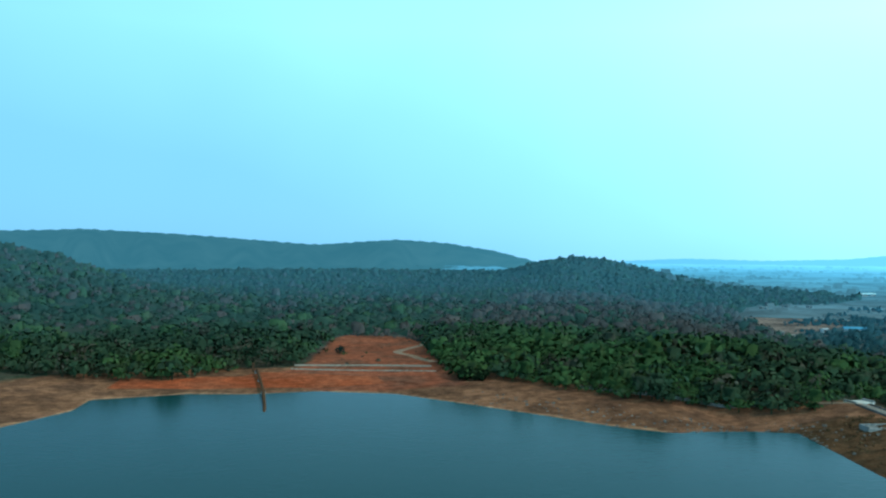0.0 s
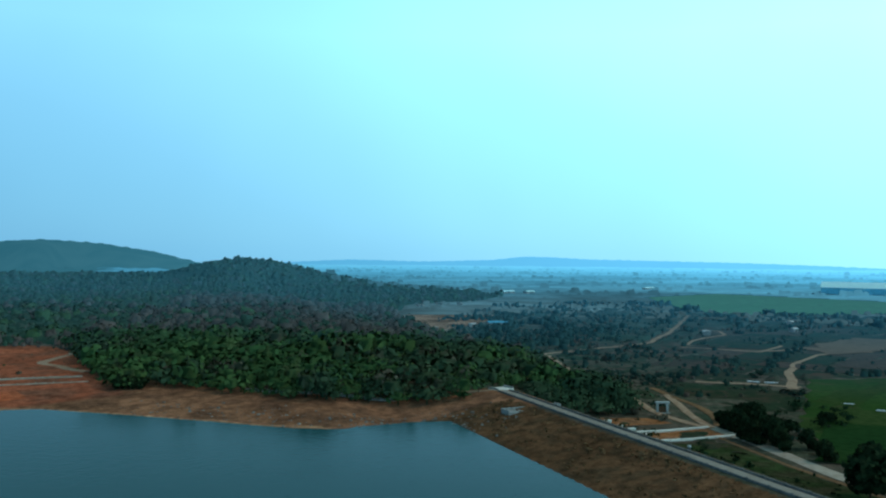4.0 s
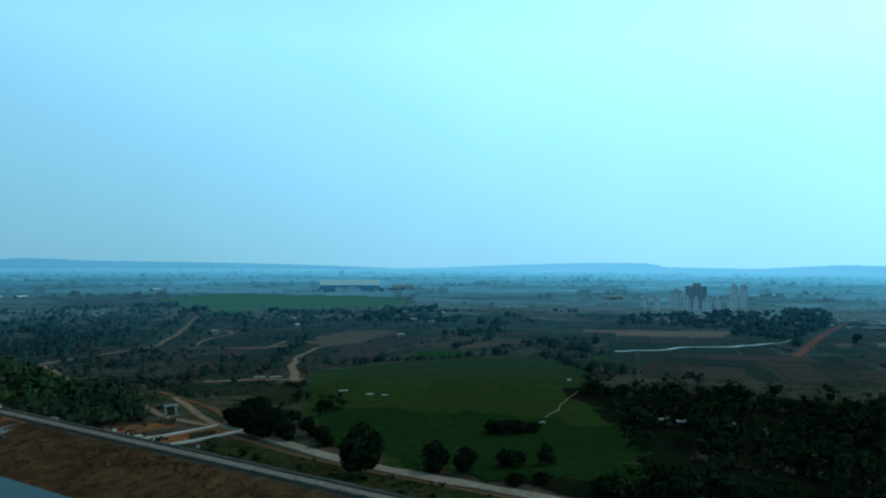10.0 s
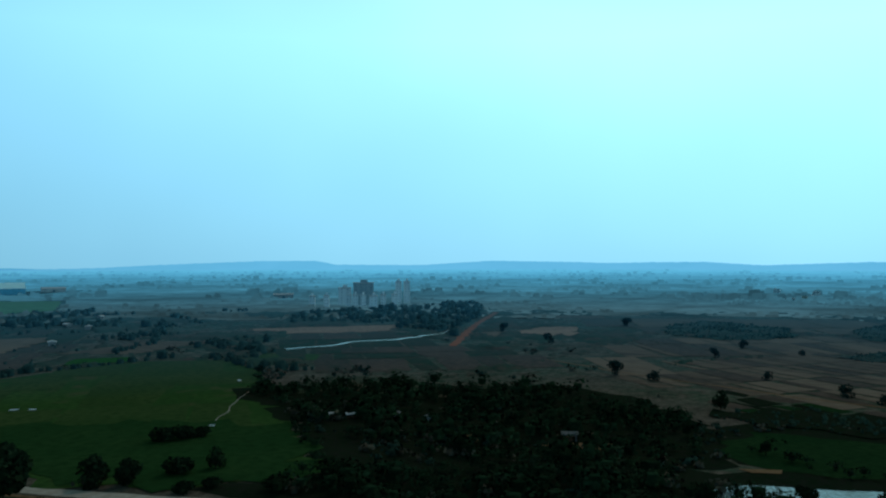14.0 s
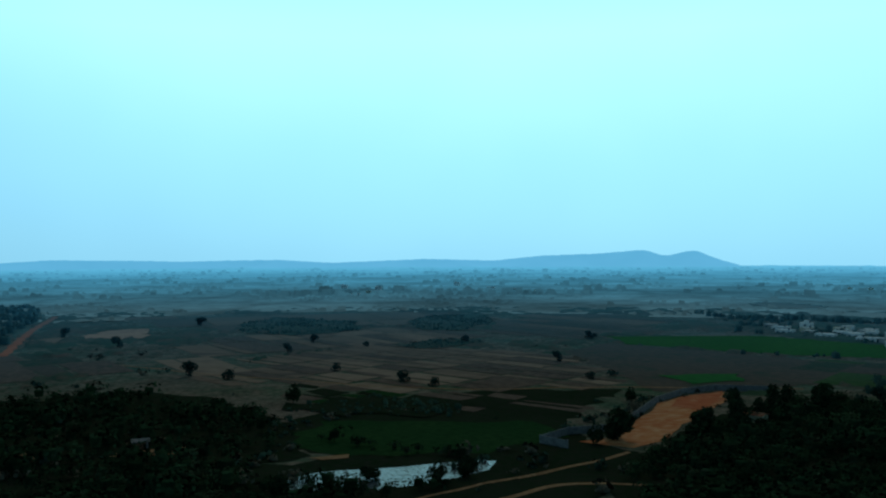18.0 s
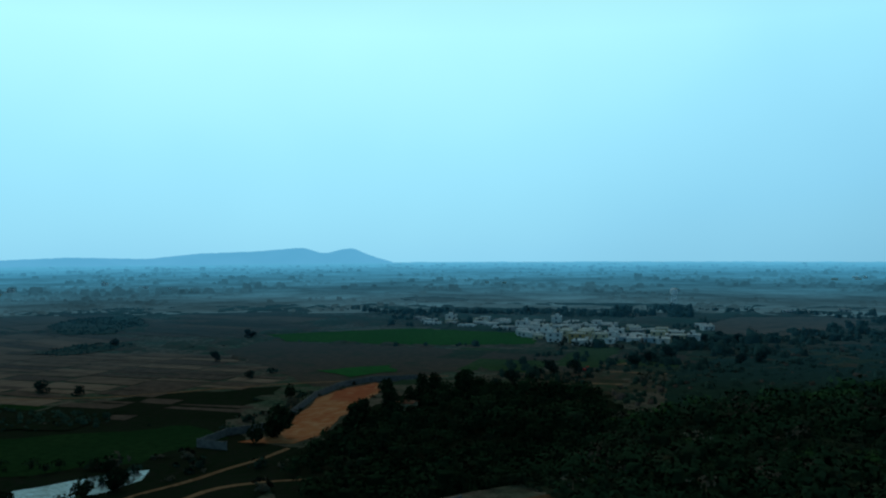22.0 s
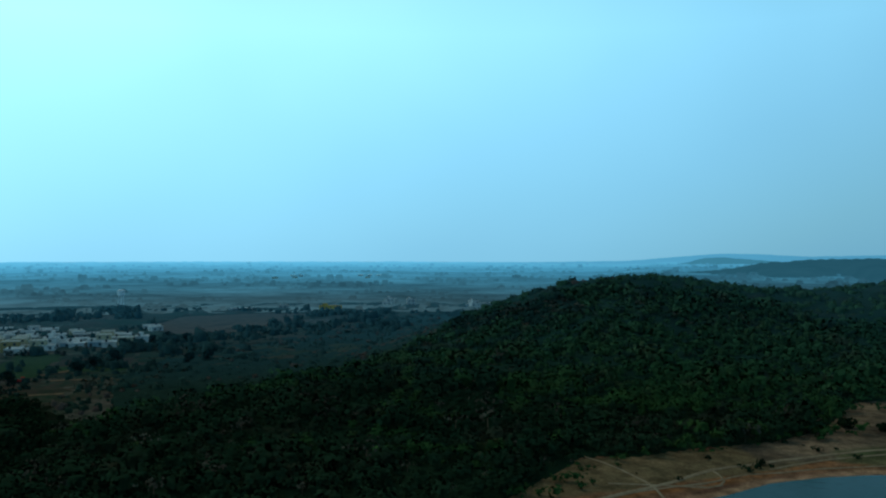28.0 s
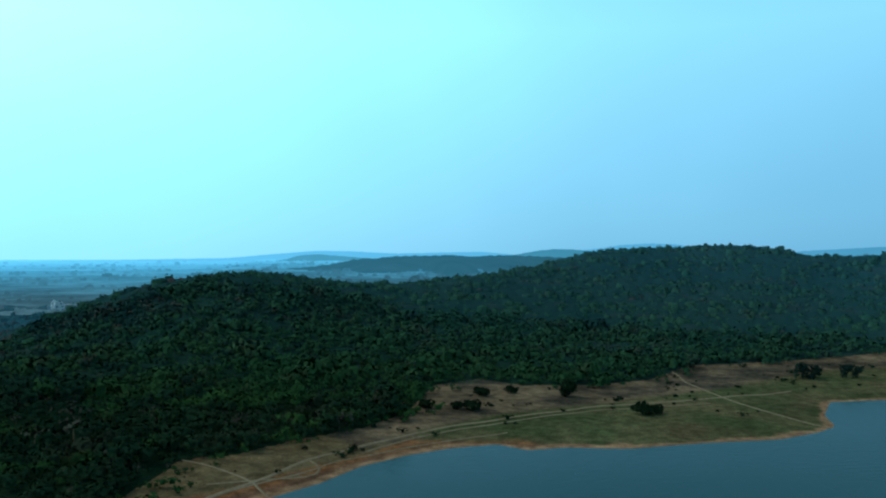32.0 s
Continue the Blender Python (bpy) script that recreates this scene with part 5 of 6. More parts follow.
belt_spots = []
for line in ([(286, -310), (292, -338), (299, -370), (312, -408), (312, -440)], [(312, -515), (325, -585), (300, -640)], [(272, -532), (268, -556), (281, -660)], [(209, -512), (240, -560), (250, -610)],
             [(590, 560), (640, 520), (690, 470)], [(547, 707), (607, 720)], [(554, 613), (569, 559)], [(444, 437), (535, 481), (620, 510), (715, 536)], [(547, 431), (617, 433)], [(362, 425), (414, 439), (456, 448)], [(403, 231), (411, 211)], [(376, 185), (382, 168)], [(395, 164), (414, 125), (435, 101)], [(505, 269), (503, 238)], [(476, -507), (520, -560), (506, -620), (440, -535)], [(755, 415), (768, 398)], [(581, 389), (588, 365)], [(270, -291), (296, -340), (300, -375), (279, -366), (245, -310)], [(286, -378), (275, -402), (320, -470), (350, -465)], [(327, -288), (334, -315), (336, -345), (319, -359)], [(535, 422), (559, 419), (566, 403)], [(505, 346), (515, 335), (532, 330)], [(481, 273), (455, 248), (444, 233), (427, 205)], [(499, 665), (526, 659)], [(538, 782), (563, 755)], [(210, 448), (229, 436)], [(560, 130), (600, 160), (640, 200)], [(480, 440), (540, 470), (600, 450)], [(690, 60), (700, -20), (690, -90)], [(560, -470), (600, -430), (640, -380)]):
    for (x0, y0), (x1, y1) in zip(line, line[1:]):
        for i in range(max(2, int(math.hypot(x1 - x0, y1 - y0) / 1.6))):
            u = rng.rand()
            belt_spots.append((x0 + (x1 - x0) * u + rng.randn() * 5, y0 + (y1 - y0) * u + rng.randn() * 5))
farm = spread(rng, [(207, 490), (258, 552), (294, 584), (350, 622), (309, 513), (238, 416), (208, 415), (197, 430)], 5.0)
farm = farm[wave(farm[:, 0], farm[:, 1], 45, 33) + 0.5 * rng.randn(len(farm)) > -0.1]
copse = np.concatenate([spread(rng, poly, 4.6) for poly in ([(629, 292), (740, 330), (820, 300), (900, 240), (980, 221), (822, 167), (676, 152), (600, 150), (592, 168), (660, 200)],
                                                               [(292, -404), (316, -404), (318, -424), (286, -428)], [(253, -492), (226, -494), (214, -528), (218, -556), (292, -552), (318, -540), (300, -515)])])
copse = copse[wave(copse[:, 0], copse[:, 1], 40, 36) + 0.6 * rng.randn(len(copse)) > 0.2]
belt_spots = np.concatenate([np.array(belt_spots), farm, copse])
planted("woods_belt", belt_spots[free(belt_spots[:, 0], belt_spots[:, 1])], MIDCLUMP, M_LEAF_BELT, "dense dark green tree belts between the fields", rng, (0.4, 1.5))
far_rng = np.random.RandomState(77)
n = 17000
fa, fr = np.radians(far_rng.uniform(10, 192, n)), np.exp(far_rng.uniform(math.log(740), math.log(3300), n))
fx, fy = fr * np.sin(fa), fr * np.cos(fa)
k = 0.7 * wave(fx, fy, 420, 71) + 0.7 * wave(fx, fy, 140, 72) + 0.18 * far_rng.randn(n)
s = np.stack([fx, fy], 1)[k > 0.25]
s = s[free(s[:, 0], s[:, 1])]
far_protos = [low_dome(far_rng, 2.6 + 0.7 * i, 3.2 + 0.6 * i) for i in range(5)]
line = np.array([(1084, -36), (1106, -109), (1041, -173), (1057, -264), (1046, -399)], float)
u = far_rng.rand(420) * 4
i_ = u.astype(int)
s = np.concatenate([s, line[i_] + (line[i_ + 1] - line[i_]) * (u - i_)[:, None] + far_rng.randn(420, 2) * np.array([55, 22])])
a_, s = split(s, np.hypot(s[:, 0], s[:, 1]) < 1100)
# far trees glow with the plain's painted haze colours, a little darker
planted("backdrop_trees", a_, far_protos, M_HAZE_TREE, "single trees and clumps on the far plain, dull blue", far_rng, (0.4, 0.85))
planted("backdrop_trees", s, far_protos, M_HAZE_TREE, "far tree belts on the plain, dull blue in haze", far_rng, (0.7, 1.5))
THICKETS = [[(679, 2), (740, -30), (679, -87), (600, -79), (571, -36), (609, 2)], [(663, -126), (721, -154), (740, -206), (638, -192), (584, -151), (592, -122)],
            [(494, -88), (518, -110), (525, -143), (494, -139), (474, -98)], [(314, -12), (318, -41), (333, -45), (293, -76), (278, -68), (289, -37), (300, -13)]]
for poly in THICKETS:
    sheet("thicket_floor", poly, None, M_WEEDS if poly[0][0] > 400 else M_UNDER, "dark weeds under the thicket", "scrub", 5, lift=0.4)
    s = spread(rng, poly, 3.2)
    s = s[wave(s[:, 0], s[:, 1], 30, 35) + 0.4 * rng.randn(len(s)) > -0.5]
    planted("thicket", s, MIDCLUMP, M_THORN, "dark low thicket on the fallow land", rng, (0.2, 0.5))
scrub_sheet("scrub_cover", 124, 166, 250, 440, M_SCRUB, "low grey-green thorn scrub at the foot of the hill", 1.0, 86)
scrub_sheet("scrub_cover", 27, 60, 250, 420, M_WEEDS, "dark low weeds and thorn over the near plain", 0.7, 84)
# cover added to carry the painted haze tint over the mid plain
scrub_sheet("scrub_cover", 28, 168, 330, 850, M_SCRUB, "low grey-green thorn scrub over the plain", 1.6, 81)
s = spread(rng, [(97, -60), (97, 215), (104, 235), (117, 235), (117, -60)], 1.5)
s = s[(wave(s[:, 0], s[:, 1], 18, 61) + 0.8 * rng.randn(len(s)) > 0.3)]
planted("scrub", s, BUSH, M_TUFT, "dry grass tufts and low bushes on the dam slope", rng, (0.12, 0.38))
s = spread(rng, [(128, -60), (128, 240), (166, 240), (166, -60)], 3.0)
s = s[(wave(s[:, 0], s[:, 1], 20, 62) + 0.8 * rng.randn(len(s)) > 0.5)]
planted("scrub", s, BUSH, M_LEAF_DARK, "green tufts and low bushes between dam and road", rng, (0.25, 0.7))
s = spread(rng, [(2, -186), (-20, -214), (-60, -224), (-125, -230), (-150, -268), (-235, -272), (-228, -330), (-140, -314), (-85, -274), (-50, -284), (-20, -236), (20, -192), (42, -172)], 3.2)
s = s[(wave(s[:, 0], s[:, 1], 26, 63) + 0.8 * rng.randn(len(s)) > 1.35)]
planted("scrub", s, BUSH, M_LEAF_DARK, "low bushes scattered over the shore meadow", rng, (0.3, 0.9))
# bushes straggling out of the forest's edge
s = spread(rng, [(60, -150), (30, -165), (0, -200), (-30, -236), (-60, -260), (-130, -290), (-228, -318), (-228, -345), (-110, -300), (-40, -300), (0, -240), (60, -170)], 2.4)
d = border(FOREST_S, s[:, 0], s[:, 1])
s = s[(d < 9) & ~inside(FOREST_S, s[:, 0], s[:, 1]) & (wave(s[:, 0], s[:, 1], 16, 67) + 0.5 * rng.randn(len(s)) > 0.25 + 0.08 * d)]
planted("scrub", s, SMALL_NEAR, M_HILL_FRESH, "bushes straggling out of the forest onto the shore", rng, (0.25, 0.75))
s = spread(rng, CLEARING, 3.4)
s = s[(wave(s[:, 0], s[:, 1], 22, 64) + 0.8 * rng.randn(len(s)) > 0.95) & (s[:, 1] > 338) & free(s[:, 0], s[:, 1])]
a_, b_ = split(s, rng.rand(len(s)) < 0.4)
a_, b_ = a_[::5], b_[::4]
planted("scrub", a_, BUSH, M_LEAF_GREEN, "low green bushes in the red clearing", rng, (0.4, 0.9))
planted("scrub", b_, BUSH, M_LEAF_DRY, "dry brown bushes in the red clearing", rng, (0.4, 1.0))


s = spread(rng, [(-60, 418), (-46, 428), (-28, 430), (-8, 414), (0, 440), (-26, 466), (-58, 452)], 2.6)
s = s[rng.rand(len(s)) < 0.55]
a_, b_ = split(s, rng.rand(len(s)) < 0.65)
planted("dry_woods", a_, MIDCLUMP, M_WOOD_DRY, "dry brown scrub along the edge of the clearing", rng, (0.2, 0.7))
planted("scrub", b_, MIDCLUMP, M_WOOD_DARK, "green bushes along the edge of the clearing", rng, (0.25, 0.8))


# ---- things ----
def part(name, bm, mat, parent, label=""):
    me = bpy.data.meshes.new(name)
    bm.to_mesh(me)
    bm.free()
    me.materials.append(mat)
    ob = new(name, me)
    ob.parent = parent
    return tagged(ob, label) if label else ob


def again(ob, m, parent=None):
    """The same part once more, on the same mesh."""
    o = new(ob.name.split(".")[0], ob.data)
    o.parent = parent or ob.parent
    o.matrix_basis = m
    return o


def thing(name, x, y, label, category, group="", turn=0.0, z=None, kind=""):
    e = new(name)
    e.empty_display_size = 1
    e.matrix_basis = pose(x, y, float(height(x, y)) if z is None else z, 0, 0, turn)
    return tagged(e, label, category, group, kind)


def box(bm, x0, y0, z0, x1, y1, z1, bevel=0.0, taper=0.0):
    r = bmesh.ops.create_cube(bm, size=1)
    vs = r["verts"]
    for v in vs:
        k = 1 - taper if v.co.z > 0 else 1
        v.co = Vector(((x0 + x1) / 2 + v.co.x * (x1 - x0) * k, (y0 + y1) / 2 + v.co.y * (y1 - y0) * k, (z0 + z1) / 2 + v.co.z * (z1 - z0)))
    if bevel:
        es = list({e for v in vs for e in v.link_edges})
        bmesh.ops.bevel(bm, geom=es, offset=bevel, segments=1, affect="EDGES")
    return bm


def boxed(*a, **k):
    return box(bmesh.new(), *a, **k)


def tube(bm, p, q, r0, r1, n=8):
    p, q = Vector(p), Vector(q)
    res = bmesh.ops.create_cone(bm, cap_ends=True, segments=n, radius1=r0, radius2=r1, depth=(q - p).length)
    rot = (q - p).to_track_quat("Z", "Y").to_matrix().to_4x4()
    bmesh.ops.transform(bm, matrix=Matrix.Translation((p + q) / 2) @ rot, verts=res["verts"])
    return bm


def painted(name, c, rough=0.7):
    d = tuple(v * 0.78 for v in c)
    e = tuple(v * 0.6 for v in c)
    return material(name, [c, d, c, e], (0.12, 1.1), rough=rough, bump=0.05, haze_mix=0.3)


M_WHITE = painted("white_paint", (0.84, 0.83, 0.8))
M_PALECONC = painted("pale_concrete", (0.76, 0.72, 0.65))
M_GATE = painted("whitewashed_concrete", (0.48, 0.47, 0.45))
# white paint with a blue tinge of distance haze put into it
M_HAZYWHITE = material("blue_white_paint", [(0.84, 0.9, 0.92), (0.76, 0.84, 0.88)], (0.12, 1.1), rough=0.7, haze_mix=0.0)
M_CREAM = painted("cream_paint", (0.68, 0.58, 0.38))
M_PALEBLUE = painted("pale_blue_paint", (0.42, 0.58, 0.66))
M_YELLOW = painted("yellow_paint", (0.75, 0.50, 0.08))
M_OCHRE = painted("ochre_paint", (0.55, 0.38, 0.16))
M_GREYWALL = painted("grey_plaster", (0.42, 0.41, 0.40))
M_ROOF = material("flat_roof_concrete", [(0.6, 0.624, 0.624), (0.384, 0.408, 0.42), (0.744, 0.768, 0.768)], (0.15, 0.9), bump=0.1, haze_mix=0.3)
M_TILE = material("clay_tile_roof", [(0.30, 0.12, 0.07), (0.22, 0.09, 0.06), (0.36, 0.17, 0.1)], (0.2, 2.0), bump=0.3)
M_SKYWALL = painted("blue_sheet_wall", (0.22, 0.7, 0.92), 0.45)
M_SKYROOF = material("sky_blue_sheet", [(0.6, 0.93, 0.97), (0.52, 0.86, 0.94)], (0.12, 1.1), rough=0.6, haze_mix=0.0)
M_BLUEROOF = painted("light_blue_sheet", (0.12, 0.45, 0.66), 0.4)
M_PALEROOF = painted("pale_sheet_roof", (0.66, 0.68, 0.70), 0.5)
M_PANE = material("dark_glass", [(0.03, 0.04, 0.045), (0.05, 0.06, 0.065)], (0.3, 1), rough=0.15, spec=0.5)
# grey of the far block, blued by painted haze
M_BROWNTOWER = painted("unfinished_grey_block", (0.46, 0.56, 0.6))
M_TANK = material("black_plastic_tank", [(0.03, 0.03, 0.032), (0.045, 0.045, 0.05)], (0.5, 2), rough=0.5)
M_PLASTIC = painted("white_plastic_sheet", (0.78, 0.80, 0.82), 0.35)
M_RUST = material("rusted_steel", [(0.12, 0.06, 0.035), (0.08, 0.045, 0.03), (0.18, 0.09, 0.05)], (0.6, 3), rough=0.8, bump=0.2)
M_ROCK = material("shore_rock", [(0.195, 0.165, 0.1425), (0.1275, 0.105, 0.09), (0.255, 0.225, 0.195)], (0.3, 2.0), island=0.3, bump=0.3)

M_WALLTAN = material("dusty_concrete", [(0.39, 0.315, 0.2475), (0.3, 0.2362, 0.1815), (0.48, 0.4095, 0.33)], (0.12, 1.0), bump=0.15)

# -- the dam --
for side, x in (("lake", 119.9), ("valley", 124.1)):
    wall = thing("parapet_wall", x, -92, "low weathered concrete parapet along the dam crest", "parapet", "dam parapets", z=CREST_Z)
    seg = 6.0
    first = part("panel", boxed(-0.18, 0.03, -0.3, 0.18, seg - 0.35, 0.5, 0.04), M_WALLGREY, wall)
    cap = part("post", boxed(-0.25, -0.25, -0.3, 0.25, 0.25, 0.65, 0.04), M_WALLGREY, wall)
    for k in range(1, 57):
        again(first, pose(0, k * seg, 0))
        again(cap, pose(0, k * seg - 0.16, 0))
    first.matrix_basis = pose(0, 0, 0)

deck = thing("intake_platform", 116.5, 222, "grey concrete intake platform on the dam slope", "platform", turn=4, z=8.95)
part("slab", boxed(-8, -2.2, -0.5, 6, 2.2, 0.35, 0.06), M_CONC, deck)
for x in (-7.2, -4.0, -0.8, 2.2, 5.2):
    part("pier", boxed(x - 0.4, -2.0, -3.0, x + 0.4, 2.0, -0.45, 0.04), M_CONC, deck)
part("side_wall", boxed(-8, 1.9, 0.36, 6, 2.2, 0.85, 0.03), M_CONC, deck)
part("side_wall", boxed(-8, -2.2, 0.36, -7.7, 1.85, 0.85, 0.03), M_CONC, deck)
for k in range(6):
    part("step", boxed(6.02 + k * 0.7, -1.4, -0.4, 6.7 + k * 0.7, 1.4, 0.3 + 0.22 * k, 0.02), M_CONC, deck)

for y0, x0, x1 in ((220, 139, 176), (207.5, 139, 182)):
    chan = thing("channel_wall", x0, y0, "pale concrete outlet channel wall below the dam", "channel wall", "outlet channel", z=0)
    zs = [float(height(x0 + k * 4.0, y0)) for k in range(int((x1 - x0) / 4) + 1)]
    for k, zz in enumerate(zs):
        part("block", boxed(k * 4.0 + 0.02, -0.6, zz - 0.5, k * 4.0 + 3.96, 0.6, zz + 0.5, 0.05), M_PALECONC, chan)
gate = thing("sluice_gate", 180.5, 246, "white concrete sluice gate frame beside the road", "sluice gate", turn=-20)
for x in (-1.7, 1.7):
    part("pillar", boxed(x - 0.32, -0.45, -0.5, x + 0.32, 0.45, 3.3, 0.05), M_GATE, gate)
part("lintel", boxed(-2.4, -0.7, 3.32, 2.4, 0.7, 3.85, 0.05), M_GATE, gate)
leaf = part("gate_leaf", boxed(-1.34, -0.12, -0.4, 1.34, 0.12, 2.2, 0.02), M_RUST, gate, "rusty steel gate leaf")
for zz in (0.2, 0.9, 1.6):
    part("rib", boxed(-1.15, -0.2, zz, 1.15, -0.125, zz + 0.12), M_RUST, leaf)
part("sill", boxed(-2.6, -1.2, -0.5, 2.6, 1.2, 0.18, 0.04), M_CONC, gate)
part("spindle", tube(bmesh.new(), (0, 0, 2.2), (0, 0, 3.3), 0.09, 0.09, 6), M_RUST, gate)


pad = thing("culvert_slab", 123, 254, "pale broken concrete slab where the crest road ends", "slab", turn=15, z=9.9)
part("slab", boxed(-3.5, -2.4, -0.6, 3.5, 2.4, 0.25, 0.05), M_PALECONC, pad)
for x in (-3.2, 3.2):
    part("kerb", boxed(x - 0.25, -2.4, 0.26, x + 0.25, 2.4, 0.75, 0.04), M_CONC, pad)


stone = thing("marker_post", 125.2, 160.5, "short weathered post with a pale cap on the crest", "post", z=CREST_Z)
part("shaft", boxed(-0.22, -0.22, -0.4, 0.22, 0.22, 0.85, 0.03, 0.1), M_WALLGREY, stone)
part("cap", boxed(-0.32, -0.32, 0.86, 0.32, 0.32, 1.35, 0.06), M_GATE, stone)


# -- walls --
def wall_line(name, line, tall, thick, mat, label, category, seg=5.0, posts=True, z_add=0.0):
    """A wall of panels and posts along a line over the ground."""
    w = thing(name, line[0][0], line[0][1], label, category, z=0)
    for (x0, y0), (x1, y1) in zip(line, line[1:]):
        length = math.hypot(x1 - x0, y1 - y0)
        n = max(1, round(length / seg))
        d = length / n
        turn = math.degrees(math.atan2(y1 - y0, x1 - x0))
        pan = pst = None
        for k in range(n):
            x, y = x0 + (x1 - x0) * k / n, y0 + (y1 - y0) * k / n
            zz = float(height(x, y)) + z_add
            m = pose(x - line[0][0], y - line[0][1], zz, 0, 0, turn)
            if pan is None:
                pan = part("panel", boxed(0.2, -thick / 2, -0.8, d - 0.2, thick / 2, tall, 0.03), mat, w)
                pan.matrix_basis = m
                if posts:
                    pst = part("post", boxed(-0.2, -thick * 0.9, -0.8, 0.19, thick * 0.9, tall + 0.15, 0.03), mat, w)
                    pst.matrix_basis = m
            else:
                again(pan, m)
                if posts:
                    again(pst, m)
    return w


wall_line("compound_wall", [(226, -88), (234, -83), (243, -95), (244, -111), (257, -122), (285, -145), (301, -165), (306, -181), (297, -200)], 2.3, 0.3, M_WALLGREY, "grey block wall round the orange earth yard", "wall")
wall_line("shore_wall", [(46, 287), (61, 275), (89, 263), (104, 262)], 0.8, 0.4, M_CONC, "low pale stone wall among the shore trees", "wall", 4.0)
wall_line("weir_wall", [(-57, 334), (-31, 335), (-4, 334)], 0.6, 0.5, M_WALLTAN, "long low concrete weir wall across the red clearing", "weir", 6.0)
wall_line("weir_wall", [(-57, 326), (-30, 324), (-2, 323)], 0.35, 0.6, M_WALLTAN, "long low concrete weir step across the red clearing", "weir", 6.0)
pipe = thing("intake_pipe", -68, 316, "rusty intake pipe running down into the lake", "pipe", z=0)
ends = [(0, 0, 9.6), (4, -14, 8.6), (9, -32, 7.4), (14, -54, 6.2), (15.5, -62, 5.6)]
for p, q in zip(ends, ends[1:]):
    part("pipe_length", tube(bmesh.new(), p, q, 0.55, 0.5, 10), M_RUST, pipe)
    part("support", boxed(p[0] - 0.7, p[1] - 0.35, p[2] - 2.4, p[0] + 0.7, p[1] + 0.35, p[2] - 0.3, 0.04), M_CONC, pipe)
gauge = thing("gauge_post", -70, 319, "rusty steel gauge post at the shore", "post")
part("shaft", boxed(-0.35, -0.35, -0.5, 0.35, 0.35, 3.2, 0.05, 0.15), M_RUST, gauge)
part("cap", boxed(-0.5, -0.5, 3.2, 0.5, 0.5, 3.4, 0.03), M_RUST, gauge)


# -- houses --
def house(w, d, floors, wall_mat, label, tank=False, stair=True, roof_mat=None, balcony=False, group="village houses", name="house", category="house"):
    """A flat-roofed plastered house with parapet, windows and door, standing at the origin."""
    h = floors * 2.65
    e = new(name)
    tagged(e, label, category, group)
    part("wall", boxed(-w / 2, -d / 2, -0.5, w / 2, d / 2, h, 0.03), wall_mat, e)
    part("roof", boxed(-w / 2 - 0.35, -d / 2 - 0.35, h, w / 2 + 0.35, d / 2 + 0.35, h + 0.22, 0.03), roof_mat or M_ROOF, e)
    for x0, y0, x1, y1 in ((-w / 2, -d / 2, w / 2, -d / 2 + 0.2), (-w / 2, d / 2 - 0.2, w / 2, d / 2), (-w / 2, -d / 2 + 0.2, -w / 2 + 0.2, d / 2 - 0.2), (w / 2 - 0.2, -d / 2 + 0.2, w / 2, d / 2 - 0.2)):
        part("parapet", boxed(x0, y0, h + 0.22, x1, y1, h + 0.45), wall_mat, e)
    if stair:
        part("stair_head", boxed(w * 0.12, -d * 0.1, h + 0.22, w * 0.36, d * 0.26, h + 2.2, 0.03), wall_mat, e)
    if tank:
        tk = part("water_tank", tube(bmesh.new(), (-w * 0.25, d * 0.2, h + 0.22), (-w * 0.25, d * 0.2, h + 1.5), 0.6, 0.55, 10), M_TANK, e, "black plastic water tank")
        part("lid", tube(bmesh.new(), (-w * 0.25, d * 0.2, h + 1.5), (-w * 0.25, d * 0.2, h + 1.62), 0.25, 0.22, 8), M_TANK, tk)
    first = None
    for f in range(floors):
        for sgn, half, span in ((1, d / 2, w), (-1, d / 2, w)):
            n = max(2, int(span / 3.4))
            for k in range(n):
                if f == 0 and sgn == -1 and k == 0:
                    continue
                m = pose(-span / 2 + span * (k + 0.5) / n, sgn * half, f * 2.65 + 1.4, 0, 0, 0 if sgn > 0 else 180)
                first = again(first, m) if first else part("window", boxed(-0.65, -0.05, -0.65, 0.65, 0.06, 0.65), M_PANE, e)
                first.matrix_basis = m
        for sgn in (1, -1):
            m = pose(sgn * w / 2, 0, f * 2.65 + 1.4, 0, 0, -90 * sgn)
            again(first, m)
    part("door", boxed(-w / 2 + 0.9, -d / 2 - 0.05, 0.02, -w / 2 + 2.0, -d / 2 + 0.04, 2.1), M_RUST, e)
    if balcony:
        part("balcony", boxed(-w * 0.3, -d / 2 - 1.3, 3.0, w * 0.3, -d / 2 - 0.01, 3.15), wall_mat, e)
        part("railing", boxed(-w * 0.3, -d / 2 - 1.3, 3.15, w * 0.3, -d / 2 - 1.2, 4.0), wall_mat, e)
    return e


VILLAGE = [(560, -360), (520, -350), (470, -362), (430, -360), (382, -340), (355, -348), (340, -379), (315, -405), (345, -430), (400, -440), (450, -450), (485, -430), (550, -400)]
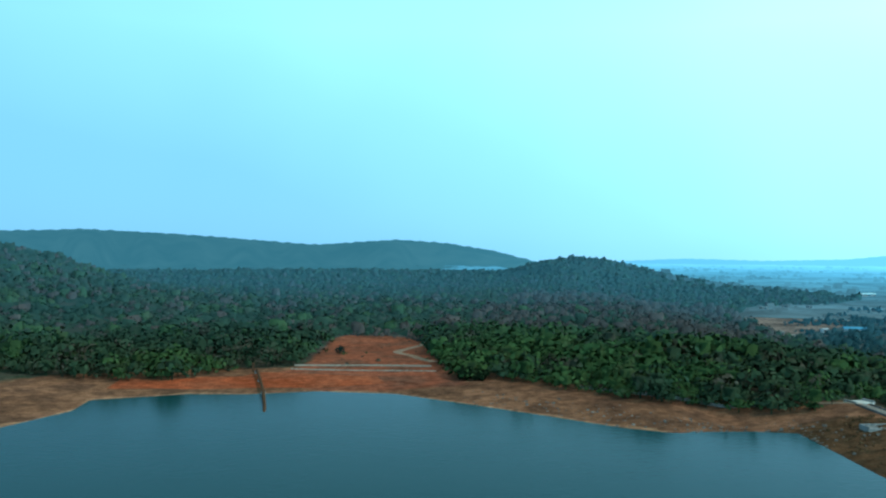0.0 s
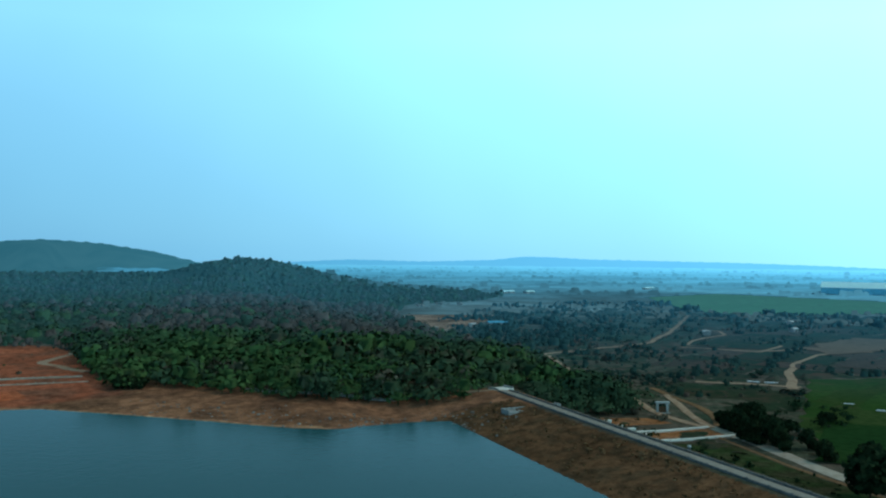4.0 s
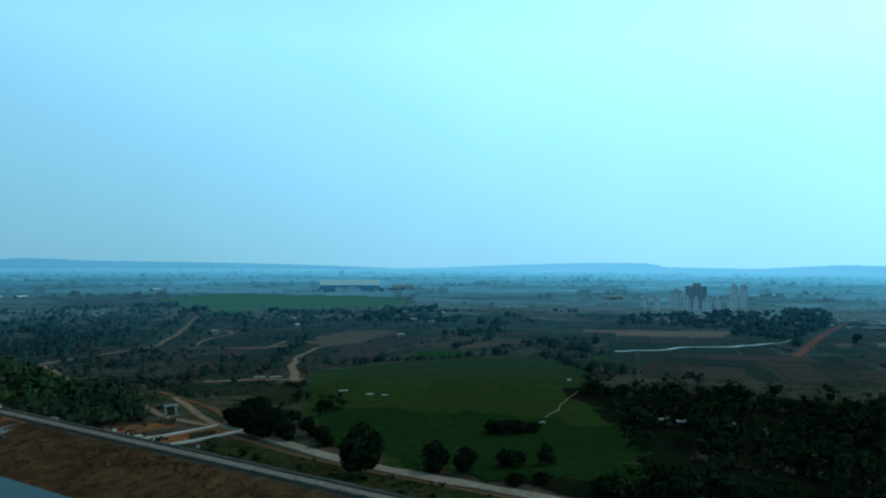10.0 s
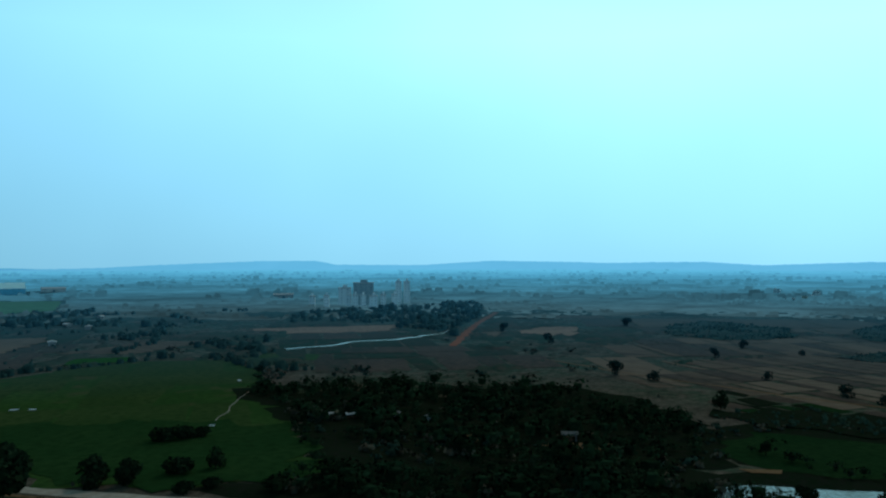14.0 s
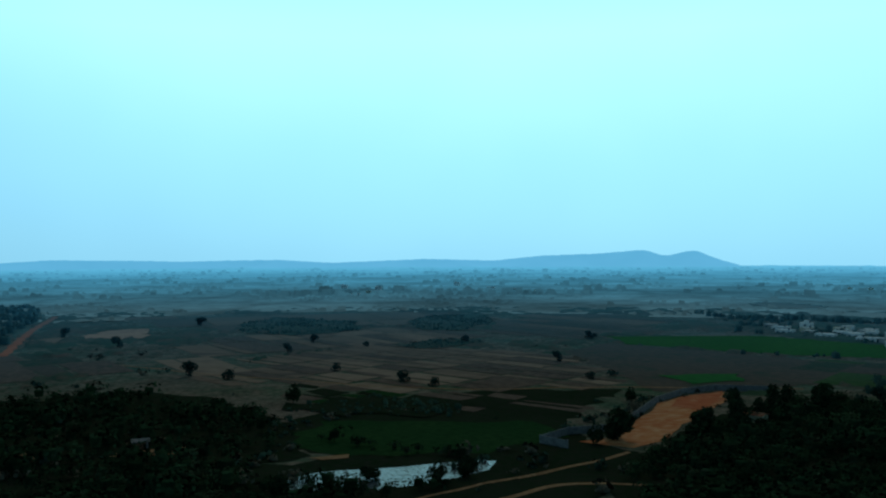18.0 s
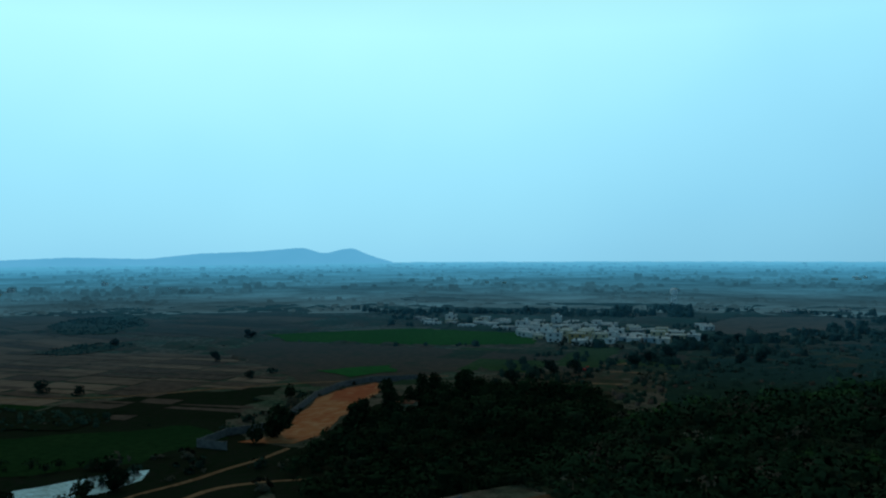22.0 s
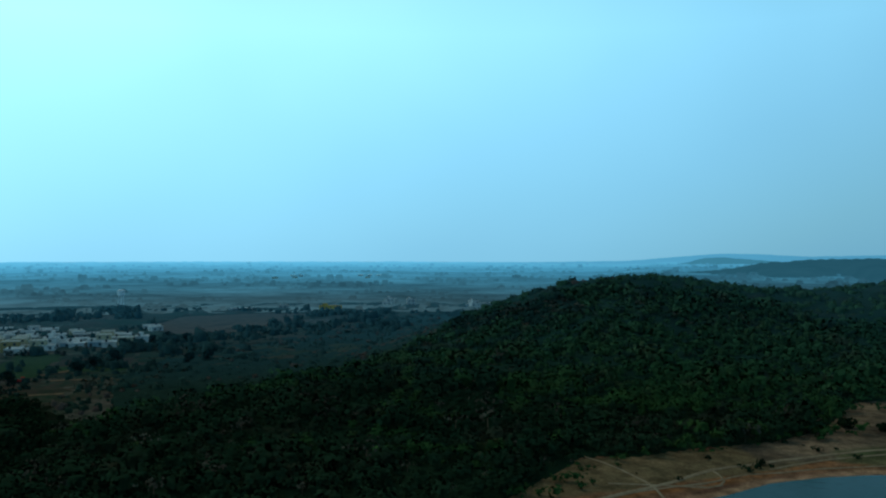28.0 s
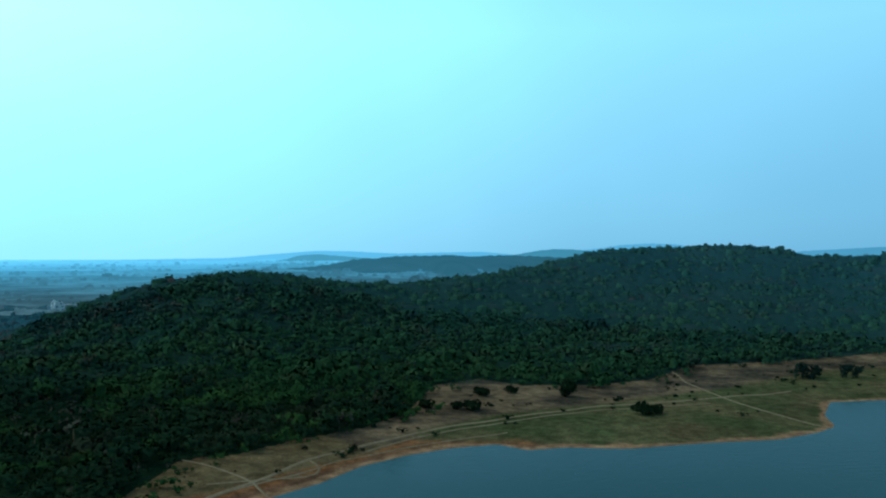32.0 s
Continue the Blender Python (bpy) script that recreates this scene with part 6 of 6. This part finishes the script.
KINDS = [house(8.5, 7, 2, M_WHITE, "white two-storey house with a flat roof", tank=True), house(7.5, 7, 1, M_WHITE, "small white one-storey house", stair=False),
         house(8, 7, 2, M_CREAM, "cream two-storey house with a flat roof", balcony=True, stair=False), house(8, 6.5, 1, M_PALEBLUE, "pale blue one-storey house", tank=True, stair=False),
         house(9, 7, 2, M_OCHRE, "ochre two-storey house on the village edge", stair=False), house(8, 7, 1, M_GREYWALL, "grey unpainted one-storey house", stair=False),
         house(9, 7, 1, M_CREAM, "cream one-storey house with a roof tank", tank=True, stair=False),
         house(11, 7.5, 1, M_WHITE, "wide white one-storey house with a flat roof", tank=True, stair=False)]
rng = np.random.RandomState(23)
spots = spread(rng, [(x - 12, y + 4) for x, y in VILLAGE], 10.8)
spots = spots[np.argsort(-np.hypot(spots[:, 0], spots[:, 1]))]
for n, (x, y) in enumerate(spots[:190]):
    if rng.rand() < 0.16 + 0.3 * (x > 455):
        continue
    near_edge = math.hypot(x, y) < 545
    k = rng.choice([0, 1, 2, 7, 6, 3], p=[0.13, 0.34, 0.07, 0.26, 0.12, 0.08]) if near_edge else rng.choice([0, 1, 7, 5, 6], p=[0.05, 0.42, 0.28, 0.15, 0.1])
    m = pose(x, y, float(height(x, y)), 0, 0, 38 + rng.choice([0, 90, 180, 270]) + rng.uniform(-5, 5))
    copy_thing(KINDS[k], m)
# the first of each kind stand on the village's edge
for ob, (x, y, turn) in zip(KINDS, ((372, -345, 40), (398, -352, 130), (352, -362, 40), (348, -378, 130), (361, -352, 40), (322, -400, 40), (385, -346, 40), (410, -356, 40))):
    ob.matrix_basis = pose(x, y, float(height(x, y)), 0, 0, turn)
for x, y, k, turn in ((308, -734, 0, 20), (363, -473, 1, 60), (1067, -843, 6, 30), (1048, -862, 6, 30), (800, -1380, 6, 10), (770, -1400, 6, 10), (698, -1440, 6, 20), (656, -1470, 6, 20), (290, -650, 1, 30), (410, -640, 3, 60), (227, -745, 0, 35), (237, -764, 3, 20), (326, -786, 0, 10), (301, -777, 0, 25), (1318, -152, 0, 70), (1205, -176, 7, 60), (1096, -141, 7, 80), (1376, -344, 0, 60), (1247, -365, 7, 50), (1134, -399, 6, 60), (1160, -165, 6, 75), (1190, -385, 1, 60), (1225, -190, 0, 70), (373, -482, 7, 40), (393, -694, 5, 15), (402, -652, 1, 60), (238, -778, 0, 25), (231, -790, 7, 25)):
    copy_thing(KINDS[k], pose(x, y, float(height(x, y)), 0, 0, turn))
long_house = house(20, 9, 1, M_YELLOW, "long bright yellow one-storey building", roof_mat=M_OCHRE, group="", name="building", category="building")
long_house.matrix_basis = pose(349, -700, float(height(349, -700)), 0, 0, 28)


def apartment(w, d, floors, mat, label):
    """A far tower block: walls, roof, window bands and balconies on each floor."""
    h = floors * 3.0
    e = new("apartment_block")
    tagged(e, label, "apartment block", "tower blocks")
    part("wall", boxed(-w / 2, -d / 2, -0.5, w / 2, d / 2, h), mat, e)
    part("roof", boxed(-w / 2 - 0.3, -d / 2 - 0.3, h, w / 2 + 0.3, d / 2 + 0.3, h + 0.9), M_ROOF, e)
    part("stair_head", boxed(-w * 0.15, -d * 0.2, h + 0.9, w * 0.2, d * 0.2, h + 3.6), mat, e)
    win = None
    n = max(2, int(w / 5))
    for f in range(floors):
        for k in range(n):
            m = pose(-w / 2 + w * (k + 0.5) / n, -d / 2, f * 3.0 + 1.6)
            win = again(win, m) if win else part("window", boxed(-0.55, -0.06, -0.4, 0.55, 0.05, 0.4), M_PANE, e)
            win.matrix_basis = m
            again(win, pose(-w / 2 + w * (k + 0.5) / n, d / 2, f * 3.0 + 1.6))
    return e


towers = [apartment(5.6, 8, 4, M_HAZYWHITE, "white four-storey apartment block"), apartment(22, 12, 8, M_BROWNTOWER, "tall unfinished grey apartment block"), apartment(6.4, 11, 8, M_HAZYWHITE, "tall slender pale apartment tower"),
          apartment(8.4, 9, 4, M_HAZYWHITE, "wide white four-storey apartment block"), apartment(13.5, 10, 6, M_HAZYWHITE, "pale apartment block behind the others")]
for ob, (x, y) in zip(towers, ((836, 343), (893, 323), (938, 297), (846, 295), (896, 346))):
    ob.matrix_basis = pose(x, y, float(height(x, y)), 0, 0, -70)
for x, y, k in ((867, 330, 0), (860, 320, 0), (862, 312, 0), (869, 292, 0), (883, 284, 0), (941, 288, 2), (820, 352, 0), (1000, 385, 0)):
    copy_thing(towers[k], pose(x, y, float(height(x, y)), 0, 0, -70))


def shed(w, d, h, wall_mat, roof_mat, label, name="shed", category="shed"):
    e = new(name)
    tagged(e, label, category)
    part("wall", boxed(-w / 2, -d / 2, -0.5, w / 2, d / 2, h, 0.03), wall_mat, e)
    bm = bmesh.new()
    rise = d * 0.13
    pts = [(-d / 2 - 0.6, h - 0.1), (0, h + rise), (d / 2 + 0.6, h - 0.1), (d / 2 + 0.6, h + 0.12), (0, h + rise + 0.25), (-d / 2 - 0.6, h + 0.12)]
    a = [bm.verts.new((-w / 2 - 0.5, y, z)) for y, z in pts]
    b = [bm.verts.new((w / 2 + 0.5, y, z)) for y, z in pts]
    bm.faces.new(a[::-1]), bm.faces.new(b)
    for k in range(6):
        bm.faces.new((a[k], a[(k + 1) % 6], b[(k + 1) % 6], b[k]))
    bmesh.ops.recalc_face_normals(bm, faces=bm.faces[:])
    part("roof", bm, roof_mat, e)
    part("door", boxed(-1.5, -d / 2 - 0.06, 0, 1.5, -d / 2 + 0.04, min(3.2, h * 0.8)), M_RUST, e)
    return e


def put(ob, x, y, turn):
    ob.matrix_basis = pose(x, y, float(height(x, y)), 0, 0, turn)
    return ob


put(shed(92, 56, 9.0, M_SKYWALL, M_SKYROOF, "large blue factory hall with a light blue roof", "factory_hall", "factory"), 1012, 925, -47)
put(shed(34, 14, 5, M_WHITE, M_PALEROOF, "pale storage shed beside the factory"), 1120, 905, -45)
put(shed(14, 7, 3.2, M_GREYWALL, M_BLUEROOF, "farm shed with a light blue roof"), 272, 568, -14)
put(shed(3.6, 3, 2.4, M_WHITE, M_PALEROOF, "small white farm shed"), 253, 571, 20)
for x, y, w, turn in ((294, 789, 9, 20), (324, 815, 8, -10), (344, 808, 7, 40), (300, 640, 6, 10), (216, 552, 5, 30), (213, 526, 5, -20), (232, 655, 6, 0)):
    put(shed(w * 0.75, 4, 2.4, M_GREYWALL, M_WALLTAN, "low farm building with a dusty sheet roof"), x, y, turn)
for x, y, w, turn in ((815, -1488, 40, 10), (710, -1576, 45, 10), (678, -1590, 38, 12), (510, 1036, 34, 20), (536, 1024, 26, 20), (780, 1100, 44, 25)):
    put(shed(w * 0.6, 7, 2.8, M_GREYWALL, M_SKYROOF, "long pale far-off shed on the plain", "shed", "shed"), x, y, turn)
put(shed(24, 12, 5, M_GREYWALL, M_PALEROOF, "long pale-roofed shed near the towers"), 1004, 470, -65)
for x, y, turn in ((442, 358, 40), (546, 411, 30), (597, 480, 50), (560, 440, 75), (640, 470, 10), (455, 470, 20), (380, 470, 60), (500, 520, 35)):
    put(shed(5, 4, 2.6, M_GREYWALL, M_PALEROOF, "small grey farm hut on the plain", "hut", "hut"), x, y, turn)
for x, y, turn in ((270, 110, -60), (272, 103, -60)):
    put(shed(2.4, 1.8, 1.5, M_WHITE, M_PALEROOF, "small white hut among dark trees", "hut", "hut"), x, y, turn)
for x, y, turn in ((278, 89, 10), (275, 76, 40), (279, 50, 20)):
    put(shed(2.2, 1.8, 1.4, M_GREYWALL, M_WALLGREY, "small grey hut among dark trees", "hut", "hut"), x, y, turn)
put(shed(4, 3, 2.2, M_WALLGREY, M_WALLGREY, "grey roadside hut among trees", "hut", "hut"), 255, 28, -80)
put(shed(6, 4, 2.8, M_CREAM, M_TILE, "small tiled hut in the grove", "hut", "hut"), 243, -158, 30)

tower = thing("water_tower", 535, -648, "pale concrete overhead water tank on legs", "water tower")
part("tank", tube(bmesh.new(), (0, 0, 11.5), (0, 0, 15.6), 3.2, 3.3, 16), M_HAZYWHITE, tower)
part("dome", tube(bmesh.new(), (0, 0, 15.6), (0, 0, 16.6), 3.3, 0.8, 16), M_HAZYWHITE, tower)
part("bowl", tube(bmesh.new(), (0, 0, 10.6), (0, 0, 11.5), 2.4, 3.2, 16), M_HAZYWHITE, tower)
for k in range(6):
    a = k * math.pi / 3
    part("leg", tube(bmesh.new(), (2.6 * math.cos(a), 2.6 * math.sin(a), -0.5), (2.3 * math.cos(a), 2.3 * math.sin(a), 10.8), 0.28, 0.25, 6), M_HAZYWHITE, tower)
for zz in (3.5, 7):
    for k in range(6):
        a, b = k * math.pi / 3, (k + 1) * math.pi / 3
        part("brace", tube(bmesh.new(), (2.5 * math.cos(a), 2.5 * math.sin(a), zz), (2.5 * math.cos(b), 2.5 * math.sin(b), zz), 0.15, 0.15, 5), M_HAZYWHITE, tower)


def plastic(x, y, w, d, turn, label="white plastic sheet spread on the field"):
    bm = bmesh.new()
    bmesh.ops.create_grid(bm, x_segments=8, y_segments=5, size=0.5)
    for v in bm.verts:
        v.co = Vector((v.co.x * w * (1 + 0.15 * math.sin(9 * v.co.y)), v.co.y * d, 0.3 + 0.35 * noise.noise(v.co * 6 + Vector((x, y, 0)))))
    e = thing("plastic_sheet", x, y, label, "plastic sheet", "white sheets in the field", turn)
    part("cover", bm, M_PLASTIC, e)
    part("edge_batten", boxed(-w / 2, -d / 2 - 0.1, -0.1, w / 2, -d / 2 + 0.05, 0.35), M_GREYWALL, e)


for x, y, w, d, turn in ((261, 292, 5, 2, -45), (266, 287, 5, 2, -45), (256, 237, 3.6, 1.5, -40), (256, 223, 3, 2, -60), (258, 217, 2.5, 2, -60), (248, 141, 3, 1.6, 20), (340, 180, 4, 1.4, 30), (335, 168, 3, 1.2, 10)):
    plastic(x, y, w, d, turn)


# -- trees that stand alone --
def lone_tree(seed, tall, radius, label, mat, n=760, flat=0.9, low=0.12):
    """A tree with a tapered trunk, limbs and a crown of leaf clumps in several uneven masses."""
    rr = np.random.RandomState(seed)
    e = new("tree")
    tagged(e, label, "tree", "lone trees")
    bm = bmesh.new()
    fork = tall * low
    tube(bm, (0, 0, -0.6), (0.1, 0.05, fork), 0.05 * tall * 0.5 + 0.08, 0.03 * tall * 0.5 + 0.05, 7)
    lobes, limbs = [], []
    for k in range(6):
        a = k * 1.05 + rr.rand()
        q = (math.cos(a) * radius * (0.35 + 0.3 * rr.rand()), math.sin(a) * radius * (0.35 + 0.3 * rr.rand()), fork + (tall - fork) * (0.12 + 0.6 * rr.rand()))
        limbs.append(q)
        lobes.append(np.array(q))
    lobes.append(np.array((0, 0, tall - radius * 0.55 * flat)))
    trunk = part("trunk", bm, M_BARK, e)
    for q in limbs:
        part("limb", tube(bmesh.new(), (0.1, 0.05, fork * 0.9), q, 0.018 * tall, 0.006 * tall, 5), M_BARK, trunk)
    vs, qs = [], []
    for i in range(n):
        c = lobes[i % len(lobes)]
        dd = rr.randn(3)
        dd /= np.linalg.norm(dd)
        p = c + dd * radius * (0.4 + 0.2 * rr.rand()) * np.array([1, 1, flat])
        nrm = dd + 0.6 * rr.randn(3)
        nrm /= np.linalg.norm(nrm)
        t = np.cross(nrm, rr.randn(3))
        t /= np.linalg.norm(t)
        b = np.cross(nrm, t)
        s_ = radius * 0.11 * (0.7 + 0.7 * rr.rand())
        k = len(vs)
        for u, v in ((-1, -0.7), (0.8, -1), (1, 0.8), (-0.7, 1)):
            vs.append(p + s_ * (t * u + b * v) * (0.7 + 0.5 * rr.rand()))
        qs.append((k, k + 1, k + 2, k + 3))
    crown = mesh_object("crown", np.array(vs), np.array(qs), mat, smooth=False)
    crown.parent = e
    return e


M_LEAF_LONE = material("lone_tree_leaves", [(0.016, 0.03, 0.014), (0.022, 0.036, 0.016), (0.012, 0.022, 0.011)], (0.1, 0.6), island=0.4, rough=0.8)
TREES = [lone_tree(1, 11, 5.0, "tall dark broadleaf tree with an uneven crown", M_LEAF_LONE, 1100), lone_tree(2, 7.5, 3.6, "rounded dark green tree standing alone", M_LEAF_LONE),
         lone_tree(3, 6, 2.6, "small dark tree in the open field", M_LEAF_LONE, 420), lone_tree(4, 9, 2.4, "slender tall tree with a narrow crown", M_LEAF_LONE, 620, 1.5, 0.1),
         lone_tree(5, 2.8, 2.6, "broad dark bush near the ground", M_LEAF_LONE, 420, 0.6, 0.15)]
# haze-tinted copies of two trees, planted beyond 330 m
TREES += [lone_tree(6, 7.5, 3.6, "rounded dull green tree standing alone", M_LEAF_BELT, 420), lone_tree(7, 5, 2.8, "small dull green tree in the open", M_LEAF_BELT, 320)]
ROAD_TREES_A = [(161, 143, 0, 1.15), (176, 131, 1, 1), (179, 124, 1, 0.9), (178, 201, 1, 0.95), (181, 194, 1, 1), (178, 188, 1, 0.9), (179, 173, 1, 0.8), (187, 201, 1, 0.95), (192, 212, 1, 1), (196, 219, 1, 1), (186, 186, 1, 0.8), (201, 227, 4, 1.5), (207, 236, 4, 1.3), (198, 206, 4, 1.4), (177, 108, 4, 1), (183, 104, 4, 0.9), (184, 88, 4, 1.2),
                (183, 212, 1, 1), (190, 205, 4, 1.3), (224, 143, 4, 1.5)]
ROAD_TREES_B = [(229, 139, 4, 1.4), (233, 136, 4, 1.1), (183, 216, 1, 0.8), (176, 196, 4, 1.2), (190, 226, 4, 1.3), (184, 178, 2, 0.8), (190, 168, 4, 1.4),
                (188, 140, 2, 0.8), (192, 118, 4, 1.5), (199, 112, 2, 1)]
PLAIN_TREES = [(676, 30, 1, 1.1), (479, -24, 1, 0.9), (525, -42, 1, 0.9), (397, 23, 1, 1.2), (382, 6, 2, 1.2), (358, -66, 2, 1.3), (406, -153, 1, 0.9), (504, -211, 1, 0.9), (508, -216, 2, 0.9), (345, -145, 2, 0.9),
               (291, -138, 2, 0.9), (343, -76, 4, 1), (507, -132, 2, 1.1), (498, -70, 2, 0.8), (399, -42, 4, 1), (681, 32, 1, 1), (530, 71, 1, 1.1), (604, 113, 1, 1.1), (318, -18, 2, 1.2), 
               (222, 214, 4, 1.2)]
YARD_TREES = [(249, -154, 3, 1.2), (232, -106, 1, 1.25), (229, -98, 2, 1), (240, -150, 3, 1), (235, -146, 3, 1.1), (244, -160, 3, 0.9), (252, -170, 3, 1.2), (256, -178, 3, 1.1), (250, -188, 1, 1.1), (260, -196, 1, 1.2),
              (258, -208, 3, 1.2), (262, -220, 1, 1.1), (266, -232, 3, 1), (272, -250, 1, 1.2), (270, -262, 1, 1.1), (228, -130, 1, 1.1), (224, -140, 1, 1), (233, -136, 3, 0.9)]
VILLAGE_TREES = [(315, -407, 1, 0.9), (316, -423, 1, 1), (304, -424, 1, 0.9), (269, -298, 1, 1), (275, -315, 1, 1), (279, -334, 1, 1.1), (310, -378, 1, 1.1), (243, -341, 1, 1), (242, -355, 1, 1)]
POND_TREES = [(203, -53, 1, 0.7), (200, -45, 2, 0.9), (207, -30, 4, 1), (196, -8, 1, 0.7)]
SHORE_TREES = [(-39, -243, 4, 1.0), (-35, -245, 4, 0.8), (-71, -258, 1, 0.75), (-86, -233, 4, 1.2), (-90, -234, 4, 0.9), (-167, -291, 4, 1.5), (-172, -292, 4, 1.2), (-184, -292, 1, 0.8), (-188, -291, 1, 0.7), (-136, -314, 1, 0.6),
               (-26, -246, 4, 0.9), (-45, -262, 4, 1), (-55, -266, 4, 0.8), (9, 306, 4, 1.7), (13, 304, 4, 1.3), (-44, 371, 2, 0.9), (-8, 420, 2, 0.8)]
PLACES = ROAD_TREES_A + ROAD_TREES_B + PLAIN_TREES + YARD_TREES + VILLAGE_TREES + POND_TREES + SHORE_TREES
rng = np.random.RandomState(3)
used = set()
for x, y, k, f in PLACES:
    if math.hypot(x, y) > 330:
        k, f = (5 if k < 2 else 6), f * 0.8
    m = pose(x, y, float(height(x, y)), 0, 0, rng.uniform(0, 360)) @ Matrix.Diagonal((f, f, f, 1))
    if k in used:
        c = copy_thing(TREES[k], m)
        c.scale = (f, f, f)
    else:
        TREES[k].matrix_basis = m
        used.add(k)

# a red tractor parked on the track below the village
M_RED = painted("faded_red_paint", (0.62, 0.05, 0.04))
trac = put(new("tractor"), 273, -272, 40)
tagged(trac, "small red tractor parked on the track below the village", "tractor")
part("bonnet", boxed(0.1, -0.4, 0.6, 1.7, 0.4, 1.35, 0.1, 0.08), M_RED, trac)
part("seat_box", boxed(-0.9, -0.7, 0.6, 0.05, 0.7, 1.1, 0.06), M_RED, trac)
part("canopy", boxed(-1.1, -0.8, 2.2, 0.3, 0.8, 2.32, 0.04), M_RED, trac)
for x, y in ((-1.0, -0.7), (-1.0, 0.7), (0.2, -0.7), (0.2, 0.7)):
    part("canopy_post", tube(bmesh.new(), (x, y, 1.0), (x, y, 2.2), 0.04, 0.04, 6), M_TANK, trac)
for x, y, r in ((-0.6, -0.85, 0.75), (-0.6, 0.85, 0.75), (1.3, -0.65, 0.45), (1.3, 0.65, 0.45)):
    part("wheel", tube(bmesh.new(), (x, y - 0.15, r), (x, y + 0.15, r), r, r, 14), M_TANK, trac)

# rocks on the shores
rng = np.random.RandomState(11)
rv, rq = [], []
line = [(12, 270), (30, 256), (50, 241), (68, 232), (84, 232), (98, 226), (100, 205)]
for n in range(420):
    k = rng.randint(len(line) - 1)
    u = rng.rand()
    x, y = [line[k][i] + (line[k + 1][i] - line[k][i]) * u + rng.randn() * 5 + 6 * (i == 1) for i in (0, 1)]
    s_ = 0.16 + 0.5 * rng.rand() ** 3
    zz = float(height(x, y))
    b0 = len(rv)
    for dz, rr in ((-0.3, 1.0), (0.5, 0.7)):
        for j in range(4):
            a = j * 1.571 + rng.rand() * 0.5
            rv.append((x + math.cos(a) * s_ * rr * (0.8 + 0.5 * rng.rand()), y + math.sin(a) * s_ * rr * (0.8 + 0.5 * rng.rand()), zz + dz * s_))
    rq += [(b0 + j, b0 + (j + 1) % 4, b0 + 4 + (j + 1) % 4, b0 + 4 + j) for j in range(4)] + [(b0 + 4, b0 + 5, b0 + 6, b0 + 7)]
tagged(mesh_object("shore_rocks", np.array(rv), np.array(rq), M_ROCK, smooth=False), "pale loose rocks scattered along the shore", "rocks", kind="stuff")
